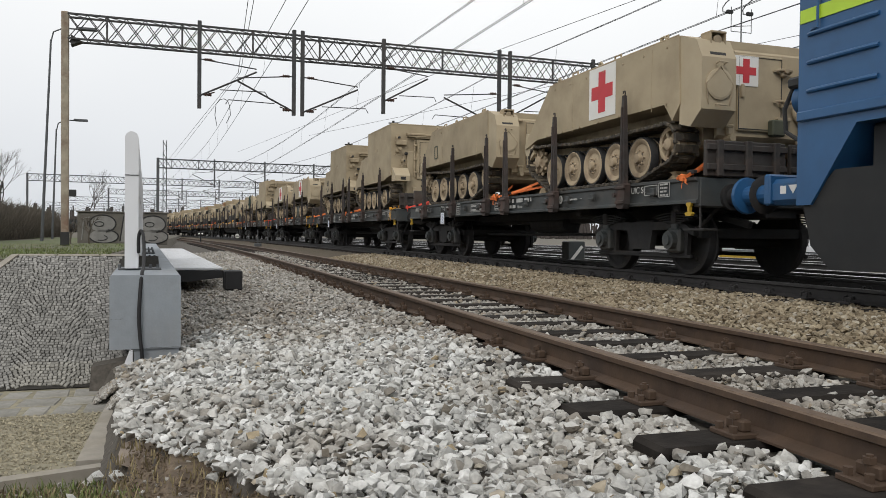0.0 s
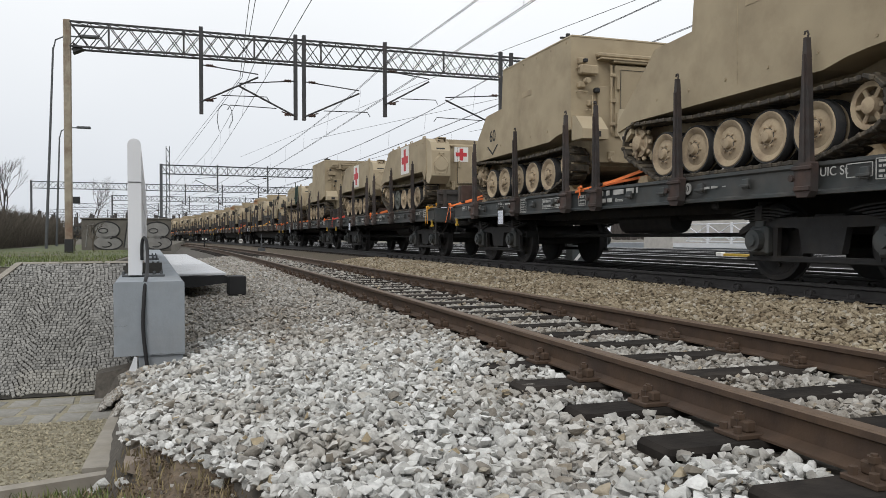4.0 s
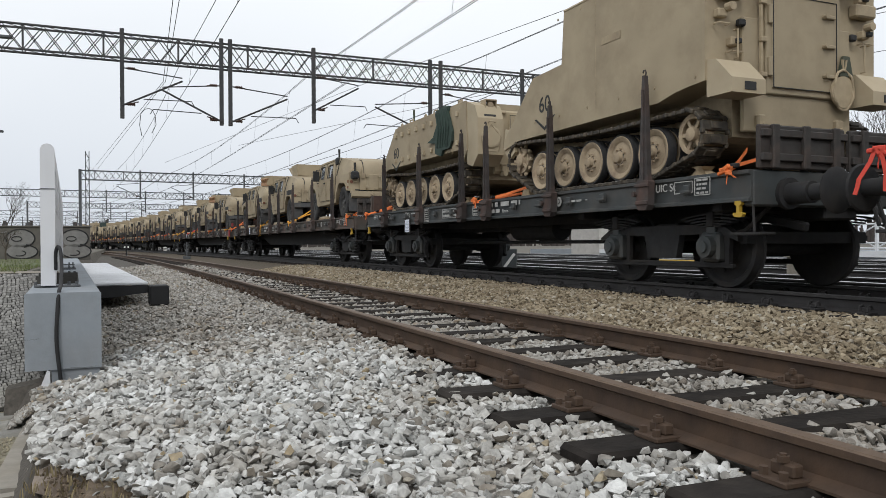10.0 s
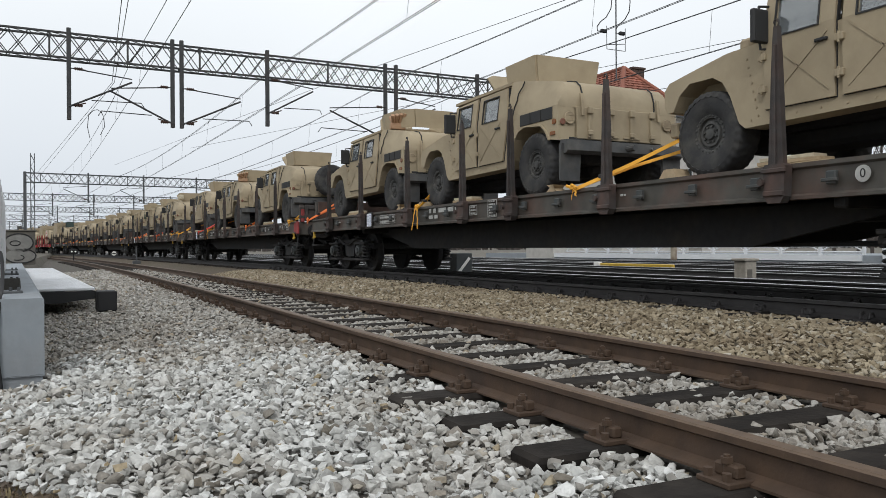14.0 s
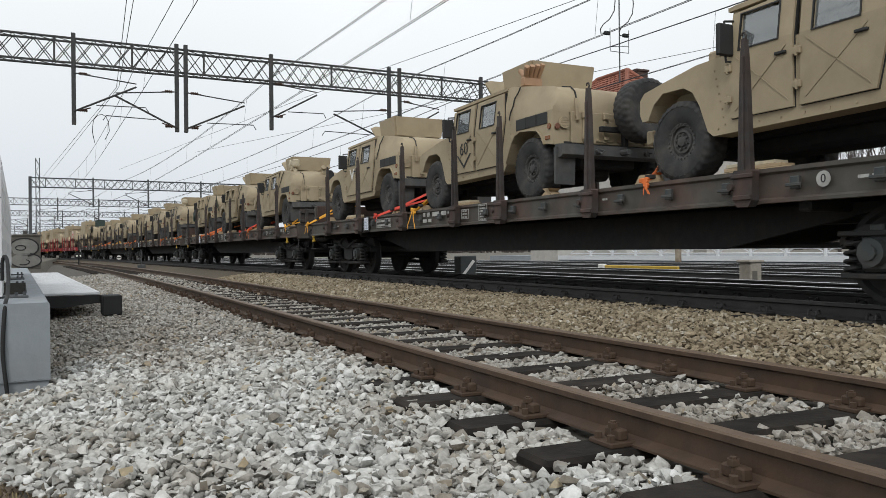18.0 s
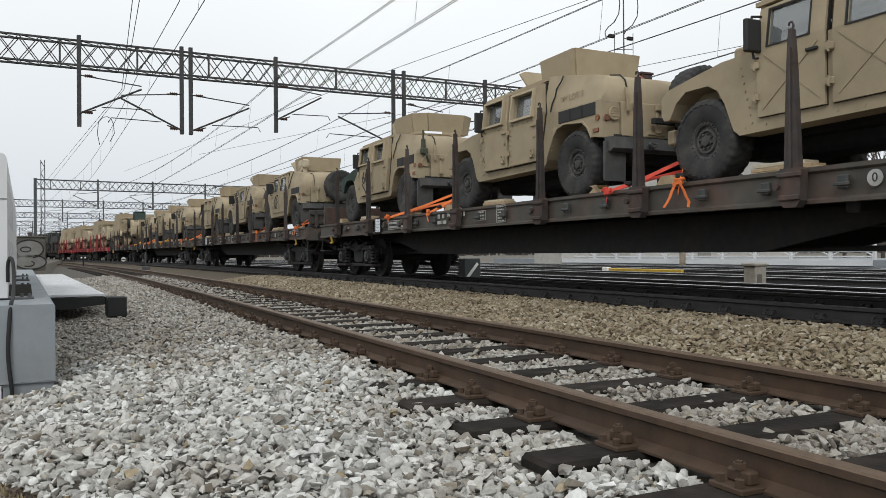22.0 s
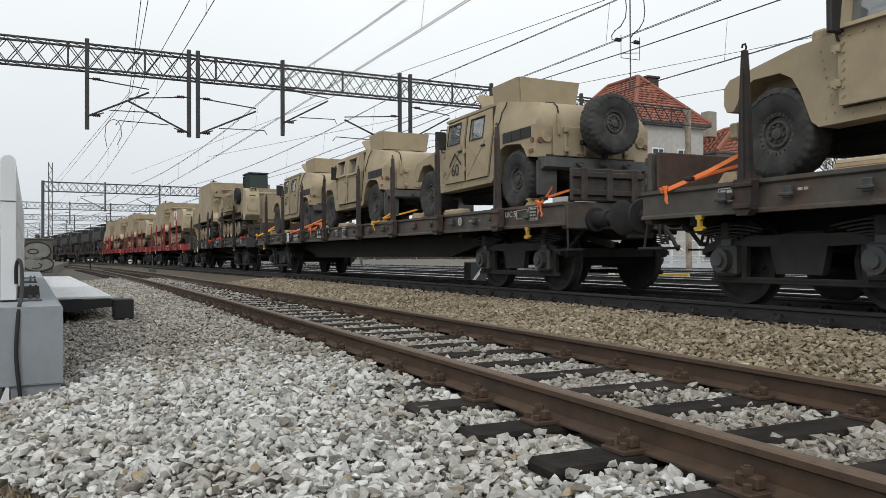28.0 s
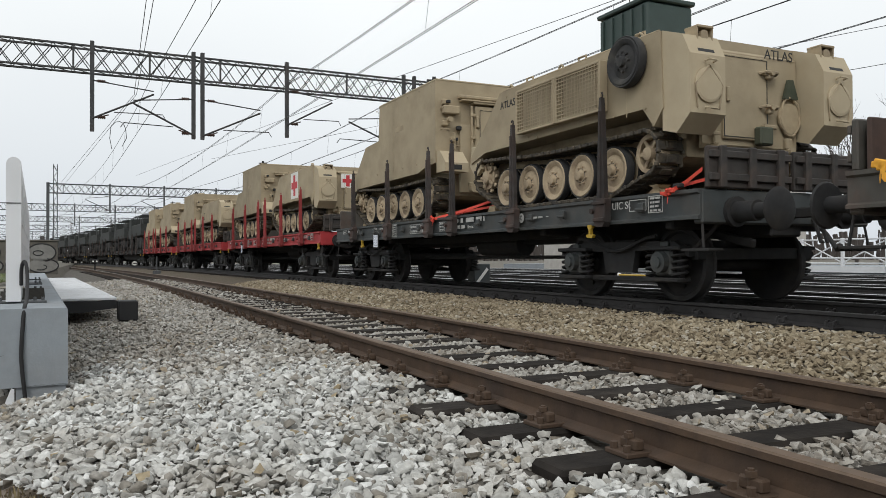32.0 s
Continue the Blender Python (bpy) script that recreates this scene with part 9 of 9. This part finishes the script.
white = []
for x0, x1, s0, s1, gap, r0, r1, lift in ((-0.62, 3.75, 1.0, 8.0, 0.036, 0.011, 0.026, 0.016), (-0.62, 3.75, 1.0, 8.0, 0.052, 0.016, 0.040, 0.028), (-0.65, 3.75, 8.0, 16.0, 0.048, 0.018, 0.036, 0.020), (-0.75, 4.0, 16.0, 34.0, 0.085, 0.032, 0.055, 0.022), (0.95, 3.75, -6.0, 1.0, 0.075, 0.026, 0.045, 0.018)):
    x, s = scatter(x0, x1, s0, s1, gap)
    k = siding_keep(x, s)
    x, s = x[k], s[k]
    size = np.exp(R.uniform(np.log(r0), np.log(r1), len(x)))
    hump = 0.02 * np.sin(x * 3.1 + s * 1.3) * np.sin(s * 2.3 - x)
    z = bed_height(x) + lift + hump * (x < 1.7) + R.normal(0, 0.012, len(x))
    z = z + np.where(x < 2.06, 0.032 * np.clip((s - 4.2) * 1.2, 0, 1) * np.clip((x - 0.9) / 0.75, 0, 1), 0)
    inside = (x > 2.25) & (x < 3.7)
    z = np.where(inside & (lift > 0.03), z - 0.02, z)
    white.append((x, s, z, size))
X, S_, Z, SZ = (np.concatenate([w[i] for w in white]) for i in range(4))
# stones nearest to the path are pieces of their own
near = np.flatnonzero((S_ > 2.35) & (S_ < 3.2) & (X > 0.45) & (X < 1.5))[:290]
rest = np.ones(len(X), bool)
rest[near] = False
between = (X > RAIL1 - 0.72) & (X < RAIL1 + 0.9)
stone_field("track_ballast", "dusty broken stones between the siding rails", bend(S_[between], X[between], Z[between]), SZ[between], STONE_MID)
rest &= ~between
# older, dustier stones beyond the fresh heap in front
old = rest & (S_ > 6.7 + 0.9 * np.sin(X * 2.1) + 0.5 * np.sin(X * 5.3 + 1) + R.normal(0, 0.5, len(X)))
stone_field("old_ballast", "dusty grey broken stones beside the siding", bend(S_[old], X[old], Z[old]), SZ[old] * 0.9, STONE_MID)
rest &= ~old
BALLAST = stone_field("white_ballast", "loose broken white quarry stones", bend(S_[rest], X[rest], Z[rest]), SZ[rest], STONE_WHITE)
tagged(BALLAST, kind="stuff")
pieces = thing("front_ballast", "broken white quarry stones lying loose in front", "ballast", kind="structure")
kinds = [raw_mesh("stone", *SHAPES[i], STONE_PIECE) for i in range(12)]
pp = bend(S_[near], X[near], Z[near])
for i, p_ in enumerate(pp):
    ob = put("stone", kinds[i % 12], pieces, pose(*p_, float(R.normal(0, 28)), float(R.normal(0, 28)), float(R.uniform(0, 360))))
    ob.scale = (float(SZ[near[i]]),) * 3

tan = []
for x0, x1, s0, s1, gap, r0, r1 in ((3.84, 6.5, -6.0, 0.0, 0.08, 0.03, 0.05), (3.84, 6.5, 0.0, 12.0, 0.050, 0.020, 0.036), (3.84, 6.5, 12.0, 26.0, 0.075, 0.028, 0.046), (6.75, 8.1, 2.0, 16.0, 0.09, 0.03, 0.05)):
    x, s = scatter(x0, x1, s0, s1, gap)
    k = (np.abs(x - (RAIL1 + 0.7535)) > 0.10) & (np.abs(x - (TRAIN_MID - 0.7535)) > 0.12)
    x, s = x[k], s[k]
    tan.append((x, s, bed_height(x) + 0.012 + R.normal(0, 0.006, len(x)), np.exp(R.uniform(np.log(r0), np.log(r1), len(x)))))
X, S_, Z, SZ = (np.concatenate([w[i] for w in tan]) for i in range(4))
stone_field("brown_ballast", "yellow-brown weathered ballast stones between the tracks", bend(S_, X, Z), SZ, STONE_TAN)

# a broken boulder half buried at the corner of the heap
BOULDER = mat("pinkish_broken_rock", (0.27, 0.225, 0.185), 0.9, 0, 0.3, 9, 1.0, 24, stain=(0.15, 0.11, 0.08), stain_amt=0.6, stain_scale=3)
bo = thing("boulder", "pinkish broken boulder half buried in earth", "boulder", at=pose(-0.27, 4.18, -0.44, 12, -14, 25))
ob = put("rock", raw_mesh("rock", SHAPES[3][0] * np.array([0.125, 0.10, 0.085]), SHAPES[3][1], BOULDER), bo)
# a few larger lumps on the earth corner
lump = thing("rubble", "broken stone and brick lying on the earth", "rubble", kind="structure")
for x, y, r in ((0.05, 3.45, 0.045), (-0.50, 3.5, 0.05), (-0.62, 3.42, 0.06), (-0.34, 3.55, 0.035), (-0.10, 3.62, 0.03), (-0.44, 3.78, 0.05), (-0.36, 3.80, 0.04), (0.16, 3.7, 0.03)):
    ob = put("lump", kinds[int(R.integers(0, 12))], lump, pose(x, y, -0.445 if x < -0.3 else -0.385, float(R.normal(0, 20)), float(R.normal(0, 20)), float(R.uniform(0, 360))))
    ob.scale = (r * 0.75, r * 0.75, r * 0.5)

# setts laid in shallow wavy arcs up the ramp head
pts, ang = [], []
PITCH = 0.0330
row = 0
v = 0.0
while v < HEAD_LEN + 0.02:
    u = -2.70 + (row % 2) * 0.016
    while u < -0.37:
        vv = v + 0.035 * math.sin(u * 9.0) + 0.012 * math.sin(u * 23.0 + 1.0)
        if 0.0 < vv < HEAD_LEN - 0.012 and u > head_left(vv) + 0.03 and not (u > -0.70 and HEAD_Z + vv * math.sin(SLOPE) > -0.22):
            pts.append((u, vv, float(R.normal(0, 0.0016))))
            ang.append(math.atan(0.315 * math.cos(u * 9.0) + 0.276 * math.cos(u * 23.0 + 1.0)) + float(R.normal(0, 0.10)))
        u += PITCH + float(R.uniform(-0.004, 0.005))
    v += PITCH - 0.002
    row += 1
pts, ang = np.array(pts), np.array(ang)
SV = np.array([(-1, -1, -1), (1, -1, -1), (1, 1, -1), (-1, 1, -1), (-1, -1, 0.4), (1, -1, 0.4), (1, 1, 0.4), (-1, 1, 0.4), (-0.80, -0.80, 1), (0.80, -0.80, 1), (0.80, 0.80, 1), (-0.80, 0.80, 1)]) * np.array([0.0156, 0.0148, 0.010])
SF = np.array([(0, 1, 5, 4), (1, 2, 6, 5), (2, 3, 7, 6), (3, 0, 4, 7), (4, 5, 9, 8), (5, 6, 10, 9), (6, 7, 11, 10), (7, 4, 8, 11), (8, 9, 10, 11)])
FACE = Matrix.Translation((0, HEAD_Y, HEAD_Z)) @ Matrix.Rotation(SLOPE, 4, "X")
first = (pts[:, 1] < 0.26) & (pts[:, 0] > -1.45)
far_, fa = pts[~first], ang[~first]
n = len(far_)
ca, sa = np.cos(fa), np.sin(fa)
grow = R.uniform(0.86, 1.10, (n, 2))
vx, vy = SV[None, :, 0] * grow[:, :1], SV[None, :, 1] * grow[:, 1:]
V = np.stack([vx * ca[:, None] - vy * sa[:, None], vx * sa[:, None] + vy * ca[:, None], np.broadcast_to(SV[None, :, 2], vx.shape)], 2) + far_[:, None, :]
F_ = SF[None] + (np.arange(n) * len(SV))[:, None, None]
tagged(put("sett_rows", raw_mesh("sett_rows", V.reshape(-1, 3), F_.reshape(-1, 4), SETT), SETT_RAMP, FACE), kind="stuff")
sett_me = raw_mesh("sett", SV, SF, SETT_PIECE)
for p_, a_ in zip(pts[first], ang[first]):
    put("sett", sett_me, SETT_RAMP, FACE @ pose(*[float(q) for q in p_], 0, 0, math.degrees(float(a_))))


def motions():
    """The train rolls along the bend, gaining a little speed; its wheels turn with it."""
    times = [0.5 * k for k in range(65)]
    for ob, off, z in RIDERS:
        walk(ob, [(t, track_pose(TRAIN_START + off - gone(t), TRAIN_MID, TRAIN_Z + z)) for t in times])
    ticks = [0.1 * k for k in range(321)]
    for ob in WHEELSETS[:44]:
        seat = ob.location.copy()
        walk(ob, [(t, pose(seat.x, seat.y, seat.z, math.degrees(gone(t) / 0.46) % 360.0)) for t in ticks])


motions()
